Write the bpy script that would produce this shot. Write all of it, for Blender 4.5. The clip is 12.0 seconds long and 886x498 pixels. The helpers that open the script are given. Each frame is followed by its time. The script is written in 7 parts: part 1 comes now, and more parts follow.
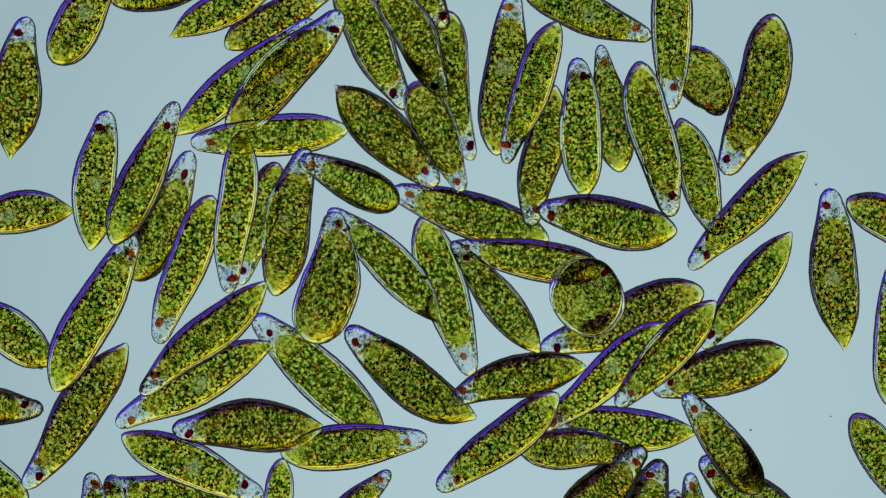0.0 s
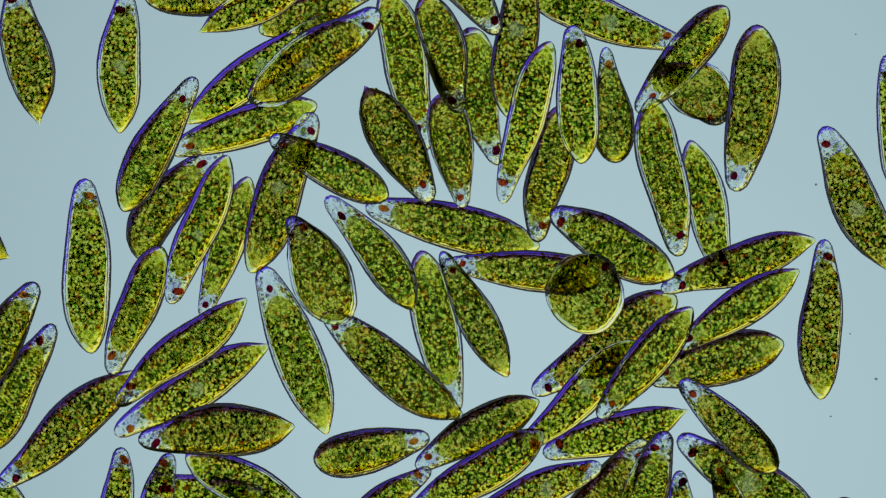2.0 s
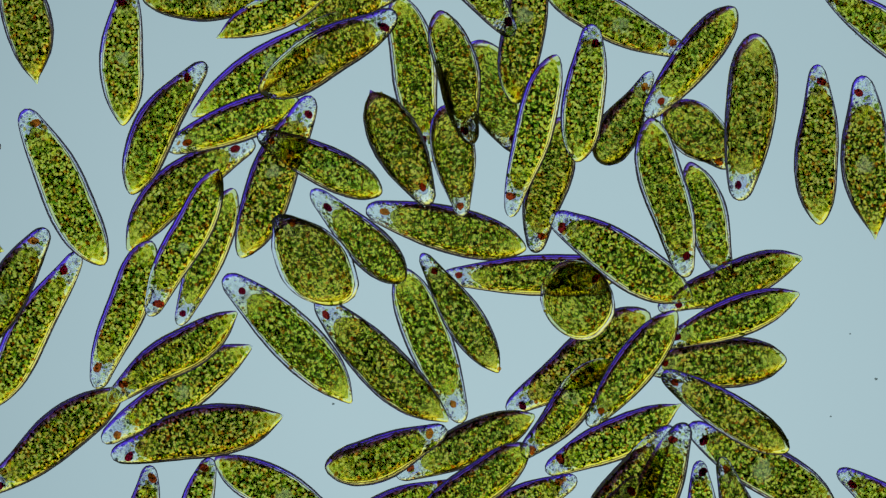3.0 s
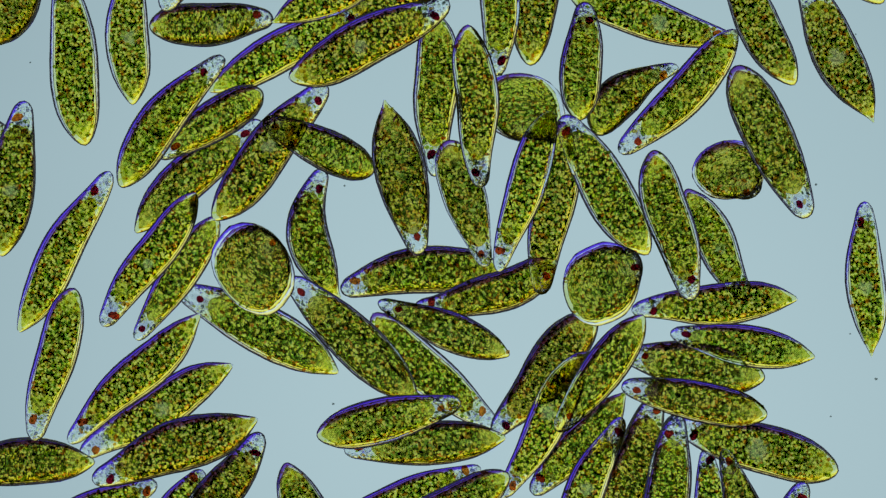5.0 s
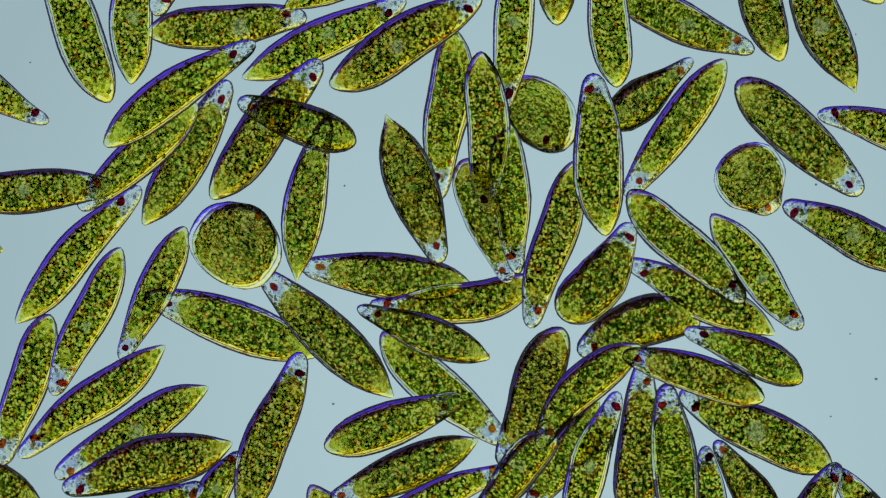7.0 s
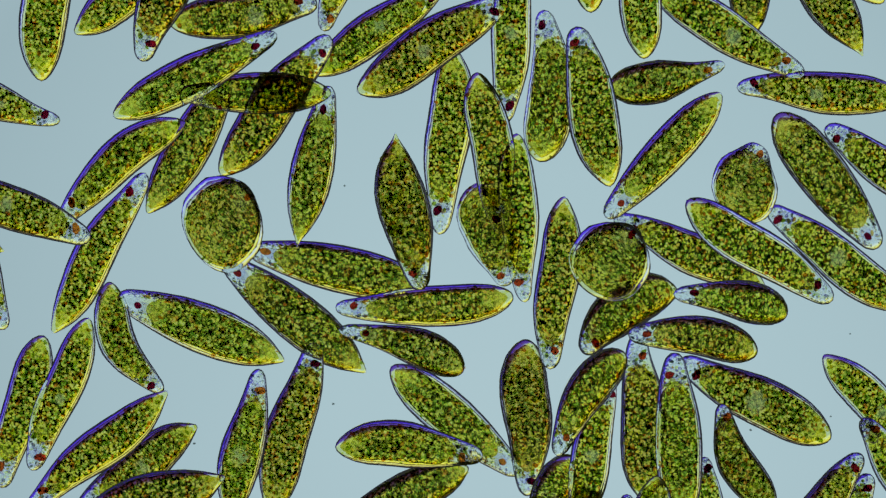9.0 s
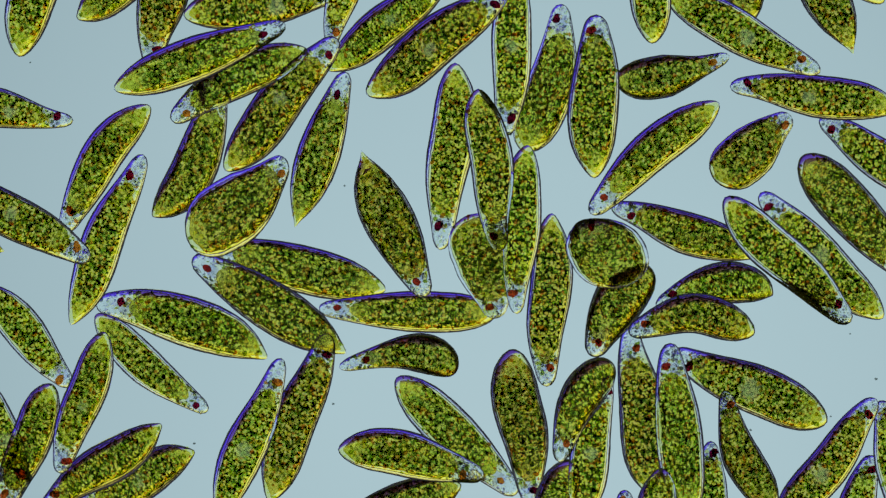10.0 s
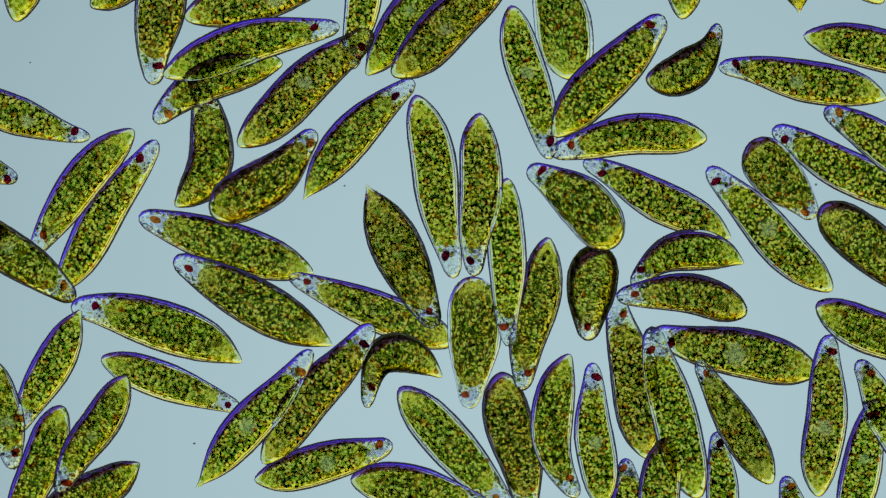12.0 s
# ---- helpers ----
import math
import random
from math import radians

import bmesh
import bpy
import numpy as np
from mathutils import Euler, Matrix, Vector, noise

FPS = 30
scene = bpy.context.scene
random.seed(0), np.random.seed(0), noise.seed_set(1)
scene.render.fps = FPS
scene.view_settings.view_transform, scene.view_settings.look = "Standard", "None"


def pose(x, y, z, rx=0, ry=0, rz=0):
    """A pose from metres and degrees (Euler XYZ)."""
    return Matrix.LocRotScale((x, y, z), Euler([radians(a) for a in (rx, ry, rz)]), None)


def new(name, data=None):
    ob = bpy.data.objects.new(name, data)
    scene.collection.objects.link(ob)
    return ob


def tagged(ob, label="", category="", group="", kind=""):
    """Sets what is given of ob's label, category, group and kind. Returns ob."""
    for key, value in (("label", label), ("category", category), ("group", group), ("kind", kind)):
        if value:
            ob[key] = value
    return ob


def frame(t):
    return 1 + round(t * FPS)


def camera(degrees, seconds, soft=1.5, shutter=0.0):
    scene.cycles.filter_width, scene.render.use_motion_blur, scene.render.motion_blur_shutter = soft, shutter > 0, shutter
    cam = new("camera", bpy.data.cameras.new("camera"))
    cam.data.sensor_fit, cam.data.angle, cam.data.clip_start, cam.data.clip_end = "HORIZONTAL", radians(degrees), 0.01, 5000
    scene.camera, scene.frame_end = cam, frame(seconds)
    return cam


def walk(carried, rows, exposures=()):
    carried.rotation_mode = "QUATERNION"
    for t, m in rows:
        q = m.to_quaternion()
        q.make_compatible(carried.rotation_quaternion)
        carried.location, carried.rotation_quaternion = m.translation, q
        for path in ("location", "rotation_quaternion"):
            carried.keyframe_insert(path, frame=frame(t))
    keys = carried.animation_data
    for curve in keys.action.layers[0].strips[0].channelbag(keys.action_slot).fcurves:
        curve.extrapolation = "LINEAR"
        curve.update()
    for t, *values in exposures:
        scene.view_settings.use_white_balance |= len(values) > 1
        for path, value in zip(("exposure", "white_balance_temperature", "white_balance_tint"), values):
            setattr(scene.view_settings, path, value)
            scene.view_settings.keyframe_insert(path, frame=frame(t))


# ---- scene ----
# The world is ten thousand times the real one: 1 m here is 0.1 mm under the microscope.
CAMERA_HEIGHT = 641.31
cam = camera(0.7, 12.0, soft=1.3)
walk(cam, [(0.0, pose(0, 0, CAMERA_HEIGHT)), (12.0, pose(0, 0, CAMERA_HEIGHT))], exposures=[(0.0, 0.0), (12.0, 0.0)])
scene.cycles.transparent_max_bounces = 64
scene.cycles.transmission_bounces = 48
scene.cycles.max_bounces = 48

# ---- world and light: a dark room, and the lamp of the microscope below the slide ----
world = bpy.data.worlds.new("dark_room")
world.use_nodes = True
world.node_tree.nodes["Background"].inputs[0].default_value = (0.55, 0.6, 0.7, 1)
world.node_tree.nodes["Background"].inputs[1].default_value = 0.05
scene.world = world

LAMP_DEPTH, LAMP_RADIUS, LAMP_STRENGTH = 1350.0, 208.0, 1.15


# ---- materials ----
class Nodes:
    """A small wrapper to wire node materials."""

    def __init__(self, name):
        self.mat = bpy.data.materials.new(name)
        self.mat.use_nodes = True
        self.tree = self.mat.node_tree
        self.tree.nodes.clear()
        self.out = self.tree.nodes.new("ShaderNodeOutputMaterial")

    def add(self, kind, **values):
        node = self.tree.nodes.new(kind)
        for key, value in values.items():
            node.inputs[key.replace("_", " ")].default_value = value
        return node

    def link(self, a, b):
        self.tree.links.new(a, b)

    def coords(self):
        return self.add("ShaderNodeTexCoord").outputs["Object"]

    def noise(self, scale, detail=3.0, rough=0.6, w=None):
        n = self.add("ShaderNodeTexNoise", Scale=scale, Detail=detail, Roughness=rough)
        self.link(self.coords(), n.inputs["Vector"])
        return n.outputs["Fac"]

    def ramp(self, fac, stops):
        r = self.add("ShaderNodeValToRGB")
        while len(r.color_ramp.elements) < len(stops):
            r.color_ramp.elements.new(0.5)
        for e, (p, c) in zip(r.color_ramp.elements, stops):
            e.position, e.color = p, (*c, 1)
        self.link(fac, r.inputs["Fac"])
        return r.outputs["Color"]

    def math(self, op, a, b):
        m = self.add("ShaderNodeMath")
        m.operation = op
        for i, v in enumerate((a, b)):
            if isinstance(v, (int, float)):
                m.inputs[i].default_value = v
            else:
                self.link(v, m.inputs[i])
        return m.outputs[0]

    def mix(self, fac, a, b, blend="MIX"):
        m = self.add("ShaderNodeMix")
        m.data_type, m.blend_type = "RGBA", blend
        for socket, v in ((m.inputs[0], fac), (m.inputs[6], a), (m.inputs[7], b)):
            if isinstance(v, (int, float)):
                socket.default_value = v
            elif isinstance(v, tuple):
                socket.default_value = (*v, 1)
            else:
                self.link(v, socket)
        return m.outputs[2]


def lamp_material():
    """The lamp's field: blue-white in the middle, with yellow and violet painted towards its rim to put colour fringes
    on the cells' edges.
    """
    n = Nodes("condenser_light")
    xyz = n.add("ShaderNodeSeparateXYZ")
    n.link(n.coords(), xyz.inputs[0])
    slant = n.math("SUBTRACT", n.math("MULTIPLY", xyz.outputs[0], 0.48 / LAMP_RADIUS), n.math("MULTIPLY", xyz.outputs[1], 0.88 / LAMP_RADIUS))
    fac = n.math("ADD", n.math("MULTIPLY", slant, 0.5), 0.5)
    even = n.mix(n.noise(0.05, 2), (0.336, 0.470, 0.512), (0.374, 0.507, 0.547))
    # vignette painted in: dims outwards, bright again out of view to lift the cells
    vignette = n.add("ShaderNodeVectorMath")
    vignette.operation = "DISTANCE"
    vignette.inputs[1].default_value = (3.0, -4.0, 0.0)
    n.link(n.coords(), vignette.inputs[0])
    even = n.mix(1.0, even, n.ramp(n.math("MULTIPLY", vignette.outputs["Value"], 0.03), [(0.0, (1.0, 1.0, 1.0)), (0.18, (0.985, 0.985, 0.985)), (0.38, (0.90, 0.905, 0.91)), (0.54, (0.79, 0.80, 0.81)), (0.70, (0.92, 0.92, 0.92)), (1.0, (1.0, 1.0, 1.0))]), "MULTIPLY")
    # painted yellow, violet and pale bands; bent rays bring them to cell edges
    fringe = n.ramp(fac, [(0.0, (0.44, 0.38, 0.05)), (0.23, (0.72, 0.72, 0.20)), (0.28, (0.66, 0.72, 0.34)), (0.32, (0.54, 0.66, 0.62)), (0.67, (0.46, 0.60, 0.68)), (0.72, (0.14, 0.14, 0.72)), (0.76, (0.09, 0.05, 0.62)), (1.0, (0.06, 0.02, 0.45))])
    far = n.math("MULTIPLY", n.math("SUBTRACT", n.math("ABSOLUTE", slant, 0), 0.27), 14.0)
    clamp = n.add("ShaderNodeClamp")
    n.link(far, clamp.inputs[0])
    e = n.add("ShaderNodeEmission", Strength=LAMP_STRENGTH)
    # rim of the lamp painted dark, so strongly bent rays outline the cells
    away = n.add("ShaderNodeVectorMath")
    away.operation = "LENGTH"
    n.link(n.coords(), away.inputs[0])
    fall = n.ramp(n.math("MULTIPLY", away.outputs["Value"], 1 / LAMP_RADIUS), [(0.70, (1, 1, 1)), (0.92, (0.24, 0.18, 0.32)), (1.0, (0.10, 0.07, 0.16))])
    n.link(n.mix(1.0, n.mix(clamp.outputs[0], even, fringe), fall, "MULTIPLY"), e.inputs["Color"])
    n.link(e.outputs[0], n.out.inputs["Surface"])
    return n.mat


def metal_material():
    n = Nodes("black_anodised_metal")
    p = n.add("ShaderNodeBsdfPrincipled", Base_Color=(0.02, 0.02, 0.022, 1), Metallic=0.6)
    n.link(n.math("ADD", n.math("MULTIPLY", n.noise(4), 0.2), 0.35), p.inputs["Roughness"])
    n.link(p.outputs[0], n.out.inputs["Surface"])
    return n.mat


def slide_material():
    n = Nodes("slide_glass")
    t = n.add("ShaderNodeBsdfTransparent")
    n.link(n.mix(n.noise(0.3), (0.985, 0.99, 0.99), (1, 1, 1)), t.inputs["Color"])
    n.link(t.outputs[0], n.out.inputs["Surface"])
    return n.mat


def pellicle_material(name, ior):
    """The clear skin of a cell: colourless, finely grained, bending light like thin jelly."""
    n = Nodes(name)
    g = n.add("ShaderNodeBsdfGlass", Roughness=0.0, IOR=ior)
    n.link(n.mix(n.noise(16, 2), (0.90, 0.93, 0.97), (1.0, 1.0, 1.0)), g.inputs["Color"])
    b = n.add("ShaderNodeBump", Strength=0.35, Distance=0.012)
    n.link(n.noise(24, 2), b.inputs["Height"])
    n.link(b.outputs[0], g.inputs["Normal"])
    n.link(g.outputs[0], n.out.inputs["Surface"])
    return n.mat


def cytoplasm_material(name, squash, fine, ior):
    """Green, grainy cell body: mottled pigment between pale yellow and dark green, with fine relief."""
    n = Nodes(name)
    v = n.add("ShaderNodeTexVoronoi", Scale=fine, Randomness=1.0)
    flat = n.add("ShaderNodeMapping", Scale=squash)
    n.link(n.coords(), flat.inputs["Vector"])
    warp = n.add("ShaderNodeVectorMath")
    warp.operation = "ADD"
    wob = n.add("ShaderNodeTexNoise", Scale=60.0, Detail=2.0)
    small = n.add("ShaderNodeVectorMath")
    small.operation = "SCALE"
    small.inputs["Scale"].default_value = 0.018
    n.link(flat.outputs[0], wob.inputs["Vector"])
    n.link(wob.outputs["Color"], small.inputs[0])
    n.link(flat.outputs[0], warp.inputs[0])
    n.link(small.outputs[0], warp.inputs[1])
    n.link(warp.outputs[0], v.inputs["Vector"])
    colour = n.ramp(v.outputs["Distance"], [(0.14, (1.0, 1.0, 0.98)), (0.30, (1.0, 1.0, 0.70)), (0.52, (1.0, 0.98, 0.50)), (0.60, (0.88, 0.88, 0.34)), (0.71, (0.20, 0.23, 0.07))])
    pick = n.add("ShaderNodeSeparateColor")
    n.link(v.outputs["Color"], pick.inputs[0])
    colour = n.mix(1.0, colour, n.ramp(pick.outputs[0], [(0.0, (0.26, 0.42, 0.26)), (0.18, (0.60, 0.78, 0.46)), (0.30, (1.0, 1.0, 0.8)), (0.80, (1.0, 1.0, 1.0)), (0.90, (0.97, 0.78, 0.56)), (1.0, (0.80, 0.44, 0.30))]), "MULTIPLY")
    blotch = n.ramp(n.noise(7, 3), [(0.36, (0.92, 0.92, 0.92)), (0.52, (1.0, 1.0, 1.0))])
    colour = n.mix(1.0, colour, blotch, "MULTIPLY")
    fleck = n.add("ShaderNodeTexNoise", Scale=28.0, Detail=4.0)
    n.link(flat.outputs[0], fleck.inputs["Vector"])
    colour = n.mix(1.0, colour, n.ramp(fleck.outputs["Fac"], [(0.37, (0.20, 0.25, 0.20)), (0.45, (1.0, 1.0, 1.0))]), "MULTIPLY")
    hue = n.add("ShaderNodeTexNoise", Scale=12.0, Detail=2.0)
    n.link(flat.outputs[0], hue.inputs["Vector"])
    colour = n.mix(1.0, colour, n.ramp(hue.outputs["Fac"], [(0.30, (0.76, 0.90, 0.70)), (0.44, (1.0, 1.0, 1.0)), (0.54, (1.0, 1.0, 1.0)), (0.68, (1.0, 0.88, 0.74))]), "MULTIPLY")
    # larger golden and dark patches; tips painted paler, as thin ends pass more light
    colour = n.mix(1.0, colour, n.ramp(n.noise(3.6, 3), [(0.34, (0.86, 0.90, 0.82)), (0.46, (1.0, 1.0, 1.0)), (0.55, (1.0, 1.0, 1.0)), (0.68, (1.0, 0.94, 0.78))]), "MULTIPLY")
    along = n.add("ShaderNodeSeparateXYZ")
    n.link(n.add("ShaderNodeTexCoord").outputs["Generated"], along.inputs[0])
    tips = n.ramp(n.math("ADD", along.outputs[0], n.math("MULTIPLY", n.math("SUBTRACT", n.noise(9, 3), 0.5), 0.22)), [(0.04, (0.75, 0.75, 0.75)), (0.22, (0.0, 0.0, 0.0)), (0.84, (0.0, 0.0, 0.0)), (0.98, (0.7, 0.7, 0.7))])
    colour = n.mix(tips, colour, (1.0, 1.0, 0.42))
    # little pigment lies over the nucleus
    centre, reach = n.add("ShaderNodeAttribute"), n.add("ShaderNodeAttribute")
    for node, key in ((centre, "nucleus"), (reach, "nucleus_size")):
        node.attribute_type, node.attribute_name = "OBJECT", key
    away = n.add("ShaderNodeVectorMath")
    away.operation = "SUBTRACT"
    level = n.add("ShaderNodeMapping", Scale=squash)
    n.link(centre.outputs["Vector"], level.inputs["Vector"])
    n.link(flat.outputs[0], away.inputs[0])
    n.link(level.outputs[0], away.inputs[1])
    far = n.add("ShaderNodeVectorMath")
    far.operation = "LENGTH"
    n.link(away.outputs[0], far.inputs[0])
    near = n.math("SUBTRACT", 1.6, n.math("DIVIDE", far.outputs["Value"], n.math("ADD", reach.outputs["Fac"], 0.001)))
    near = n.math("MULTIPLY", near, n.math("ADD", n.math("MULTIPLY", n.noise(26, 2), 2.2), -0.3))
    soft = n.add("ShaderNodeClamp", Max=0.5)
    n.link(near, soft.inputs[0])
    colour = n.mix(soft.outputs[0], colour, (1.0, 1.0, 0.9))
    tone = n.add("ShaderNodeObjectInfo").outputs["Color"]
    colour = n.mix(1.0, colour, tone, "MULTIPLY")
    g = n.add("ShaderNodeBsdfGlass", Roughness=0.0, IOR=ior)
    n.link(colour, g.inputs["Color"])
    b = n.add("ShaderNodeBump", Strength=1.0, Distance=0.03)
    n.link(n.noise(38, 2), b.inputs["Height"])
    n.link(b.outputs[0], g.inputs["Normal"])
    n.link(g.outputs[0], n.out.inputs["Surface"])
    return n.mat


def tint_material(name, low, high, scale=20):
    """Stained, see-through matter that takes colour out of the light that passes it."""
    n = Nodes(name)
    t = n.add("ShaderNodeBsdfTransparent")
    n.link(n.mix(n.noise(scale), low, high), t.inputs["Color"])
    n.link(t.outputs[0], n.out.inputs["Surface"])
    return n.mat


def grain_material():
    n = Nodes("chloroplast_green")
    t = n.add("ShaderNodeBsdfTransparent")
    island = n.add("ShaderNodeNewGeometry").outputs["Random Per Island"]
    n.link(n.ramp(island, [(0.0, (0.38, 0.46, 0.16)), (0.32, (0.72, 0.80, 0.32)), (0.42, (0.80, 0.52, 0.28)), (0.50, (0.86, 0.62, 0.34)), (0.58, (0.94, 0.96, 0.55)), (1.0, (1.0, 1.0, 0.8))]), t.inputs["Color"])
    n.link(t.outputs[0], n.out.inputs["Surface"])
    return n.mat



LAMP, METAL, SLIDE = lamp_material(), metal_material(), slide_material()
PELLICLE, SOFT_PELLICLE, GRAIN = pellicle_material("firm_pellicle", 1.031), pellicle_material("soft_pellicle", 1.0165), grain_material()
CYTOPLASM, ROUND_CYTOPLASM = cytoplasm_material("green_cytoplasm", (1.0, 1.0, 0.12), 44.0, 1.008), cytoplasm_material("loose_green_cytoplasm", (1.0, 1.0, 1.0), 34.0, 1.0035)


def varied_tint(name, source, stops):
    """See-through matter whose stain differs from thing to thing ("Random") or from grain to grain ("Random Per Island")."""
    n = Nodes(name)
    t = n.add("ShaderNodeBsdfTransparent")
    node = n.add("ShaderNodeObjectInfo") if source == "Random" else n.add("ShaderNodeNewGeometry")
    n.link(n.mix(1.0, n.ramp(node.outputs[source], stops), n.ramp(n.noise(30), [(0.35, (0.7, 0.7, 0.8)), (0.6, (1, 1, 1))]), "MULTIPLY"), t.inputs["Color"])
    n.link(t.outputs[0], n.out.inputs["Surface"])
    return n.mat


def bead_material(name, stops):
    """Glassy grains that bend light, each with its own faint stain."""
    n = Nodes(name)
    g = n.add("ShaderNodeBsdfGlass", Roughness=0.0, IOR=1.025)
    n.link(n.ramp(n.add("ShaderNodeNewGeometry").outputs["Random Per Island"], stops), g.inputs["Color"])
    n.link(g.outputs[0], n.out.inputs["Surface"])
    return n.mat


EYESPOT = varied_tint("red_eyespot", "Random", [(0.0, (0.34, 0.05, 0.14)), (0.4, (0.55, 0.09, 0.16)), (0.6, (0.80, 0.26, 0.14)), (1.0, (1.0, 0.60, 0.18))])
NUCLEUS = tint_material("pale_nucleus", (0.80, 0.84, 0.86), (0.98, 1.0, 1.0), 33)
SPECK = bead_material("pale_granule", [(0.0, (0.46, 0.50, 0.44)), (0.12, (0.62, 0.62, 0.74)), (0.24, (0.90, 0.86, 0.96)), (0.45, (0.92, 0.96, 0.84)), (0.7, (0.98, 0.98, 0.94)), (1.0, (1.0, 1.0, 1.0))])

PARAMYLON = bead_material("starch_grain", [(0.0, (0.70, 0.74, 0.36)), (0.4, (0.95, 0.92, 0.52)), (0.7, (1.0, 0.98, 0.78)), (1.0, (0.95, 0.95, 0.98))])


def vacuole_material():
    n = Nodes("clear_vacuole")
    g = n.add("ShaderNodeBsdfGlass", Roughness=0.0, IOR=0.989)
    n.link(n.mix(n.noise(30), (0.82, 0.83, 0.98), (0.96, 0.95, 1.0)), g.inputs["Color"])
    n.link(g.outputs[0], n.out.inputs["Surface"])
    return n.mat


def jelly_material():
    """The firm outer layer of the cell: yellow-green along the body, colourless in the head."""
    n = Nodes("yellow_green_cytoplasm")
    g = n.add("ShaderNodeBsdfGlass", Roughness=0.0, IOR=1.005)
    along = n.add("ShaderNodeSeparateXYZ")
    n.link(n.add("ShaderNodeTexCoord").outputs["Generated"], along.inputs[0])
    place = n.math("ADD", along.outputs[0], n.math("MULTIPLY", n.math("SUBTRACT", n.noise(9, 3), 0.5), 0.12))
    body = n.mix(n.noise(24), (0.99, 0.985, 0.57), (1.0, 1.0, 0.80))
    n.link(n.mix(n.ramp(place, [(0.78, (0, 0, 0)), (0.88, (1, 1, 1))]), body, (0.97, 0.99, 0.97)), g.inputs["Color"])
    b = n.add("ShaderNodeBump", Strength=0.4, Distance=0.012)
    n.link(n.noise(30, 2), b.inputs["Height"])
    n.link(b.outputs[0], g.inputs["Normal"])
    n.link(g.outputs[0], n.out.inputs["Surface"])
    return n.mat


JELLY, VACUOLE = jelly_material(), vacuole_material()


# ---- helpers for meshes ----
def part(name, bm, material, parent=None, label="", smooth=True):
    mesh = bpy.data.meshes.new(name)
    bmesh.ops.recalc_face_normals(bm, faces=bm.faces)
    for f in bm.faces:
        f.smooth = smooth
    bm.to_mesh(mesh)
    bm.free()
    mesh.materials.append(material)
    ob = new(name, mesh)
    ob.parent = parent
    return tagged(ob, label)


# ---- the slide and the lamp below it ----
def glass_slide():
    bm = bmesh.new()
    bmesh.ops.create_cube(bm, size=1, matrix=Matrix.Translation((0, 0, -0.6)) @ Matrix.Diagonal((30, 20, 1.2, 1)))
    bmesh.ops.bevel(bm, geom=list(bm.edges), offset=0.1, segments=2, affect="EDGES")
    ob = part("ground", bm, SLIDE, smooth=False)
    return tagged(ob, "clear glass microscope slide lit from below", "glass slide", kind="structure")


def condenser_lamp():
    lamp = tagged(new("condenser_lamp"), "round microscope condenser lamp glowing blue-white below the slide", "lamp")
    lamp.location = (0, 0, -LAMP_DEPTH)
    bm = bmesh.new()
    rings = []
    for k in range(9):
        a = k / 8
        r, z = LAMP_RADIUS * a, 1.2 * (1 - a * a)
        rings.append([bm.verts.new((r * math.cos(i * math.tau / 64), r * math.sin(i * math.tau / 64), z)) for i in range(64)] if k else [bm.verts.new((0, 0, z))])
    for i in range(64):
        bm.faces.new((rings[0][0], rings[1][i], rings[1][(i + 1) % 64]))
    for p, q in zip(rings[1:], rings[2:]):
        for i in range(64):
            bm.faces.new((p[i], q[i], q[(i + 1) % 64], p[(i + 1) % 64]))
    part("lens", bm, LAMP, lamp, "glowing condenser lens with yellow and violet painted into its rim")
    bm = bmesh.new()
    section = [(LAMP_RADIUS, 0.0), (LAMP_RADIUS, 1.8), (LAMP_RADIUS + 1.5, 1.8), (LAMP_RADIUS + 1.5, -5), (3, -5), (3, -4), (LAMP_RADIUS, -1)]
    loops = [[bm.verts.new((r * math.cos(i * math.tau / 64), r * math.sin(i * math.tau / 64), z)) for i in range(64)] for r, z in section]
    for p, q in zip(loops, loops[1:] + loops[:1]):
        for i in range(64):
            bm.faces.new((p[i], q[i], q[(i + 1) % 64], p[(i + 1) % 64]))
    part("housing", bm, METAL, lamp, "black metal lamp housing", smooth=False)
    return lamp


glass_slide()
condenser_lamp()

# ---- the cells ----
POINTED = ((0, 0), (0.012, 0.12), (0.045, 0.27), (0.12, 0.58), (0.22, 0.84), (0.36, 0.99), (0.5, 1.0), (0.64, 0.92), (0.78, 0.74), (0.89, 0.55), (0.955, 0.43), (0.988, 0.25), (1, 0))
BLUNT = ((0, 0), (0.012, 0.28), (0.045, 0.54), (0.12, 0.82), (0.22, 0.97), (0.36, 1.0), (0.5, 0.98), (0.64, 0.90), (0.78, 0.74), (0.89, 0.56), (0.955, 0.44), (0.988, 0.26), (1, 0))


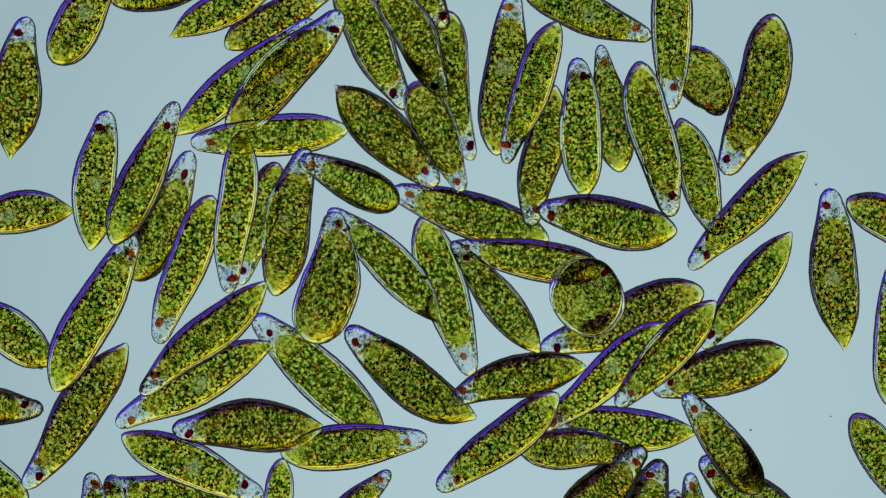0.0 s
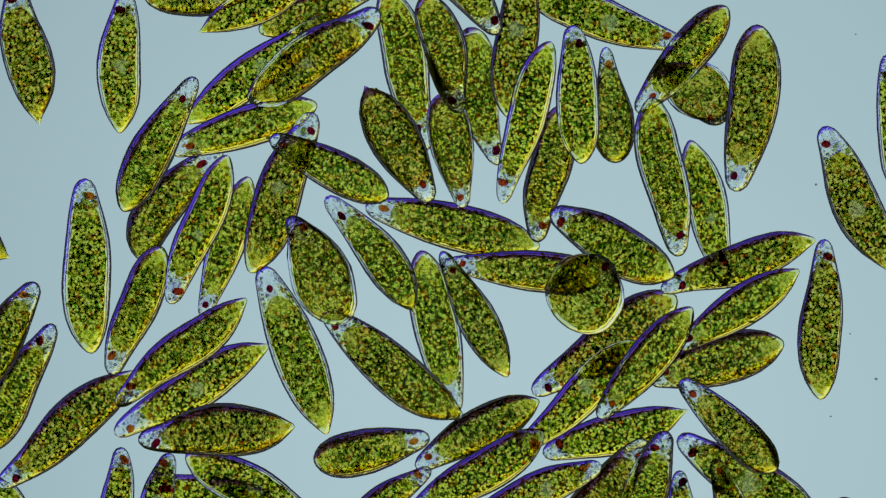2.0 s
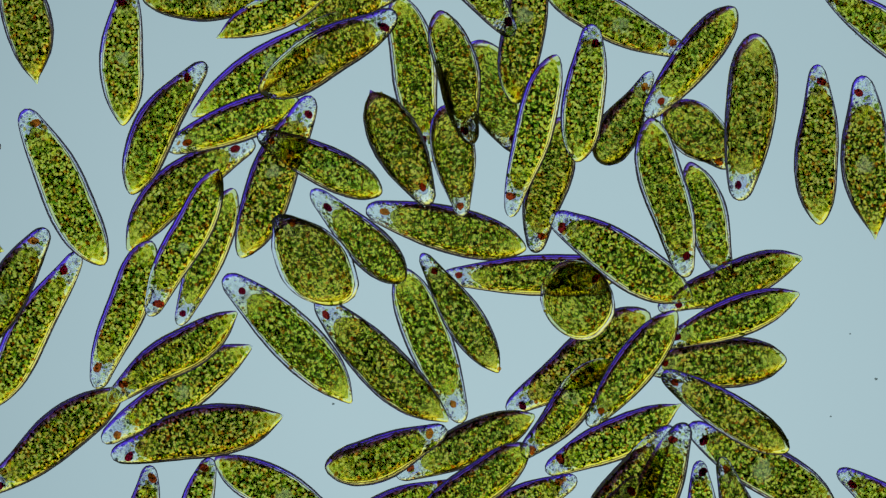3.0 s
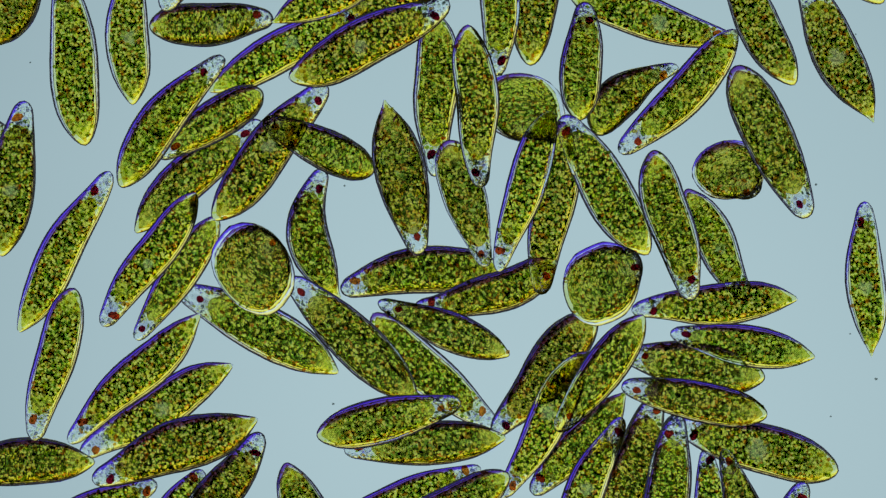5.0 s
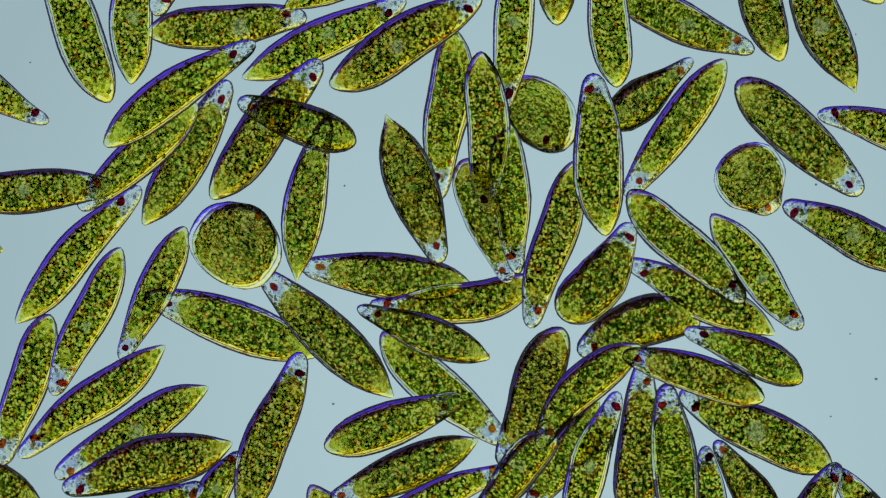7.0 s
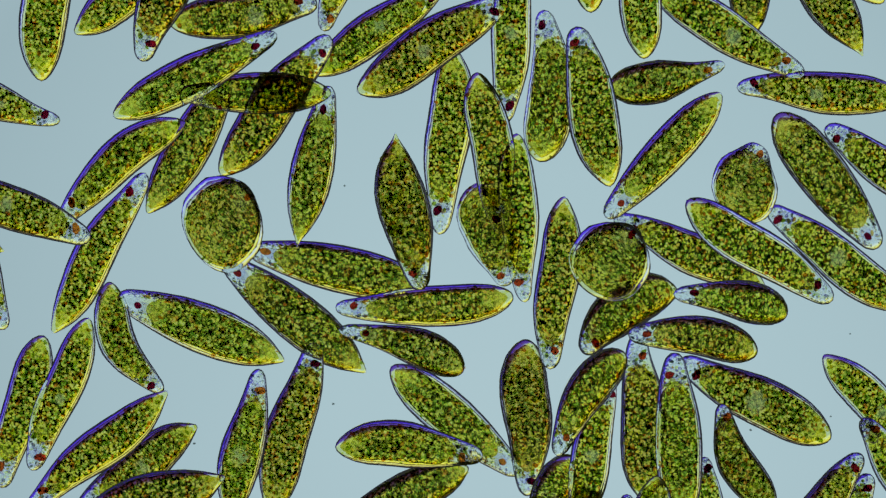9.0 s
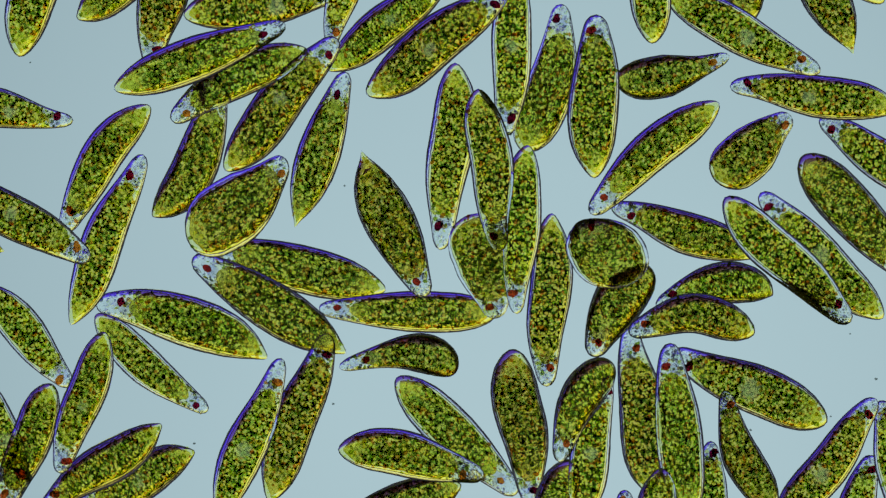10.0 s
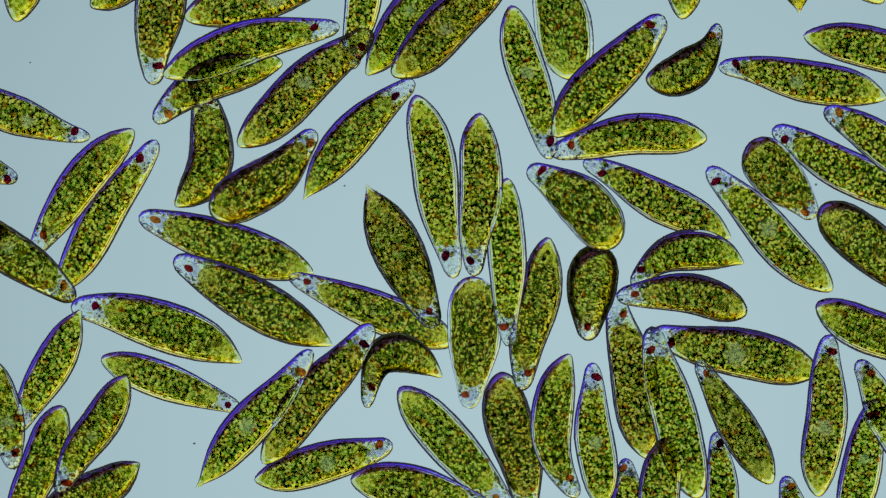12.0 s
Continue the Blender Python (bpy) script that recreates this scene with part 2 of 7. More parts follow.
class Shape:
    """The form of one cell: length, width and depth, sideways bend (sagitta over length), and how blunt its tail is."""

    def __init__(self, length, width, depth, bend, blunt, neck, seed):
        self.length, self.width, self.depth, self.bend = length, width, depth, bend
        u = [p[0] for p in POINTED]
        r = [a[1] * (1 - blunt) + b[1] * blunt for a, b in zip(POINTED, BLUNT)]
        r = [x * (1 - 0.4 * neck * min(1, max(0, (v - 0.5) / 0.3))) for v, x in zip(u, r)]
        rng = random.Random(seed)
        self.phase, self.wobble = rng.uniform(0, math.tau), rng.uniform(0.005, 0.012)
        self.u, self.r = u, r

    def radius(self, u):
        fine = [np.interp(min(1, max(0, u + d)), self.u, self.r) for d in (-0.02, -0.01, 0, 0.01, 0.02)]
        edge = min(1.0, 8 * u, 14 * (1 - u))
        return (sum(fine) / 5) * edge + fine[2] * (1 - edge)

    def centre(self, u):
        s = 2 * u - 1
        y = self.bend * (1 - s * s) + self.wobble * math.sin(3.0 * s * 1.6 + self.phase)
        y0 = 0.5 * self.wobble * (math.sin(4.8 + self.phase) + math.sin(-4.8 + self.phase))
        return Vector(((u - 0.5) * self.length, (y - y0) * self.length, 0))

    def point(self, u, angle, size):
        c, r = self.centre(u), self.radius(u) * size
        d = self.centre(min(1, u + 0.01)) - self.centre(max(0, u - 0.01))
        side = Vector((-d.y, d.x, 0)).normalized()
        return c + side * (math.cos(angle) * r * self.width / 2) + Vector((0, 0, math.sin(angle) * r * self.depth / 2))


def skin(shape, size, start, end, rough, seed, rings=30, around=20, thick=1.0):
    """A closed, smooth body from start to end along the cell, size times its full thickness."""
    bm = bmesh.new()
    rng = random.Random(seed)
    loops = []
    for k in range(1, rings):
        v = 0.5 - 0.5 * math.cos(math.pi * k / rings)
        u = start + (end - start) * v
        cap = 1.0 if end > 0.98 else min(1.0, math.sqrt(10 * v)) * min(1.0, math.sqrt(max(0.0, (1 - v) * 9)))
        loops.append([bm.verts.new(shape.point(u, i * math.tau / around, size * cap * (1 + (1 if end > 0.98 else 1 + 7 * v**6) * rng.uniform(-rough, rough)))) for i in range(around)])
    tail, tip = bm.verts.new(shape.centre(start)), bm.verts.new(shape.centre(end))
    for i in range(around):
        j = (i + 1) % around
        bm.faces.new((tail, loops[0][j], loops[0][i]))
        bm.faces.new((tip, loops[-1][i], loops[-1][j]))
        for p, q in zip(loops, loops[1:]):
            bm.faces.new((p[i], p[j], q[j], q[i]))
    for v in bm.verts:
        v.co.z *= thick
    return bm


def pebble(bm, place, radii, turn, detail=1):
    bmesh.ops.create_icosphere(bm, subdivisions=detail, radius=1, matrix=Matrix.LocRotScale(place, Euler((0, 0, turn)), Vector(radii)))


BALL = bmesh.new()
bmesh.ops.create_icosphere(BALL, subdivisions=1, radius=1)
BALL_VERTS, BALL_FACES = [v.co.copy() for v in BALL.verts], [[v.index for v in f.verts] for f in BALL.faces]
BALL.free()


def grains(name, shape, low, high, count, sizes, material, rng, hole=None, spread=0.88, fade=0.0):
    """Many small discs inside the cell between low and high along it, as one mesh. hole: a centre and radius that they keep clear of."""
    verts, faces = [], []
    spots, wide = [], spread * shape.width
    step = math.sqrt(shape.length * (high - low) * wide * 1.6 / count)
    for layer in (-1, 1):
        for k in range(int(shape.length * (high - low) / step) + 1):
            for c in range(int(wide / step) + 2):
                u = low + (k + rng.uniform(0, 1)) * step / shape.length
                across = ((c + rng.uniform(0, 1)) * step / wide) * 2 - 1
                if u < high and abs(across) < shape.radius(u) and rng.random() > fade * (u - low) / (high - low):
                    spots.append((u, across / shape.radius(u), layer))
    for u, across, layer in spots:
        lift = math.asin(across)
        place = shape.point(u, math.pi / 2 - lift if layer > 0 else lift - math.pi / 2, spread * rng.uniform(0.75, 1))
        if hole and (place - hole[0]).xy.length < hole[1] and rng.random() < 0.85:
            continue
        r = sizes[0] + (sizes[1] - sizes[0]) * rng.random() ** 2
        m = Matrix.LocRotScale(place, Euler((rng.uniform(-0.6, 0.6), rng.uniform(-0.6, 0.6), rng.uniform(0, 3))), Vector((r * rng.uniform(1.0, 1.7), r, r * 0.55)))
        base = len(verts)
        verts += [m @ v for v in BALL_VERTS]
        faces += [[base + i for i in f] for f in BALL_FACES]
    mesh = bpy.data.meshes.new(name)
    mesh.from_pydata(verts, [], faces)
    mesh.materials.append(material)
    return mesh


def euglena(length, width, depth, bend, blunt, neck, clear, seed, glow, label, turning=False, coarse=False):
    """One cell, head towards +x: skin, green body, grains, nucleus, red eyespot. glow: 0 for dark brownish-green pigment, 1 for pale yellow-green."""
    rng = random.Random(seed)
    cell = tagged(new("euglena"), label, "euglena", "swimming euglenas")
    # skin widened past the outline for a colour fringe, more on pale cells
    rim = 1.09 + 0.12 * glow
    shape = Shape(length * 1.02, width * rim, depth * rim, bend, blunt, neck, seed)
    part("pellicle", skin(shape, 1.0, 0.0, 1.0, 0.004, seed), SOFT_PELLICLE if depth != width else PELLICLE, cell, "clear outer skin")
    body = 0.875 - 0.07 * glow + rng.uniform(-0.015, 0.015)
    part("cytoplasm", skin(shape, body * 1.02, 0.008, 0.992, 0.006, seed + 1), JELLY, cell, "thin yellow-green layer under the skin")
    # kept narrower than the cytoplasm: a pale rim standing in for light through thin edges
    green = part("chloroplast_mass", skin(shape, body * (0.95 - 0.07 * glow), 0.035, 1 - clear, 0.03, seed + 2, thick=1.0 if turning else 0.3), ROUND_CYTOPLASM if turning else CYTOPLASM, cell, "grainy green cell body")
    warm = rng.uniform(-0.035, 0.035)
    green.color = (0.94 + 0.05 * glow + min(warm, 0), 0.865 + 0.105 * glow - max(warm, 0), 0.94, 1)
    core = shape.point(rng.uniform(0.42, 0.58), rng.uniform(0, 6), 0.1)
    size = rng.uniform(0.12, 0.19) * width
    green["nucleus"], green["nucleus_size"] = tuple(core), size if rng.random() < 0.55 else 0.0
    count = int(150 * length * width / (1.15 * 0.34))
    for name, mesh, label in (
        ("chloroplasts", grains("chloroplasts", shape, 0.03, 1 - clear, count, (0.010, 0.024), GRAIN, rng, (core, size), body), "tiny green and brown grains"),
        ("plastids", grains("plastids", shape, 1 - clear - 0.05, 1 - 0.55 * clear, 30, (0.011, 0.026), GRAIN, rng, None, 0.8, 0.7), "loose green plastids at the edge of the clear head"),
        ("granules", grains("granules", shape, 1 - clear - 0.06, 0.985, 260, (0.006, 0.020), SPECK, rng, None, 0.82, 0.3), "colourless granules in the clear head"),
    ):
        ob = new(name, mesh)
        ob.parent = cell
        tagged(ob, label, kind="stuff")
    if coarse:
        ob = new("paramylon_grains", grains("paramylon_grains", shape, 0.06, 0.95, 34, (0.026, 0.056), PARAMYLON, rng, None, 0.8))
        ob.parent = cell
        tagged(ob, "large round starch grains with dark rims", kind="stuff")
    bm = bmesh.new()
    pebble(bm, core, (1.2 * size, size, 1.1 * size), rng.uniform(0, 3), 2)
    part("nucleus", bm, NUCLEUS, cell, "pale round nucleus")
    side = rng.choice((0.3, 2.8, 3.4, 5.9))
    u = 1 - rng.uniform(0.09, 0.14)
    bm = bmesh.new()
    pebble(bm, shape.point(u, side, 0.36), (0.046 * rng.uniform(0.85, 1.15), 0.033, 0.03), rng.uniform(0, 3), 2)
    for v in bm.verts:
        v.co += Vector((rng.uniform(-0.006, 0.006), rng.uniform(-0.006, 0.006), 0))
    part("eyespot", bm, EYESPOT, cell, "small red eyespot")
    bm = bmesh.new()
    pebble(bm, shape.point(u - 0.03, math.pi - side, 0.2), (0.074, 0.052, 0.05), 0, 2)
    part("vacuole", bm, VACUOLE, cell, "clear bubble beside the eyespot")
    return cell



def debris(x, y, size, seed):
    """A tiny angular grain of dirt lying on the slide."""
    rng = random.Random(seed)
    bm = bmesh.new()
    bmesh.ops.create_icosphere(bm, subdivisions=1, radius=size)
    for v in bm.verts:
        v.co = Vector((v.co.x * rng.uniform(0.6, 1.5), v.co.y * rng.uniform(0.6, 1.2), v.co.z * 0.6 + size * 0.5))
    ob = part("debris", bm, DIRT, smooth=False)
    ob.location = (x, y, 0)
    return tagged(ob, "tiny dark speck of dirt lying on the glass slide", "dirt speck", "specks on the slide")


DIRT = tint_material("grey_dirt", (0.35, 0.36, 0.36), (0.7, 0.72, 0.7), 90)
for place in ((3.30, 0.57, 0.012), (3.60, -0.75, 0.010), (3.83, -1.15, 0.014), (3.43, -1.48, 0.011), (-0.97, -1.37, 0.011), (-0.87, 0.56, 0.012), (2.72, -1.60, 0.012), (-3.65, 1.65, 0.009), (-2.20, -1.72, 0.012), (1.15, 1.00, 0.009), (-1.90, 2.10, 0.008), (3.65, 1.90, 0.009)):
    debris(*place, int(place[0] * 100) + 500)

# length, width, depth, bend, bluntness of the tail, slimness of the neck, clear part of the head, seed, paleness, label, whether it turns over
a00 = euglena(0.9557, 0.3737, 0.3737, -0.007, 0.76, 0.30, 0.14, 1, 0.64, "long olive-green euglena with rounded tail and red eyespot")
a01 = euglena(1.2697, 0.3872, 0.3872, 0.008, -0.50, 0.15, 0.18, 2, 0.36, "broad olive-green euglena with pointed tail and red eyespot")
a02 = euglena(1.2279, 0.3365, 0.3365, 0.020, 0.19, 0.00, 0.11, 3, 0.73, "long olive-green euglena with pointed tail and red eyespot")
a03 = euglena(1.5848, 0.3389, 0.3389, 0.060, 0.43, 0.30, 0.14, 4, 0.89, "long bright yellow-green euglena with rounded tail and red eyespot", True)
a04 = euglena(1.1375, 0.2742, 0.2742, -0.003, -0.50, 0.00, 0.12, 5, 0.81, "slender bright yellow-green euglena with pointed tail and red eyespot")
a05 = euglena(1.0783, 0.3080, 0.3080, 0.013, 0.64, 0.00, 0.17, 6, 0.19, "slender dark olive-green euglena with rounded tail and red eyespot")
a06 = euglena(1.5828, 0.3156, 0.3156, -0.007, 0.14, 0.00, 0.15, 7, 0.96, "slender bright yellow-green euglena with pointed tail and red eyespot")
a07 = euglena(1.5421, 0.3985, 0.3985, -0.013, 0.48, 0.00, 0.16, 8, 0.37, "broad olive-green euglena with rounded tail and red eyespot")
a08 = euglena(1.3738, 0.3144, 0.3144, 0.080, 0.42, 0.00, 0.12, 9, 0.99, "slender bright yellow-green euglena with rounded tail and red eyespot", True)
a09 = euglena(1.5225, 0.3696, 0.3696, 0.011, 0.55, 0.00, 0.12, 10, 0.84, "long bright yellow-green euglena with rounded tail and red eyespot")
a10 = euglena(1.4500, 0.3575, 0.3575, 0.170, 0.07, 0.00, 0.16, 11, 0.49, "olive-green euglena with a bending body and clear head", True)
a11 = euglena(1.4102, 0.2970, 0.2970, -0.001, 0.55, 0.00, 0.18, 12, 0.89, "slender bright yellow-green euglena with rounded tail and red eyespot")
a12 = euglena(1.2809, 0.2860, 0.2860, 0.120, 0.56, 0.30, 0.16, 13, 0.91, "bright yellow-green euglena with a bending body and clear head", True)
a13 = euglena(1.5353, 0.3858, 0.3858, 0.010, 0.44, 0.00, 0.16, 14, 0.17, "broad dark olive-green euglena with rounded tail and red eyespot")
a77 = euglena(1.3246, 0.3230, 0.3230, 0.100, 0.36, 0.00, 0.16, 15, 0.62, "olive-green euglena with a bending body and clear head", True)
a14 = euglena(1.3702, 0.3140, 0.3140, -0.010, 0.83, 0.00, 0.17, 16, 0.75, "slender bright yellow-green euglena with rounded tail and red eyespot")
a15 = euglena(1.5982, 0.3278, 0.3278, -0.002, 0.01, 0.30, 0.14, 17, 0.87, "long bright yellow-green euglena with pointed tail and red eyespot")
a16 = euglena(1.5439, 0.3451, 0.3451, -0.006, 0.06, 0.15, 0.19, 18, 0.66, "long olive-green euglena with pointed tail and red eyespot")
a17 = euglena(1.5298, 0.4283, 0.4283, -0.009, -0.05, 0.30, 0.14, 19, 0.17, "broad dark olive-green euglena with pointed tail and red eyespot")
a18 = euglena(1.5459, 0.3858, 0.3858, 0.000, 0.10, 0.30, 0.15, 20, 0.20, "broad dark olive-green euglena with pointed tail and red eyespot")
a19 = euglena(1.6052, 0.3167, 0.3167, 0.012, 0.17, 0.15, 0.17, 21, 0.92, "slender bright yellow-green euglena with pointed tail and red eyespot")
a20 = euglena(1.3651, 0.3575, 0.3575, -0.001, 0.39, 0.00, 0.16, 22, 0.17, "long dark olive-green euglena with rounded tail and red eyespot")
a21 = euglena(1.0773, 0.3240, 0.3240, -0.014, -0.50, 0.30, 0.12, 23, 0.73, "long olive-green euglena with pointed tail and red eyespot")
a79 = euglena(1.0408, 0.3562, 0.3562, -0.012, 0.18, 0.15, 0.18, 24, 0.73, "long olive-green euglena with pointed tail and red eyespot")
a73 = euglena(1.1034, 0.3091, 0.3091, 0.015, 0.69, 0.00, 0.12, 25, 0.96, "slender bright yellow-green euglena with rounded tail and red eyespot")
a22 = euglena(1.5604, 0.3886, 0.3886, 0.080, 0.01, 0.00, 0.18, 26, 0.72, "broad olive-green euglena with pointed tail and red eyespot", True)
a23 = euglena(1.1643, 0.4139, 0.7587, -0.070, 1.00, 0.50, 0.13, 27, 0.19, "plump dark olive-green euglena that rounds up and stretches", True)
a24 = euglena(1.4183, 0.3340, 0.3340, 0.150, -0.50, 0.15, 0.17, 28, 0.59, "olive-green euglena with a bending body and clear head", True)
a25 = euglena(1.5655, 0.4070, 0.4070, 0.050, -0.07, 0.00, 0.16, 29, 0.03, "broad dark olive-green euglena with pointed tail and red eyespot", True)
a26 = euglena(1.4553, 0.3549, 0.3549, 0.040, 0.60, 0.15, 0.18, 30, 0.84, "long bright yellow-green euglena with rounded tail and red eyespot", True)
a27 = euglena(1.2171, 0.3242, 0.3242, 0.300, 0.06, 0.50, 0.11, 31, 0.07, "dark olive-green euglena with a bending body and clear head", True)
a28 = euglena(1.5940, 0.3787, 0.3787, 0.050, 0.31, 0.00, 0.14, 32, 0.35, "long olive-green euglena with rounded tail and red eyespot", True)
a29 = euglena(1.3840, 0.4237, 0.4237, 0.030, -0.50, 0.15, 0.13, 33, 0.02, "broad dark olive-green euglena with large starch grains and pointed tail", True, True)
a30 = euglena(1.1338, 0.5213, 0.3575, 0.080, 1.00, 0.50, 0.16, 34, 0.14, "plump dark olive-green euglena that rounds up and stretches", True)
a31 = euglena(1.6288, 0.3463, 0.3463, 0.012, 0.59, 0.30, 0.18, 35, 0.90, "long bright yellow-green euglena with rounded tail and red eyespot")
a32 = euglena(1.4173, 0.3340, 0.3340, 0.011, 0.60, 0.15, 0.17, 36, 0.64, "long olive-green euglena with rounded tail and red eyespot")
a33 = euglena(1.3213, 0.3290, 0.6480, -0.070, 1.00, 0.40, 0.19, 37, 0.45, "plump olive-green euglena that rounds up and stretches", True)
a34 = euglena(1.4300, 0.3575, 0.3575, 0.010, 0.68, 0.00, 0.16, 38, 0.02, "long dark olive-green euglena with rounded tail and red eyespot")
a35 = euglena(1.4649, 0.2959, 0.2959, -0.013, 0.65, 0.30, 0.17, 39, 0.86, "slender bright yellow-green euglena with rounded tail and red eyespot")
a36 = euglena(1.5033, 0.3328, 0.3328, -0.003, 0.42, 0.00, 0.13, 40, 0.47, "long olive-green euglena with rounded tail and red eyespot")
a37 = euglena(1.2088, 0.3266, 0.3266, -0.007, 0.55, 0.00, 0.11, 41, 0.70, "long olive-green euglena with rounded tail and red eyespot")
a38 = euglena(1.1115, 0.3549, 0.3549, 0.150, 0.51, 0.80, 0.12, 42, 0.06, "dark olive-green euglena with a bending body and clear head", True)
a39 = euglena(1.5348, 0.3489, 0.3489, -0.008, 0.65, 0.00, 0.13, 43, 0.76, "long bright yellow-green euglena with rounded tail and red eyespot")
a40 = euglena(1.2714, 0.3080, 0.3080, -0.001, 0.32, 0.00, 0.12, 44, 0.92, "slender bright yellow-green euglena with rounded tail and red eyespot")
a41 = euglena(1.4707, 0.3167, 0.3167, 0.070, 0.52, 0.00, 0.18, 45, 0.89, "slender bright yellow-green euglena with rounded tail and red eyespot", True)
a42 = euglena(0.8686, 0.3942, 0.5815, 0.000, 1.00, 0.50, 0.15, 46, 0.07, "plump dark olive-green euglena that rounds up and stretches", True)
a43 = euglena(1.4616, 0.4184, 0.4184, 0.060, 0.79, 0.00, 0.16, 47, 0.10, "broad dark olive-green euglena with rounded tail and red eyespot", True)
a44 = euglena(1.5172, 0.3389, 0.3389, -0.005, 0.49, 0.30, 0.15, 48, 0.49, "long olive-green euglena with rounded tail and red eyespot")
a45 = euglena(1.3791, 0.3057, 0.3057, -0.006, 0.60, 0.00, 0.17, 49, 0.78, "slender bright yellow-green euglena with rounded tail and red eyespot")
a46 = euglena(1.4183, 0.3971, 0.3971, 0.008, 0.34, 0.00, 0.12, 50, 0.49, "broad olive-green euglena with rounded tail and red eyespot")
a47 = euglena(1.4464, 0.3352, 0.3352, -0.008, 0.05, 0.30, 0.16, 51, 0.42, "long olive-green euglena with pointed tail and red eyespot")
a48 = euglena(1.2644, 0.3144, 0.3144, 0.170, -0.03, 0.30, 0.12, 52, 0.88, "bright yellow-green euglena with a bending body and clear head", True)
a49 = euglena(1.5457, 0.3167, 0.3167, 0.080, 0.84, 0.30, 0.17, 53, 0.76, "slender bright yellow-green euglena with rounded tail and red eyespot", True)
a50 = euglena(1.0218, 0.4221, 0.6479, -0.100, 1.00, 0.50, 0.18, 54, 0.15, "plump dark olive-green euglena that rounds up and stretches", True)
a51 = euglena(1.5107, 0.4085, 0.4085, -0.001, 0.80, 0.30, 0.15, 55, 0.03, "broad dark olive-green euglena with rounded tail and red eyespot")
a52 = euglena(1.2402, 0.3266, 0.3266, 0.180, 0.35, 0.15, 0.12, 56, 0.73, "olive-green euglena with a bending body and clear head", True)
a53 = euglena(1.4617, 0.3080, 0.3080, 0.001, 0.83, 0.30, 0.15, 57, 0.89, "slender bright yellow-green euglena with rounded tail and red eyespot")
a54 = euglena(1.2122, 0.4169, 0.4169, 0.130, 0.32, 0.10, 0.11, 58, 0.15, "dark olive-green euglena with a bending body and clear head", True)
a55 = euglena(1.2844, 0.3230, 0.3230, 0.130, 0.62, 0.00, 0.16, 59, 0.39, "olive-green euglena with a bending body and clear head", True)
a56 = euglena(1.4389, 0.3985, 0.3985, 0.013, -0.50, 0.00, 0.18, 60, 0.06, "broad dark olive-green euglena with pointed tail and red eyespot")
a57 = euglena(1.3979, 0.3562, 0.3562, 0.009, 0.47, 0.30, 0.13, 61, 0.14, "long dark olive-green euglena with rounded tail and red eyespot")
a58 = euglena(1.4118, 0.3562, 0.3562, 0.050, 0.05, 0.15, 0.17, 62, 0.14, "long dark olive-green euglena with pointed tail and red eyespot", True)
a59 = euglena(1.3275, 0.3254, 0.3254, 0.014, -0.50, 0.00, 0.12, 63, 0.72, "long olive-green euglena with pointed tail and red eyespot")
a60 = euglena(1.2818, 0.3523, 0.3523, 0.060, 0.54, 0.30, 0.18, 64, 0.82, "long bright yellow-green euglena with rounded tail and red eyespot", True)
a61 = euglena(1.3398, 0.3389, 0.3389, 0.013, 0.56, 0.00, 0.14, 65, 0.58, "long olive-green euglena with rounded tail and red eyespot")
a62 = euglena(1.3178, 0.2703, 0.2703, -0.002, 0.53, 0.30, 0.18, 66, 0.82, "slender bright yellow-green euglena with rounded tail and red eyespot")
a63 = euglena(1.2437, 0.3266, 0.3266, -0.002, 0.34, 0.15, 0.13, 67, 0.50, "long olive-green euglena with rounded tail and red eyespot")
a64 = euglena(1.4768, 0.3985, 0.3985, -0.003, 0.34, 0.30, 0.19, 68, 0.19, "broad dark olive-green euglena with rounded tail and red eyespot")
a65 = euglena(1.5534, 0.3562, 0.3562, 0.012, 0.71, 0.00, 0.17, 69, 0.72, "long olive-green euglena with rounded tail and red eyespot")
a66 = euglena(1.4789, 0.3971, 0.3971, 0.003, 0.68, 0.15, 0.12, 70, 0.34, "broad olive-green euglena with rounded tail and red eyespot")
a67 = euglena(1.0547, 0.2644, 0.2644, -0.011, 0.80, 0.00, 0.15, 71, 0.82, "slender bright yellow-green euglena with rounded tail and red eyespot")
a68 = euglena(1.0036, 0.2654, 0.2654, 0.014, 0.48, 0.00, 0.11, 72, 0.91, "slender bright yellow-green euglena with rounded tail and red eyespot")
a69 = euglena(1.3414, 0.3523, 0.3523, -0.005, 0.34, 0.15, 0.19, 73, 0.57, "long olive-green euglena with rounded tail and red eyespot")
a70 = euglena(1.2288, 0.3080, 0.3080, -0.001, 0.45, 0.00, 0.16, 74, 0.88, "slender bright yellow-green euglena with rounded tail and red eyespot")
a74 = euglena(0.9677, 0.2245, 0.2245, -0.011, 0.77, 0.15, 0.12, 75, 0.88, "slender bright yellow-green euglena with rounded tail and red eyespot")
a71 = euglena(1.0618, 0.3451, 0.3451, 0.008, 0.55, 0.30, 0.11, 76, 0.50, "long olive-green euglena with rounded tail and red eyespot")
a82 = euglena(1.2463, 0.3091, 0.3091, -0.006, 0.50, 0.30, 0.13, 77, 0.99, "slender bright yellow-green euglena with rounded tail and red eyespot")
a83 = euglena(1.0842, 0.3216, 0.3216, 0.010, 0.74, 0.00, 0.13, 78, 0.45, "long olive-green euglena with rounded tail and red eyespot")
a84 = euglena(1.3608, 0.2991, 0.2991, 0.013, -0.50, 0.15, 0.12, 79, 0.95, "slender bright yellow-green euglena with pointed tail and red eyespot")
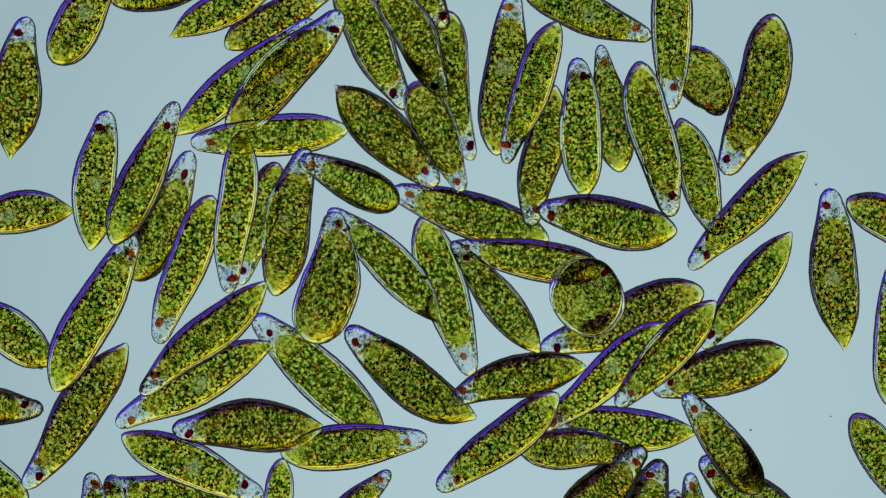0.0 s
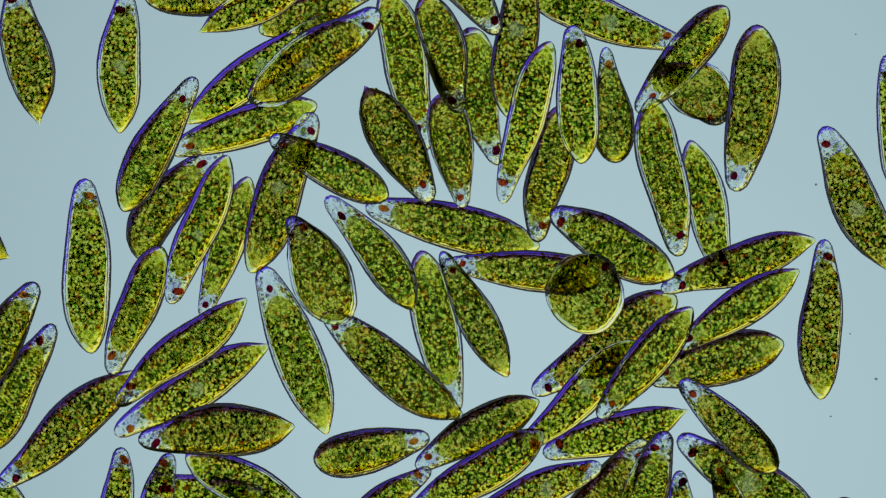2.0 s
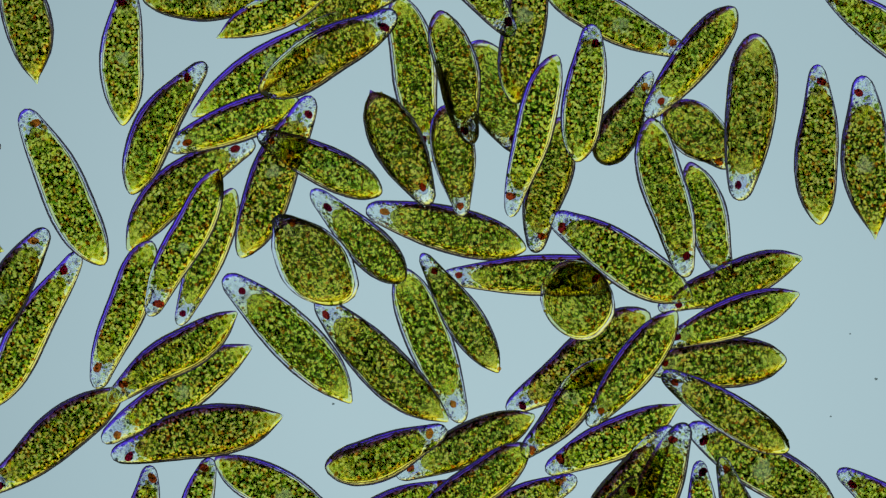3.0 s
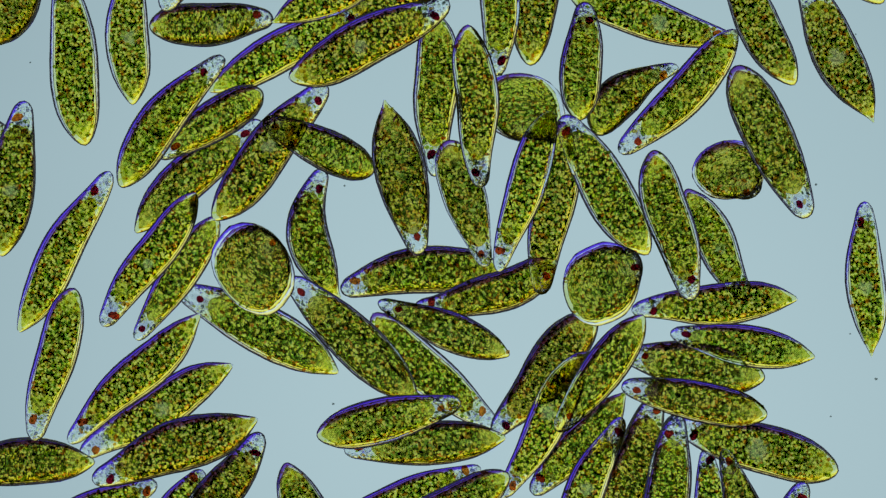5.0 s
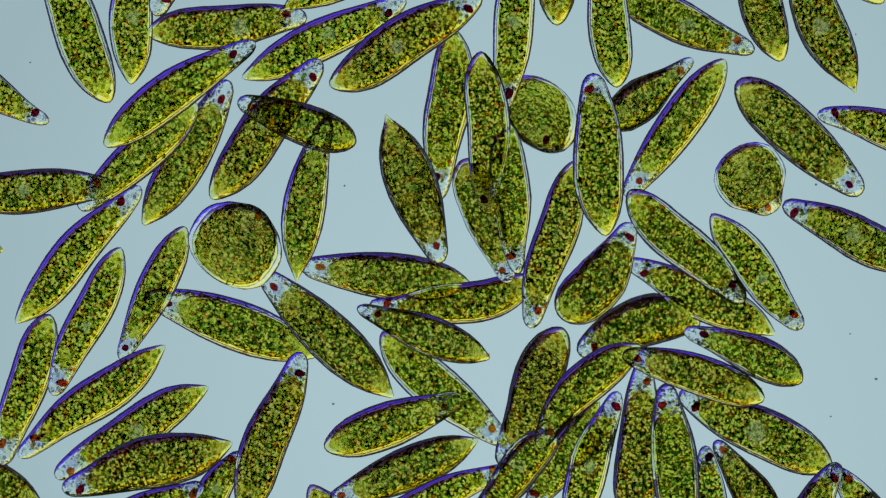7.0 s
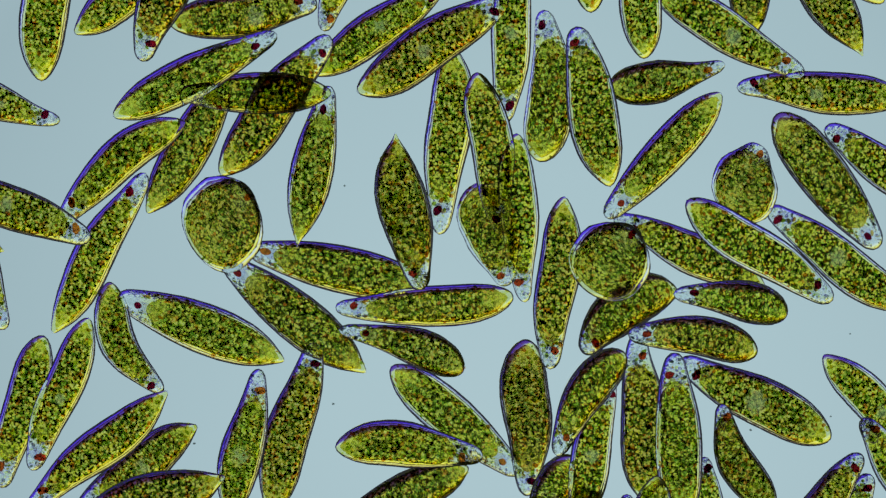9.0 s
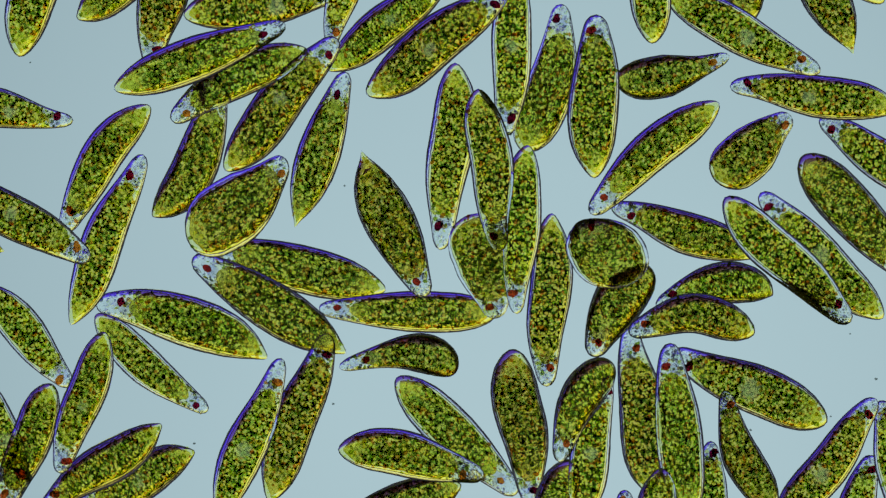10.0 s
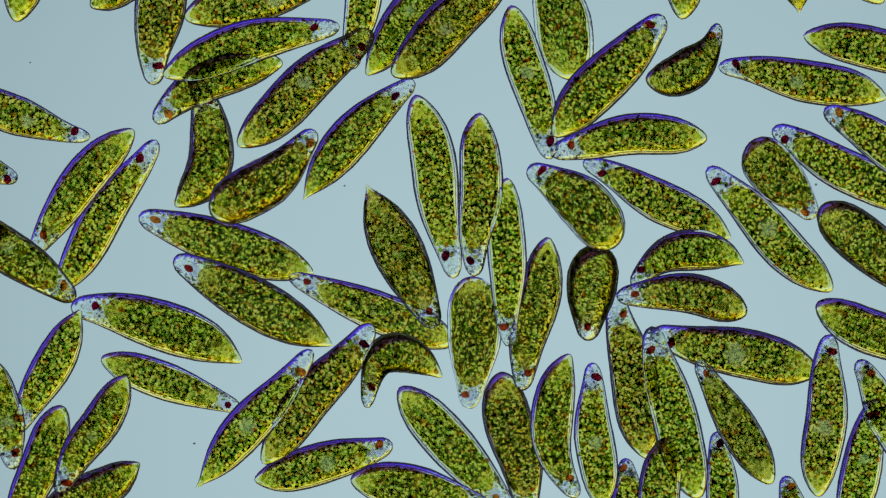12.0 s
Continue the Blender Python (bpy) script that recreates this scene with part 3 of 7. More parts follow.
a85 = euglena(1.4819, 0.3377, 0.3377, -0.020, 0.38, 0.30, 0.12, 80, 0.46, "long olive-green euglena with rounded tail and red eyespot")
a86 = euglena(1.5239, 0.3476, 0.3476, 0.014, 0.45, 0.15, 0.17, 81, 0.54, "long olive-green euglena with rounded tail and red eyespot")
a87 = euglena(1.4106, 0.3389, 0.3389, -0.003, 0.58, 0.00, 0.15, 82, 0.50, "long olive-green euglena with rounded tail and red eyespot")
a88 = euglena(1.2400, 0.3266, 0.3266, 0.014, 0.38, 0.00, 0.15, 83, 0.52, "long olive-green euglena with rounded tail and red eyespot")
a91 = euglena(1.4146, 0.3266, 0.3266, -0.004, 0.57, 0.00, 0.12, 84, 0.69, "long olive-green euglena with rounded tail and red eyespot")
a92 = euglena(1.1272, 0.2991, 0.2991, -0.015, 0.70, 0.15, 0.11, 85, 0.98, "slender bright yellow-green euglena with rounded tail and red eyespot")
a93 = euglena(1.1746, 0.3080, 0.3080, 0.012, 0.41, 0.00, 0.12, 86, 0.90, "slender bright yellow-green euglena with rounded tail and red eyespot")
a95 = euglena(1.2580, 0.3190, 0.3190, -0.050, 0.74, 0.60, 0.18, 87, 0.31, "slender olive-green euglena with rounded tail and red eyespot")
a96 = euglena(1.1981, 0.3057, 0.3057, 0.001, -0.06, 0.15, 0.18, 88, 0.80, "slender bright yellow-green euglena with pointed tail and red eyespot")
a97 = euglena(1.0482, 0.2892, 0.2892, 0.004, 0.52, 0.00, 0.18, 89, 0.80, "slender bright yellow-green euglena with rounded tail and red eyespot")
a98 = euglena(1.2410, 0.3266, 0.3266, -0.011, 0.34, 0.00, 0.19, 90, 0.57, "long olive-green euglena with rounded tail and red eyespot")
a99 = euglena(0.8522, 0.2593, 0.2593, 0.003, 0.41, 0.15, 0.16, 91, 0.77, "slender bright yellow-green euglena with rounded tail and red eyespot")
b01 = euglena(0.9340, 0.2782, 0.2782, -0.010, 0.35, 0.30, 0.16, 92, 0.79, "slender bright yellow-green euglena with rounded tail and red eyespot")
b02 = euglena(1.1125, 0.3254, 0.3254, 0.003, 0.53, 0.00, 0.15, 93, 0.55, "long olive-green euglena with rounded tail and red eyespot")
b03 = euglena(0.9032, 0.2494, 0.2494, -0.004, 0.80, 0.00, 0.16, 94, 0.87, "slender bright yellow-green euglena with rounded tail and red eyespot")
b04 = euglena(1.3971, 0.3476, 0.3476, -0.002, 0.60, 0.00, 0.13, 95, 0.36, "long olive-green euglena with rounded tail and red eyespot")
b05 = euglena(1.2300, 0.4188, 0.4188, 0.001, 0.72, 0.40, 0.19, 96, 0.13, "broad dark olive-green euglena with rounded tail and red eyespot")
b06 = euglena(1.1852, 0.2742, 0.2742, -0.009, 0.50, 0.15, 0.14, 97, 0.98, "slender bright yellow-green euglena with rounded tail and red eyespot")
a80 = euglena(1.5371, 0.3696, 0.3696, 0.010, 0.41, 0.00, 0.14, 98, 0.20, "long dark olive-green euglena with rounded tail and red eyespot")
a81 = euglena(1.5650, 0.3266, 0.3266, -0.004, -0.50, 0.30, 0.18, 99, 0.84, "long bright yellow-green euglena with pointed tail and red eyespot")
a78 = euglena(1.2498, 0.3254, 0.3254, 0.080, 0.52, 0.40, 0.12, 100, 0.05, "long dark olive-green euglena with rounded tail and red eyespot", True)
b07 = euglena(0.9738, 0.2494, 0.2494, 0.006, 0.38, 0.15, 0.17, 101, 0.86, "slender bright yellow-green euglena with rounded tail and red eyespot")
b08 = euglena(1.2603, 0.3046, 0.3046, 0.013, 0.62, 0.30, 0.19, 102, 0.80, "slender bright yellow-green euglena with rounded tail and red eyespot")



def motions():
    """Each cell's way over the slide: place, roll, pitch and heading."""
    walk(a00, [(0, pose(-3.188, 2.055, 1.112, 0, 0, 58.3)), (0.5, pose(-3.317, 2.180, 1.112, 0, 0, 50.5)), (1, pose(-3.395, 2.274, 1.112, 0, -27, 44.3)), (1.5, pose(-3.661, 2.748, 1.112, 0, 0, 58.0)), (12, pose(-3.661, 2.748, 1.112, 0, 0, 58.0))])
    walk(a01, [(0, pose(-3.754, 1.415, 0.355, 0, 0, 84.6)), (0.5, pose(-3.791, 1.517, 0.355, 0, 0, 94.5)), (1.5, pose(-3.711, 1.666, 0.355, 0, 0, 99.4)), (2.5, pose(-3.659, 1.877, 0.355, 0, 0, 102.0)), (3, pose(-3.684, 2.090, 0.355, 0, 0, 100.0)), (5, pose(-3.766, 2.202, 0.355, 0, -39, 60.9)), (5.5, pose(-3.766, 2.315, 0.355, 0, -36, 55.6)), (7, pose(-3.741, 2.752, 0.355, 0, -40, 63.4)), (12, pose(-3.741, 2.752, 0.355, 0, -40, 63.4))])
    walk(a02, [(0, pose(-3.046, 0.605, 0.420, 0, 0, 83.3)), (0.5, pose(-2.961, 1.031, 0.420, 0, 0, 80.3)), (1, pose(-2.836, 1.578, 0.420, 0, 0, 87.2)), (1.5, pose(-2.817, 1.611, 0.420, 0, 0, 84.5)), (2.5, pose(-2.846, 1.690, 0.420, 0, 0, 90.9)), (3, pose(-2.809, 1.712, 0.420, 0, 0, 88.3)), (5, pose(-2.759, 1.897, 0.420, 0, 0, 91.7)), (5.5, pose(-2.740, 1.934, 0.420, 0, 0, 92.4)), (6.5, pose(-2.728, 2.010, 0.420, 0, 0, 88.8)), (7, pose(-2.723, 2.078, 0.420, 0, 0, 86.9)), (9, pose(-2.745, 2.264, 0.420, 0, 0, 35.1)), (9.5, pose(-2.783, 2.323, 0.420, 0, -24, 35.2)), (10.5, pose(-2.771, 2.352, 0.420, 0, -30, 33.4)), (12, pose(-2.691, 2.422, 0.420, 0, -36, 33.4))])
    walk(a03, [(0, pose(-2.628, 0.672, 2.386, 90, -32, 65.7)), (0.5, pose(-2.626, 0.695, 2.386, 90, -39, 65.6)), (1.5, pose(-2.559, 0.822, 2.386, 90, -35, 63.8)), (2.5, pose(-2.447, 1.015, 2.386, 34, -36, 62.6)), (3, pose(-2.422, 1.060, 2.386, 0, -35, 60.5)), (5, pose(-2.385, 1.120, 2.386, 34, -25, 51.7)), (5.5, pose(-2.385, 1.182, 2.386, 41, 0, 48.1)), (6.5, pose(-2.335, 1.299, 2.386, 54, 0, 41.1)), (7, pose(-2.319, 1.363, 2.386, 60, 0, 34.4)), (9, pose(-2.185, 1.531, 2.386, 90, 0, 26.7)), (9.5, pose(-2.197, 1.666, 2.386, 90, 0, 21.4)), (10.5, pose(-2.055, 1.697, 2.386, 90, 0, 20.3)), (11.2, pose(-1.949, 1.706, 2.386, 60, 0, 20.3)), (11.5, pose(-1.842, 1.652, 2.386, 50.25, 0, 17.2)), (12, pose(-1.687, 1.742, 2.386, 34, 0, 15.6))])
    walk(a04, [(0, pose(-1.919, 2.135, 1.161, 0, 0, 27.7)), (0.5, pose(-1.883, 2.175, 1.161, 0, 0, 23.5)), (1.5, pose(-1.726, 2.210, 1.161, 0, 0, 25.2)), (2.5, pose(-1.563, 2.097, 1.161, 0, 0, 23.5)), (3, pose(-1.483, 2.097, 1.161, 0, 0, 23.7)), (5, pose(-0.997, 2.224, 1.161, 0, 0, 23.0)), (5.5, pose(-0.967, 2.262, 1.161, 0, 0, 24.3)), (7, pose(-0.918, 2.363, 1.161, 0, 0, 25.4)), (9, pose(-0.618, 2.723, 1.161, 0, 0, 24.2)), (12, pose(-0.618, 2.723, 1.161, 0, 0, 24.2))])
    walk(a05, [(0, pose(-1.443, 2.041, 0.257, 0, 0, 28.9)), (0.5, pose(-1.401, 2.051, 0.257, 0, 0, 24.1)), (1.5, pose(-1.286, 2.086, 0.257, 0, 0, 20.4)), (2.5, pose(-0.944, 2.116, 0.257, 0, -23, 18.9)), (3, pose(-0.844, 2.140, 0.257, 0, -25, 16.1)), (5, pose(-0.345, 2.278, 0.257, 0, 0, 20.2)), (5.5, pose(-0.194, 2.328, 0.257, 0, 0, 20.2)), (7, pose(0.079, 2.552, 0.257, 0, 0, 16.7)), (12, pose(0.079, 2.552, 0.257, 0, 0, 16.7))])
    walk(a06, [(0, pose(-1.771, 1.518, 0.660, 0, 0, 38.7)), (0.5, pose(-1.737, 1.523, 0.660, 0, 0, 37.7)), (1.5, pose(-1.667, 1.562, 0.660, 0, 0, 35.8)), (2.5, pose(-1.604, 1.607, 0.660, 0, 0, 34.9)), (3, pose(-1.560, 1.626, 0.660, 0, 0, 33.5)), (5, pose(-1.373, 1.789, 0.660, 0, 0, 28.8)), (5.5, pose(-1.343, 1.808, 0.660, 0, 0, 29.2)), (6.5, pose(-1.192, 1.834, 0.660, 0, 0, 29.3)), (7, pose(-1.053, 1.865, 0.660, 0, 0, 25.6)), (9, pose(-0.581, 1.947, 0.660, 0, -28, 34.6)), (9.5, pose(-0.520, 1.972, 0.660, 0, -32, 33.5)), (10.5, pose(-0.445, 2.022, 0.660, 0, -33, 45.3)), (11.2, pose(-0.358, 2.002, 0.660, 0, -35, 48.8)), (12, pose(-0.301, 2.084, 0.660, 0, -35, 55.0))])
    walk(a07, [(0, pose(-1.407, 1.585, 1.855, 0, -24, 45.3)), (0.5, pose(-1.353, 1.625, 1.855, 0, -25, 43.4)), (1.5, pose(-1.216, 1.695, 1.855, 0, -28, 38.5)), (2.5, pose(-1.086, 1.726, 1.855, 0, -27, 31.4)), (3, pose(-1.026, 1.744, 1.855, 0, -28, 29.9)), (5, pose(-0.655, 1.851, 1.855, 0, 0, 26.1)), (5.5, pose(-0.578, 1.879, 1.855, 0, 0, 25.2)), (6.5, pose(-0.361, 1.940, 1.855, 0, 0, 23.9)), (7, pose(-0.336, 1.856, 1.855, 0, 0, 32.0)), (9, pose(-0.101, 1.817, 1.855, 0, 0, 33.3)), (9.5, pose(-0.069, 1.793, 1.855, 0, 0, 37.6)), (10.5, pose(-0.057, 1.903, 1.855, 0, -23, 38.3)), (11.2, pose(0.037, 1.916, 1.855, 0, -28, 41.5)), (12, pose(0.067, 2.018, 1.855, 0, -26, 43.1))])
    walk(a08, [(0, pose(-1.531, 0.998, 1.244, 90, 0, -175.3)), (0.5, pose(-1.566, 1.055, 1.244, 90, 0, -170.7)), (1.5, pose(-1.698, 1.065, 1.244, 90, 0, -166.9)), (2.5, pose(-1.820, 1.087, 1.244, 90, -25, -159.3)), (3, pose(-1.863, 1.104, 1.244, 90, -27, -159.3)), (5, pose(-2.069, 1.102, 1.244, 90, -39, -148.3)), (5.5, pose(-2.181, 1.077, 1.244, 90, -33, -140.7)), (6.5, pose(-2.489, 0.990, 1.244, 90, 0, -140.7)), (7, pose(-2.689, 0.818, 1.244, 90, 0, -138.4)), (9, pose(-2.818, 0.678, 1.244, 180, 0, -139.9)), (9.5, pose(-2.892, 0.711, 1.244, 180, -28, -127.7)), (10.5, pose(-3.005, 0.678, 1.244, 129, 0, -126.3)), (11.2, pose(-3.048, 0.608, 1.244, 120, 0, -123.6)), (12, pose(-3.166, 0.509, 1.244, 129, 0, -128.4))])
    walk(a09, [(0, pose(-3.072, -0.570, 1.510, 0, 0, 62.1)), (0.5, pose(-3.016, -0.504, 1.510, 0, 0, 63.8)), (1.5, pose(-3.060, -0.299, 1.510, 0, 0, 89.2)), (2, pose(-3.128, -0.150, 1.510, 0, 0, 91.3)), (2.5, pose(-3.245, 0.155, 1.510, 0, 0, 103.3)), (3, pose(-3.340, 0.547, 1.510, 0, 0, 116.4)), (5, pose(-3.245, 1.680, 1.510, 0, 0, 95.9)), (5.5, pose(-3.260, 1.804, 1.510, 0, 0, 97.9)), (6.5, pose(-3.210, 1.941, 1.510, 0, 0, 109.5)), (7, pose(-3.236, 2.007, 1.510, 0, 0, 111.7)), (9, pose(-3.479, 2.253, 1.510, 0, 0, 84.6)), (9.5, pose(-3.522, 2.343, 1.510, 0, 0, 77.9)), (10.5, pose(-3.539, 2.539, 1.510, 0, 0, 72.6)), (12, pose(-3.539, 2.742, 1.510, 0, 0, 71.9))])
    walk(a10, [(0, pose(-2.484, 0.307, 0.374, 100, -32, 65.8)), (0.5, pose(-2.430, 0.305, 0.374, 107, -34, 74.6)), (1, pose(-2.393, 0.289, 0.374, 82.5, -37, 58.4)), (1.5, pose(-2.375, 0.339, 0.374, 58, -39, 56.8)), (2.5, pose(-2.234, 0.421, 0.374, 54, -27, 42.5)), (3, pose(-2.224, 0.460, 0.374, 54, 0, 39.9)), (5, pose(-2.162, 0.630, 0.374, 76, 0, 40.9)), (5.5, pose(-2.179, 0.679, 0.374, 80, 0, 45.7)), (6.5, pose(-2.226, 0.780, 0.374, 90, 0, 53.9)), (7, pose(-2.275, 0.849, 0.374, 97, 0, 59.5)), (9, pose(-2.247, 0.958, 0.374, 97, 0, 60.3)), (9.5, pose(-2.275, 0.954, 0.374, 107, -28, 61.9)), (10, pose(-2.277, 0.904, 0.374, 126, -23, 65.3)), (10.5, pose(-2.282, 0.926, 0.374, 145, -32, 69.0)), (11.2, pose(-2.285, 0.941, 0.374, 180, -36, 72.8)), (12, pose(-2.275, 0.936, 0.374, 160, -40, 81.7))])
    walk(a11, [(0, pose(-1.832, 0.325, 2.229, 0, 0, -96.0)), (0.5, pose(-1.944, 0.272, 2.229, 0, -26, -95.1)), (1, pose(-1.967, 0.242, 2.229, 0, 0, -95.9)), (1.5, pose(-2.044, 0.211, 2.229, 0, 0, -101.8)), (2.5, pose(-2.240, 0.119, 2.229, 0, -23, -119.1)), (3, pose(-2.283, 0.055, 2.229, 0, 0, -116.7)), (5, pose(-2.589, -0.093, 2.229, 0, 0, -126.3)), (5.5, pose(-2.689, -0.225, 2.229, 0, 0, -122.2)), (6.5, pose(-2.941, -0.488, 2.229, 0, 0, -108.5)), (7, pose(-3.140, -0.638, 2.229, 0, 0, -115.9)), (9, pose(-3.374, -1.279, 2.229, 0, 0, -111.6)), (9.5, pose(-3.256, -1.315, 2.229, 0, 0, -105.9)), (10, pose(-3.180, -1.352, 2.229, 0, -25, -109.1)), (10.5, pose(-3.183, -1.410, 2.229, 0, -24, -104.7)), (11.2, pose(-3.157, -1.474, 2.229, 0, -27, -102.6)), (12, pose(-3.092, -1.629, 2.229, 0, -35, -122.2))])
    walk(a12, [(0, pose(-1.634, 0.218, 0.806, 90, -31, -106.3)), (0.5, pose(-1.729, 0.150, 0.806, 90, 0, -110.4)), (1.5, pose(-1.852, 0.076, 0.806, 90, 0, -106.6)), (2.5, pose(-2.002, -0.035, 0.806, 90, 0, -110.6)), (3, pose(-2.091, -0.069, 0.806, 90, 0, -111.7)), (5, pose(-2.352, -0.258, 0.806, 90, 0, -123.5)), (5.5, pose(-2.396, -0.260, 0.806, 90, 0, -119.3)), (6.5, pose(-2.508, -0.342, 0.806, 90, 0, -114.6)), (7, pose(-2.562, -0.389, 0.806, 90, 0, -115.8)), (8, pose(-2.666, -0.582, 0.806, 90, -35, -95.3)), (8.8, pose(-2.744, -0.669, 0.806, 162, -30, -78.6)), (9, pose(-2.712, -0.774, 0.806, 180, -35, -63.7)), (9.5, pose(-2.635, -0.884, 0.806, 132, -26, -42.9)), (10, pose(-2.570, -1.003, 0.806, 111, 0, -40.9)), (10.5, pose(-2.535, -1.089, 0.806, 90, 0, -28.8)), (11.2, pose(-2.421, -1.142, 0.806, 90, 0, -23.6)), (12, pose(-2.406, -1.184, 0.806, 90, 0, -19.9))])
    walk(a13, [(0, pose(-1.351, 0.239, 1.370, 0, -32, 79.2)), (0.5, pose(-1.392, 0.300, 1.370, 0, -33, 78.2)), (1.5, pose(-1.404, 0.405, 1.370, 0, -29, 71.9)), (2.5, pose(-1.451, 0.585, 1.370, 0, 0, 68.3)), (3, pose(-1.476, 0.637, 1.370, 0, 0, 67.3)), (5, pose(-1.530, 0.858, 1.370, 0, 0, 51.4)), (5.5, pose(-1.535, 0.917, 1.370, 0, 0, 48.9)), (6.5, pose(-1.545, 1.028, 1.370, 0, 0, 53.6)), (7, pose(-1.565, 1.057, 1.370, 0, 0, 52.8)), (9, pose(-1.481, 1.267, 1.370, 0, 0, 52.8)), (9.5, pose(-1.461, 1.286, 1.370, 0, 0, 52.6)), (10.5, pose(-1.381, 1.267, 1.370, 0, -24, 48.4)), (11.2, pose(-1.291, 1.345, 1.370, 0, 0, 46.1)), (12, pose(-1.217, 1.416, 1.370, 0, 0, 41.5))])
    walk(a77, [(0, pose(-0.842, 0.607, 1.790, 90, -48, 154.2)), (0.5, pose(-0.897, 0.641, 1.790, 90, -48, 153.2)), (1.5, pose(-0.957, 0.693, 1.790, 90, -41, 151.5)), (2.5, pose(-1.066, 0.745, 1.790, 90, -26, 154.1)), (3, pose(-1.093, 0.758, 1.790, 90, -27, 154.2)), (5, pose(-1.109, 0.912, 1.790, 90, -39, 154.5)), (5.5, pose(-1.171, 0.965, 1.790, 90, -33, 155.5)), (6.5, pose(-1.254, 1.066, 1.790, 90, -36, 158.5)), (7, pose(-1.299, 1.125, 1.790, 90, -37, 160.2)), (9, pose(-1.659, 1.375, 1.790, 90, 0, 180.0)), (9.5, pose(-1.714, 1.425, 1.790, 107, 0, 185.4)), (10, pose(-1.791, 1.439, 1.790, 125, 0, 207.2)), (10.5, pose(-1.817, 1.417, 1.790, 143, 0, 206.9)), (11.2, pose(-1.901, 1.367, 1.790, 180, 0, 208.0)), (12, pose(-1.975, 1.377, 1.790, 180, -23, 204.2))])
    walk(a14, [(0, pose(-2.269, -0.182, 1.918, 0, 0, -110.8)), (0.5, pose(-2.421, -0.486, 1.918, 0, 0, -126.2)), (1, pose(-2.511, -0.454, 1.918, 0, -33, -124.1)), (1.5, pose(-2.598, -0.508, 1.918, 0, -32, -116.6)), (2.5, pose(-2.775, -0.558, 1.918, 0, -27, -111.4)), (3, pose(-2.810, -0.582, 1.918, 0, 0, -111.0)), (5, pose(-3.425, -1.018, 1.918, 0, 0, -105.4)), (5.5, pose(-3.543, -1.145, 1.918, 0, 0, -92.1)), (6.5, pose(-3.656, -1.256, 1.918, 0, 0, -107.3)), (7, pose(-3.674, -1.240, 1.918, 0, 0, -108.2)), (9, pose(-3.705, -1.435, 1.918, 0, 0, -106.2)), (9.5, pose(-3.642, -1.594, 1.918, 0, -23, -110.7)), (10, pose(-3.656, -1.761, 1.918, 0, -31, -110.8)), (10.5, pose(-3.607, -1.808, 1.918, 0, -29, -106.8)), (11.2, pose(-3.575, -1.882, 1.918, 0, -31, -110.5)), (12, pose(-3.577, -1.993, 1.918, 0, -22, -111.1))])
    walk(a15, [(0, pose(-2.107, -0.783, 1.312, 0, -23, -139.8)), (0.5, pose(-2.163, -0.817, 1.312, 0, 0, -139.7)), (1.5, pose(-2.275, -0.925, 1.312, 0, 0, -140.8)), (2, pose(-2.309, -0.905, 1.312, 0, -24, -142.3)), (2.5, pose(-2.309, -0.908, 1.312, 0, -30, -146.8)), (3, pose(-2.386, -0.947, 1.312, 0, -32, -147.0)), (5, pose(-2.724, -1.141, 1.312, 0, 0, -136.9)), (5.5, pose(-2.813, -1.170, 1.312, 0, 0, -142.7)), (6.5, pose(-3.004, -1.280, 1.312, 0, 0, -146.1)), (7, pose(-3.099, -1.342, 1.312, 0, 0, -144.1)), (9, pose(-3.049, -1.780, 1.312, 0, 0, -141.0)), (9.5, pose(-3.016, -1.845, 1.312, 0, -30, -142.6)), (10.5, pose(-3.016, -2.028, 1.312, 0, -39, -149.4)), (11.2, pose(-3.029, -2.154, 1.312, 0, -45, -150.7)), (12, pose(-3.166, -2.187, 1.312, 0, -46, -150.7))])
    walk(a16, [(0, pose(-2.193, -1.198, 0.397, 0, 0, -151.9)), (0.5, pose(-2.142, -1.193, 0.397, 0, 0, -148.0)), (1, pose(-2.198, -1.226, 0.397, 0, 0, -146.8)), (1.5, pose(-2.200, -1.233, 0.397, 0, 0, -147.5)), (2.5, pose(-2.269, -1.267, 0.397, 0, 0, -150.5)), (3, pose(-2.349, -1.282, 0.397, 0, 0, -146.9)), (5, pose(-2.530, -1.429, 0.397, 0, 0, -148.5)), (5.5, pose(-2.579, -1.461, 0.397, 0, 0, -149.9)), (6.5, pose(-2.681, -1.546, 0.397, 0, 0, -151.8)), (7, pose(-2.750, -1.620, 0.397, 0, 0, -148.9)), (9, pose(-2.696, -1.944, 0.397, 0, -35, -143.3)), (9.5, pose(-2.738, -1.987, 0.397, 0, -36, -145.3)), (10.5, pose(-2.728, -2.208, 0.397, 0, -43, -156.4)), (11.2, pose(-2.728, -2.455, 0.397, 0, -43, -156.2)), (12, pose(-2.728, -2.642, 0.397, 0, -42, -155.1))])
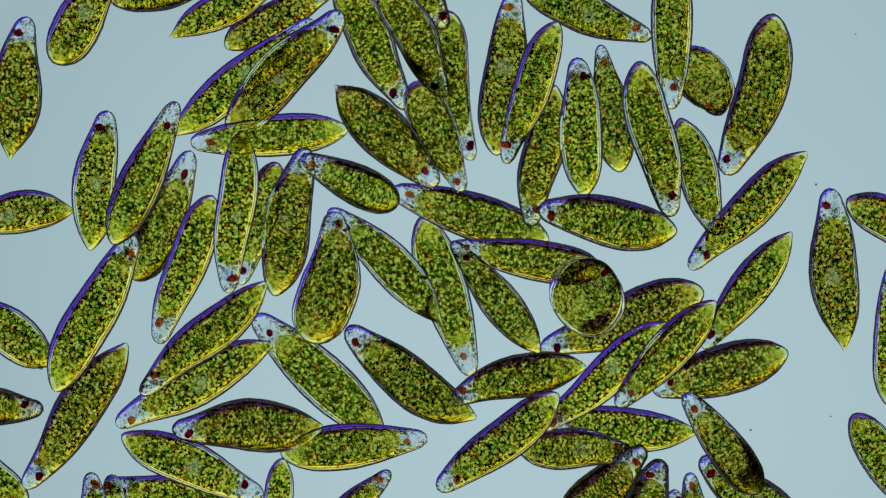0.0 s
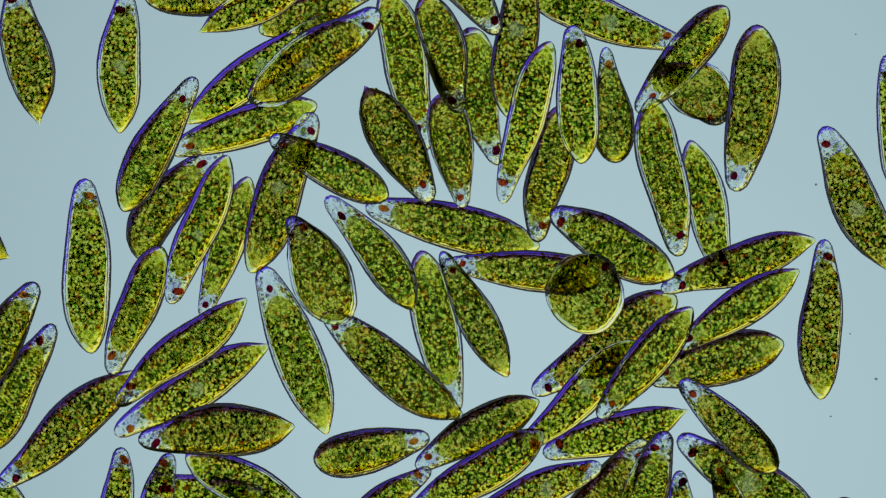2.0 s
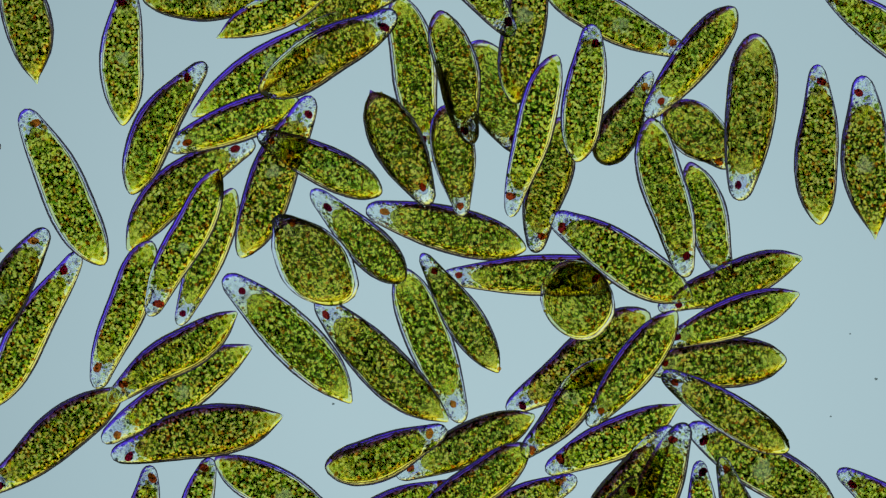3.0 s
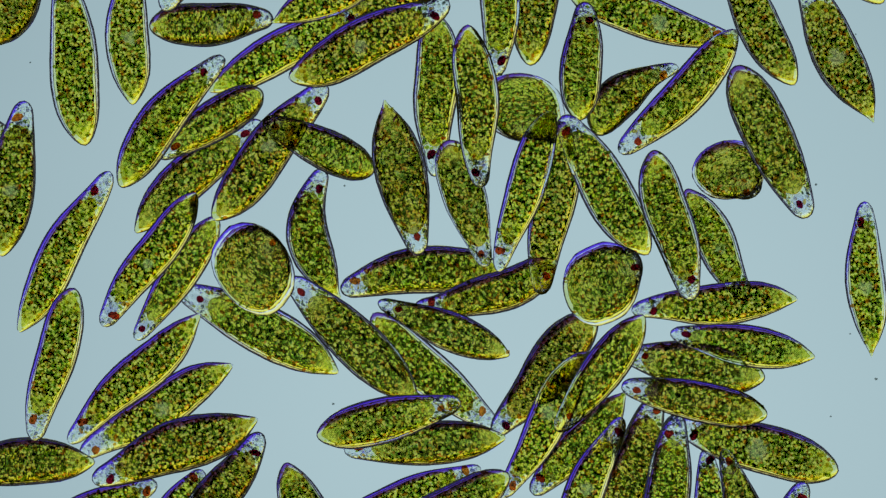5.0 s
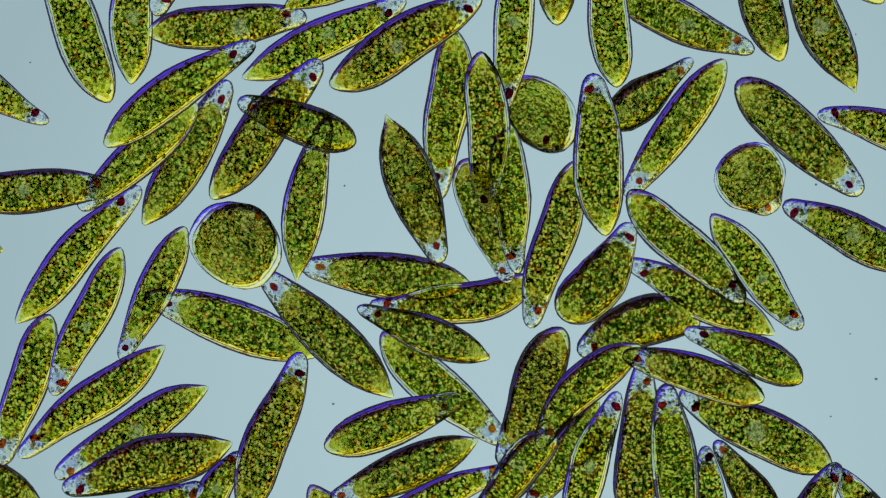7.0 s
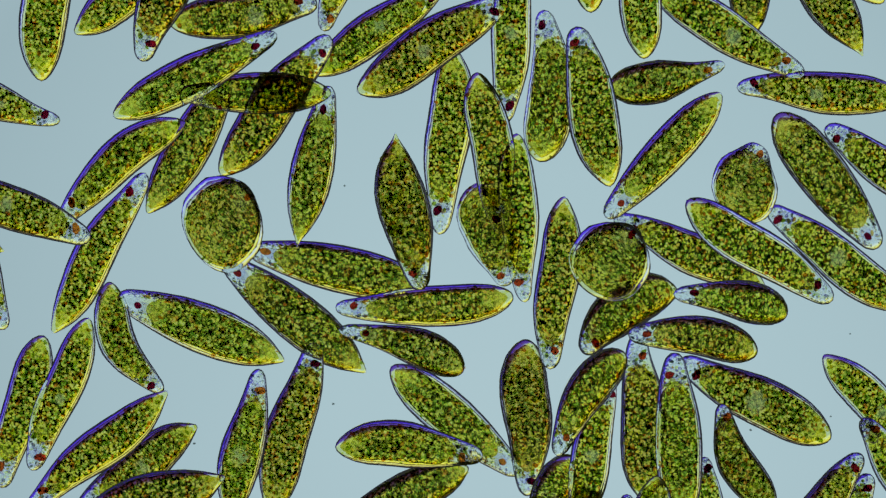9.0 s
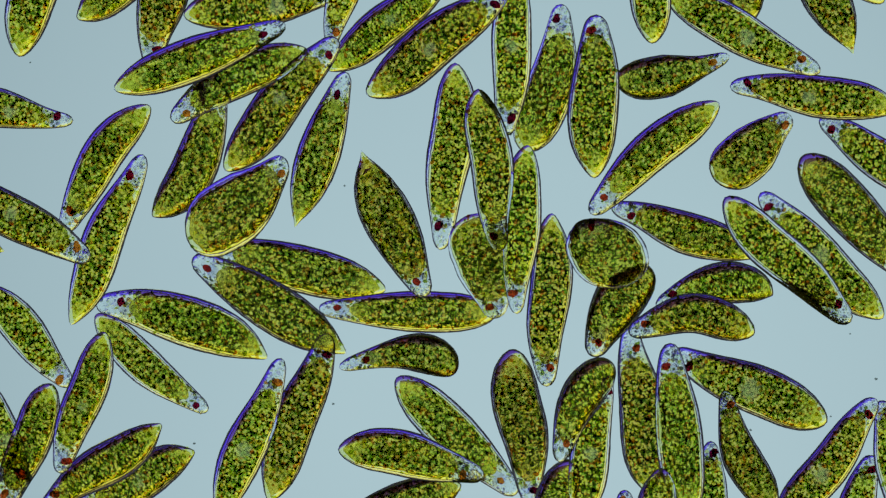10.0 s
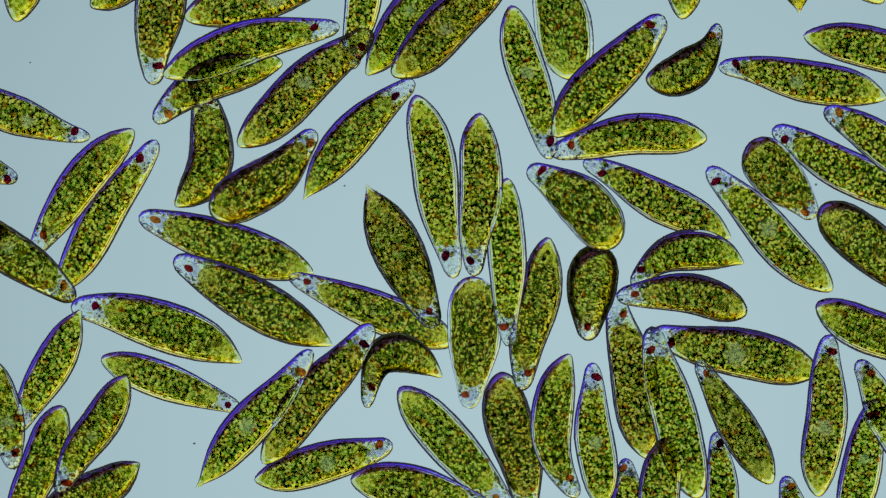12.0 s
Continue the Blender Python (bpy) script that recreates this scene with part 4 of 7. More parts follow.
    walk(a17, [(0, pose(-1.716, -1.573, 2.381, 0, -32, -180.0)), (0.5, pose(-1.792, -1.598, 2.381, 0, -31, -177.9)), (1.5, pose(-1.914, -1.623, 2.381, 0, -27, -175.4)), (2, pose(-1.992, -1.618, 2.381, 0, -28, -175.8)), (2.5, pose(-2.072, -1.638, 2.381, 0, -23, -170.7)), (3, pose(-2.168, -1.643, 2.381, 0, 0, -167.6)), (5, pose(-2.362, -1.767, 2.381, 0, 0, -160.2)), (5.5, pose(-2.403, -1.779, 2.381, 0, 0, -163.9)), (6.5, pose(-2.537, -1.859, 2.381, 0, 0, -166.0)), (7, pose(-2.606, -1.910, 2.381, 0, 0, -165.5)), (9, pose(-2.660, -2.256, 2.381, 0, 0, -161.8)), (9.5, pose(-2.678, -2.403, 2.381, 0, -23, -163.0)), (10.5, pose(-2.683, -2.657, 2.381, 0, -26, -165.5)), (12, pose(-2.683, -2.657, 2.381, 0, -26, -165.5))])
    walk(a18, [(0, pose(-3.244, -1.471, 0.888, 0, 0, -124.3)), (0.5, pose(-3.283, -1.486, 0.888, 0, 0, -124.1)), (1.5, pose(-3.360, -1.541, 0.888, 0, 0, -135.3)), (2, pose(-3.326, -1.587, 0.888, 0, 0, -138.7)), (2.5, pose(-3.401, -1.651, 0.888, 0, 0, -141.3)), (3, pose(-3.443, -1.686, 0.888, 0, 0, -142.7)), (5, pose(-3.793, -1.891, 0.888, 0, -24, -178.0)), (5.5, pose(-3.805, -1.961, 0.888, 0, -28, -190.0)), (6.5, pose(-4.081, -2.033, 0.888, 0, -33, -199.0)), (7, pose(-4.141, -2.028, 0.888, 0, -33, -201.0)), (9, pose(-4.486, -2.315, 0.888, 0, -37, -205.6)), (12, pose(-4.486, -2.315, 0.888, 0, -37, -205.6))])
    walk(a19, [(0, pose(-4.047, -1.430, 0.931, 0, -52, 4.2)), (0.5, pose(-3.932, -1.452, 0.931, 0, -50, 26.6)), (1, pose(-3.792, -1.305, 0.931, 0, -44, 35.7)), (1.5, pose(-3.797, -1.261, 0.931, 0, -41, 59.3)), (2, pose(-3.744, -1.241, 0.931, 0, -38, 63.0)), (2.5, pose(-3.688, -0.961, 0.931, 0, 0, 67.7)), (3, pose(-3.620, -0.724, 0.931, 0, 0, 60.5)), (5, pose(-3.344, -0.025, 0.931, 0, 0, 60.9)), (5.5, pose(-3.314, -0.020, 0.931, 0, 0, 46.2)), (6.5, pose(-3.251, -0.005, 0.931, 0, 0, 46.3)), (7, pose(-3.224, -0.049, 0.931, 0, 0, 48.2)), (9, pose(-3.038, -0.035, 0.931, 0, 0, 60.5)), (9.5, pose(-3.004, 0.030, 0.931, 0, 0, 64.2)), (10.5, pose(-2.939, 0.110, 0.931, 0, 0, 69.3)), (11.2, pose(-2.929, 0.182, 0.931, 0, 0, 64.5)), (11.5, pose(-2.949, 0.245, 0.931, 0, 0, 60.0)), (12, pose(-2.977, 0.279, 0.931, 0, 0, 57.3))])
    walk(a20, [(0, pose(-4.453, -1.339, 2.170, 0, -43, 29.1)), (0.5, pose(-4.277, -1.085, 2.170, 0, -36, 21.3)), (1.5, pose(-3.983, -1.041, 2.170, 0, -31, 57.4)), (2, pose(-3.895, -0.808, 2.170, 0, -32, 59.4)), (2.5, pose(-3.848, -0.464, 2.170, 0, -23, 66.1)), (3, pose(-3.830, -0.358, 2.170, 0, -25, 58.7)), (5, pose(-3.788, 0.620, 2.170, 0, 0, 82.4)), (5.5, pose(-3.680, 0.841, 2.170, 0, 0, 61.6)), (6, pose(-3.611, 0.686, 2.170, 0, 0, 23.8)), (6.5, pose(-3.613, 0.622, 2.170, 0, 0, 10.6)), (7, pose(-3.588, 0.516, 2.170, 0, 0, 3.3)), (8.8, pose(-3.760, 0.363, 2.170, 0, 0, -21.2)), (9.5, pose(-3.709, 0.299, 2.170, 0, 0, -23.2)), (10.5, pose(-3.725, 0.212, 2.170, 0, 0, -34.1)), (11.2, pose(-3.718, 0.160, 2.170, 0, 0, -35.1)), (11.5, pose(-3.815, 0.100, 2.170, 0, 0, -35.7)), (12, pose(-3.762, -0.065, 2.170, 0, -23, -35.6))])
    walk(a21, [(0, pose(-3.778, 0.300, 0.272, 0, 0, -174.2)), (0.5, pose(-3.828, 0.122, 0.272, 0, 0, -198.8)), (1.5, pose(-4.103, 0.137, 0.272, 0, -26, -213.0)), (2.5, pose(-4.345, 0.099, 0.272, 0, -28, -192.6)), (12, pose(-4.345, 0.099, 0.272, 0, -28, -192.6))])
    walk(a79, [(0, pose(-3.879, -0.726, 0.504, 0, 0, 147.0)), (0.5, pose(-3.884, -0.610, 0.504, 0, 0, 155.9)), (1, pose(-3.922, -0.400, 0.504, 0, -32, 192.4)), (1.5, pose(-4.059, -0.549, 0.504, 0, -38, 233.5)), (2.5, pose(-4.364, -0.644, 0.504, 0, 0, 236.3)), (12, pose(-4.364, -0.644, 0.504, 0, 0, 236.3))])
    walk(a73, [(0, pose(-4.104, -1.906, 0.179, 0, 0, 138.7)), (0.5, pose(-4.121, -1.856, 0.179, 0, 0, 135.5)), (1.5, pose(-4.104, -2.043, 0.179, 0, 0, 154.0)), (3, pose(-4.465, -2.043, 0.179, 0, 0, 150.9)), (12, pose(-4.465, -2.043, 0.179, 0, 0, 150.9))])
    walk(a22, [(0, pose(-1.087, -1.129, 0.219, 90, 0, 137.2)), (0.5, pose(-1.156, -1.054, 0.219, 90, 0, 128.5)), (1, pose(-1.247, -0.974, 0.219, 90, 0, 121.3)), (1.5, pose(-1.243, -0.935, 0.219, 90, 0, 112.2)), (2, pose(-1.314, -0.900, 0.219, 97, 0, 111.3)), (2.5, pose(-1.352, -0.830, 0.219, 104, 0, 124.2)), (3, pose(-1.374, -0.805, 0.219, 112, 0, 135.3)), (5, pose(-1.631, -0.731, 0.219, 107, 0, 152.5)), (5.5, pose(-1.683, -0.723, 0.219, 106, 0, 154.1)), (6.5, pose(-1.782, -0.703, 0.219, 103, 0, 159.2)), (7, pose(-1.871, -0.686, 0.219, 102, 0, 160.4)), (9, pose(-2.145, -0.706, 0.219, 97, 0, 159.1)), (9.5, pose(-2.222, -0.674, 0.219, 120, 0, 164.8)), (10, pose(-2.312, -0.729, 0.219, 150, 0, 162.5)), (10.5, pose(-2.365, -0.825, 0.219, 180, 0, 168.6)), (11.2, pose(-2.451, -0.837, 0.219, 180, 0, 171.3)), (12, pose(-2.535, -0.756, 0.219, 139, 0, 162.0))])
    walk(a23, [(0, pose(-1.061, -0.249, 2.266, 23, 0, 79.1)), (0.5, pose(-1.122, -0.200, 2.266, 23, -23, 82.9)), (1.5, pose(-1.160, -0.200, 2.266, 21, -35, 96.3)), (2.5, pose(-1.166, -0.134, 2.266, 29, -44, 117.7)), (3, pose(-1.214, -0.096, 2.266, 37, -47, 117.5)), (5, pose(-1.681, -0.152, 2.266, 74, -61, 55.7)), (5.5, pose(-1.708, -0.134, 2.266, 79, -61, 55.1)), (6.5, pose(-1.813, -0.049, 2.266, 79, -58, 54.6)), (7, pose(-1.818, 0.049, 2.266, 90, -57, 56.1)), (9, pose(-1.944, 0.254, 2.266, 71, -57, 48.6)), (9.5, pose(-1.891, 0.329, 2.266, 50, -50, 37.1)), (10.5, pose(-1.758, 0.537, 2.266, 25, 0, 38.9)), (11.2, pose(-1.678, 0.632, 2.266, 14, 0, 38.8)), (11.5, pose(-1.638, 0.657, 2.266, 8.75, 0, 38.6)), (12, pose(-1.588, 0.677, 2.266, 0, 0, 37.7))])
    walk(a24, [(0, pose(-0.504, -0.171, 1.150, 105, 0, 134.4)), (0.5, pose(-0.547, -0.176, 1.150, 108, -26, 127.4)), (1.5, pose(-0.612, -0.094, 1.150, 114, -29, 126.9)), (2.5, pose(-0.694, 0.025, 1.150, 98, -29, 128.9)), (3, pose(-0.748, 0.116, 1.150, 90, -37, 135.5)), (5, pose(-0.973, 0.134, 1.150, 0, -37, 98.3)), (5.5, pose(-1.030, 0.232, 1.150, 30, -35, 86.4)), (6.5, pose(-1.154, 0.389, 1.150, 66, -27, 75.4)), (7, pose(-1.171, 0.409, 1.150, 78, 0, 80.2)), (9, pose(-1.149, 0.728, 1.150, 90, 0, 78.7)), (9.5, pose(-1.105, 0.788, 1.150, 90, 0, 85.1)), (10, pose(-1.085, 0.873, 1.150, 90, 0, 71.8)), (10.5, pose(-1.000, 0.914, 1.150, 90, 0, 66.1)), (11.2, pose(-0.864, 0.898, 1.150, 75, 0, 50.7)), (11.5, pose(-0.803, 0.908, 1.150, 73.5, 0, 43.8)), (12, pose(-0.748, 0.953, 1.150, 71, 0, 47.3))])
    walk(a25, [(0, pose(-0.270, -1.092, 1.078, 0, -29, 143.8)), (0.5, pose(-0.365, -1.017, 1.078, 21, -32, 142.2)), (1.5, pose(-0.414, -1.010, 1.078, 37, -23, 141.8)), (2.5, pose(-0.465, -1.008, 1.078, 48, 0, 138.8)), (3, pose(-0.529, -0.977, 1.078, 53, 0, 136.3)), (5, pose(-0.781, -0.812, 1.078, 90, 0, 136.0)), (5.5, pose(-0.834, -0.775, 1.078, 90, 0, 137.2)), (6.5, pose(-0.951, -0.775, 1.078, 90, 0, 136.0)), (7, pose(-1.018, -0.762, 1.078, 90, 0, 136.5)), (9, pose(-1.305, -0.594, 1.078, 90, 0, 141.6)), (9.5, pose(-1.407, -0.529, 1.078, 90, 0, 143.0)), (10.5, pose(-1.631, -0.489, 1.078, 90, 0, 151.9)), (11.2, pose(-1.663, -0.494, 1.078, 90, 0, 152.4)), (12, pose(-1.678, -0.465, 1.078, 90, 0, 151.1))])
    walk(a26, [(0, pose(0.030, -0.414, 0.202, 90, 0, -72.6)), (0.5, pose(0.005, -0.501, 0.202, 90, 0, -75.0)), (1.5, pose(-0.039, -0.654, 0.202, 90, 0, -78.7)), (2.5, pose(-0.068, -0.806, 0.202, 90, 0, -75.7)), (3, pose(-0.105, -0.849, 0.202, 90, 0, -68.1)), (5, pose(-0.075, -1.070, 0.202, 180, 0, -41.7)), (5.5, pose(-0.039, -1.104, 0.202, 160, 0, -43.4)), (6.5, pose(-0.010, -1.172, 0.202, 144, 0, -41.2)), (7, pose(0.015, -1.221, 0.202, 139, 0, -40.8)), (9, pose(0.109, -1.514, 0.202, 90, 0, -39.9)), (9.5, pose(0.129, -1.596, 0.202, 90, 0, -42.1)), (10.5, pose(0.105, -1.688, 0.202, 90, 0, -45.6)), (11.2, pose(0.095, -1.733, 0.202, 90, 0, -47.0)), (12, pose(0.109, -1.773, 0.202, 90, 0, -48.0))])
    walk(a27, [(0, pose(0.468, -0.426, 1.564, 90, 0, 128.2)), (0.5, pose(0.426, -0.461, 1.564, 90, 0, 127.1)), (1.5, pose(0.341, -0.561, 1.564, 90, 0, 120.7)), (2.5, pose(0.212, -0.581, 1.564, 90, 0, 116.5)), (3, pose(0.152, -0.568, 1.564, 90, 0, 122.9)), (5, pose(0.010, -0.704, 1.564, 90, 0, 157.8)), (5.5, pose(-0.025, -0.689, 1.564, 90, 0, 157.1)), (6.5, pose(-0.130, -0.735, 1.564, 90, 0, 156.3)), (7, pose(-0.170, -0.742, 1.564, 90, 0, 158.9)), (9, pose(-0.382, -0.899, 1.564, 103, -24, 160.3)), (9.5, pose(-0.414, -0.959, 1.564, 105, -33, 162.7)), (10, pose(-0.424, -1.077, 1.564, 118.5, -38, 175.9)), (10.5, pose(-0.456, -1.127, 1.564, 132, -46, 176.8)), (11.2, pose(-0.426, -1.171, 1.564, 159, -53, 195.4)), (11.5, pose(-0.369, -1.186, 1.564, 166.875, -52, 211.0)), (12, pose(-0.339, -1.267, 1.564, 180, -55, 200.8))])
    walk(a28, [(0, pose(0.238, 0.300, 0.353, 90, -27, 162.5)), (0.5, pose(0.177, 0.270, 0.353, 90, -24, 165.4)), (1.5, pose(0.117, 0.210, 0.353, 90, 0, 168.0)), (2.5, pose(0.052, 0.199, 0.353, 90, -27, 165.5)), (3, pose(0.025, 0.180, 0.353, 90, -27, 165.9)), (5, pose(-0.187, -0.270, 0.353, 180, -28, 186.9)), (5.5, pose(-0.290, -0.232, 0.353, 127, -23, 183.7)), (6.5, pose(-0.463, -0.228, 0.353, 90, 0, 174.9)), (7, pose(-0.505, -0.237, 0.353, 90, -23, 173.6)), (9, pose(-0.926, -0.173, 0.353, 90, 0, 167.9)), (9.5, pose(-1.058, -0.183, 0.353, 90, 0, 165.4)), (10.5, pose(-1.563, -0.122, 0.353, 90, 0, 166.7)), (11.2, pose(-1.826, -0.035, 0.353, 90, 0, 163.7)), (12, pose(-1.918, 0.040, 0.353, 90, 0, 161.8))])
    walk(a29, [(0, pose(-0.505, 1.006, 1.870, 90, -24, -44.5)), (0.5, pose(-0.489, 0.985, 1.870, 90, -25, -49.1)), (1.5, pose(-0.425, 0.949, 1.870, 90, -30, -57.5)), (2.5, pose(-0.389, 0.916, 1.870, 90, -34, -61.9)), (3, pose(-0.381, 0.899, 1.870, 90, -35, -62.5)), (5, pose(-0.364, 0.638, 1.870, 90, 0, -77.2)), (5.5, pose(-0.359, 0.617, 1.870, 90, 0, -69.9)), (6.5, pose(-0.292, 0.545, 1.870, 90, 0, -67.5)), (7, pose(-0.263, 0.536, 1.870, 90, 0, -69.6)), (8.8, pose(-0.249, 0.351, 1.870, 171, 0, -80.2)), (9, pose(-0.300, 0.334, 1.870, 180, 0, -79.2)), (9.5, pose(-0.404, 0.292, 1.870, 146, 0, -71.9)), (10, pose(-0.431, 0.224, 1.870, 133, 0, -65.1)), (10.5, pose(-0.430, 0.149, 1.870, 120, 0, -64.0)), (11.2, pose(-0.410, 0.079, 1.870, 105, 0, -61.6)), (11.5, pose(-0.416, 0.047, 1.870, 99.375, 0, -60.2)), (12, pose(-0.373, -0.062, 1.870, 90, 0, -64.2))])
    walk(a30, [(0, pose(-0.025, 0.956, 1.483, 90, -31, -65.7)), (0.5, pose(0.022, 0.923, 1.483, 90, -30, -68.8)), (1.5, pose(0.061, 0.852, 1.483, 90, -33, -75.8)), (2.5, pose(0.118, 0.785, 1.483, 90, -38, -82.2)), (3, pose(0.112, 0.727, 1.483, 90, -40, -81.5)), (5, pose(0.211, 0.399, 1.483, 90, 0, -72.7)), (5.5, pose(0.228, 0.378, 1.483, 77, 0, -73.1)), (6.5, pose(0.294, 0.304, 1.483, 71, 0, -70.1)), (7, pose(0.371, 0.241, 1.483, 71, 0, -69.4)), (9, pose(0.387, 0.079, 1.483, 30, -41, -68.0)), (9.5, pose(0.367, -0.015, 1.483, 19, -39, -67.1)), (10.5, pose(0.246, -0.379, 1.483, 0, -42, -75.8)), (11.2, pose(0.220, -0.606, 1.483, 34, -35, -84.0)), (12, pose(0.213, -0.827, 1.483, 49, 0, -90.8))])
    walk(a31, [(0, pose(-0.632, 1.791, 0.403, 0, -41, -62.9)), (0.5, pose(-0.512, 1.720, 0.403, 0, -38, -67.0)), (1.5, pose(-0.404, 1.633, 0.403, 0, -29, -73.6)), (2.5, pose(-0.278, 1.545, 0.403, 0, -26, -79.0)), (3, pose(-0.263, 1.509, 0.403, 0, -24, -79.9)), (5, pose(-0.080, 1.368, 0.403, 0, -29, -90.8)), (5.5, pose(-0.049, 1.348, 0.403, 0, -29, -92.4)), (6.5, pose(0.000, 1.228, 0.403, 0, 0, -95.2)), (7, pose(0.015, 1.189, 0.403, 0, -23, -96.4)), (9, pose(0.022, 0.955, 0.403, 0, 0, -95.0)), (9.5, pose(0.027, 0.897, 0.403, 0, 0, -95.3)), (10, pose(0.040, 0.819, 0.403, 0, 0, -95.7)), (10.5, pose(-0.049, 0.786, 0.403, 0, 0, -92.1)), (11.2, pose(-0.078, 0.667, 0.403, 0, 0, -86.0)), (12, pose(-0.075, 0.552, 0.403, 0, 0, -79.3))])
    walk(a32, [(0, pose(-0.250, 1.843, 2.368, 0, -39, -61.9)), (0.5, pose(-0.169, 1.809, 2.368, 0, -41, -61.5)), (1.5, pose(-0.053, 1.747, 2.368, 0, -41, -69.9)), (2.5, pose(0.060, 1.660, 2.368, 0, -42, -77.4)), (3, pose(0.116, 1.516, 2.368, 0, -34, -76.9)), (5, pose(0.279, 1.259, 2.368, 0, 0, -85.8)), (5.5, pose(0.338, 1.179, 2.368, 0, 0, -83.8)), (6.5, pose(0.395, 1.101, 2.368, 0, 0, -82.4)), (7, pose(0.374, 1.023, 2.368, 0, 0, -87.6)), (9, pose(0.415, 0.846, 2.368, 0, 0, -81.3)), (9.5, pose(0.425, 0.786, 2.368, 0, 0, -80.9)), (10.5, pose(0.369, 0.634, 2.368, 0, 0, -86.1)), (11.2, pose(0.314, 0.622, 2.368, 0, 0, -93.6)), (11.5, pose(0.306, 0.560, 2.368, 0, 0, -99.0)), (12, pose(0.302, 0.480, 2.368, 0, 0, -92.5))])
    walk(a33, [(0, pose(0.154, 1.447, 0.575, 0, 0, -81.2)), (0.5, pose(0.224, 1.378, 0.575, 0, 0, -79.4)), (1.5, pose(0.330, 1.338, 0.575, 8, -23, -79.7)), (2.5, pose(0.452, 1.358, 0.575, 20, -33, -80.5)), (3, pose(0.515, 1.343, 0.575, 31, -46, -77.1)), (5, pose(0.737, 1.252, 0.575, 71, -66, -74.6)), (5.5, pose(0.779, 1.227, 0.575, 71, -66, -73.0)), (6.5, pose(0.905, 1.303, 0.575, 90, -66, -76.0)), (7, pose(0.889, 1.188, 0.575, 61, -66, -90.0)), (7.7, pose(0.891, 1.190, 0.575, 52, -68, -167.7)), (8.3, pose(0.853, 1.274, 0.575, 38, -54, -248.5)), (8.8, pose(0.871, 1.400, 0.575, 25.1429, 0, -269.3)), (9, pose(0.871, 1.440, 0.575, 20, 0, -271.5)), (9.5, pose(0.879, 1.435, 0.575, 20, 0, -272.2)), (10, pose(0.878, 1.513, 0.575, 22, 0, -284.7)), (10.5, pose(0.894, 1.661, 0.575, 24, -30, -282.4)), (11.2, pose(0.942, 1.947, 0.575, 28, -34, -263.6)), (11.5, pose(1.016, 2.009, 0.575, 29.125, -29, -258.8)), (12, pose(0.967, 2.081, 0.575, 31, -30, -258.8))])
    walk(a34, [(0, pose(0.554, 1.546, 1.203, 0, 0, 83.2)), (0.5, pose(0.559, 1.654, 1.203, 0, 0, 83.7)), (1.5, pose(0.609, 1.809, 1.203, 0, 0, 84.4)), (2.5, pose(0.711, 1.943, 1.203, 0, 0, 82.6)), (3, pose(0.734, 2.000, 1.203, 0, 0, 82.3)), (5, pose(0.860, 2.339, 1.203, 0, 0, 82.6)), (5.5, pose(0.918, 2.382, 1.203, 0, 0, 83.2)), (6.5, pose(0.965, 2.599, 1.203, 0, 0, 84.9)), (7, pose(1.065, 2.698, 1.203, 0, 0, 84.9)), (9, pose(1.339, 2.812, 1.203, 0, 0, 86.9)), (9.5, pose(1.339, 2.917, 1.203, 0, 0, 86.8)), (10.5, pose(1.377, 3.172, 1.203, 0, 0, 85.8)), (12, pose(1.377, 3.172, 1.203, 0, 0, 85.8))])
    walk(a35, [(0, pose(0.785, 1.377, 2.002, 0, -27, -109.9)), (0.5, pose(0.765, 1.320, 2.002, 0, -25, -109.2)), (1.5, pose(0.729, 1.182, 2.002, 0, 0, -109.0)), (2.5, pose(0.769, 1.059, 2.002, 0, 0, -104.5)), (3, pose(0.800, 0.997, 2.002, 0, 0, -105.7)), (5, pose(0.729, 0.507, 2.002, 0, 0, -108.3)), (5.5, pose(0.717, 0.491, 2.002, 0, 0, -107.6)), (6.5, pose(0.732, 0.511, 2.002, 0, -23, -98.8)), (7, pose(0.618, 0.449, 2.002, 0, -27, -85.7)), (9, pose(0.688, 0.275, 2.002, 0, 0, -86.8)), (9.5, pose(0.690, 0.234, 2.002, 0, 0, -87.1)), (10, pose(0.702, 0.172, 2.002, 0, 0, -93.5)), (10.5, pose(0.618, 0.108, 2.002, 0, 0, -88.5)), (11.2, pose(0.598, 0.025, 2.002, 0, 0, -87.7)), (12, pose(0.578, -0.118, 2.002, 0, 0, -88.8))])
    walk(a36, [(0, pose(0.878, 0.828, 1.467, 0, -35, -101.3)), (0.5, pose(0.903, 0.797, 1.467, 0, -37, -102.6)), (1.5, pose(0.915, 0.731, 1.467, 0, -38, -101.9)), (2.5, pose(0.939, 0.604, 1.467, 0, -38, -101.5)), (3, pose(0.930, 0.570, 1.467, 0, -38, -103.0)), (5, pose(0.972, 0.354, 1.467, 0, 0, -99.4)), (5.5, pose(0.989, 0.291, 1.467, 0, 0, -98.2)), (6.5, pose(0.989, 0.152, 1.467, 0, 0, -103.4)), (7, pose(0.967, 0.040, 1.467, 0, 0, -106.4)), (8.8, pose(0.999, -0.257, 1.467, 0, 0, -103.9)), (9, pose(1.007, -0.299, 1.467, 0, 0, -95.9)), (9.5, pose(0.989, -0.389, 1.467, 0, 0, -92.7)), (10.5, pose(0.886, -0.488, 1.467, 0, 0, -95.0)), (11.2, pose(0.858, -0.524, 1.467, 0, -23, -102.6)), (12, pose(0.813, -0.570, 1.467, 0, -27, -101.4))])
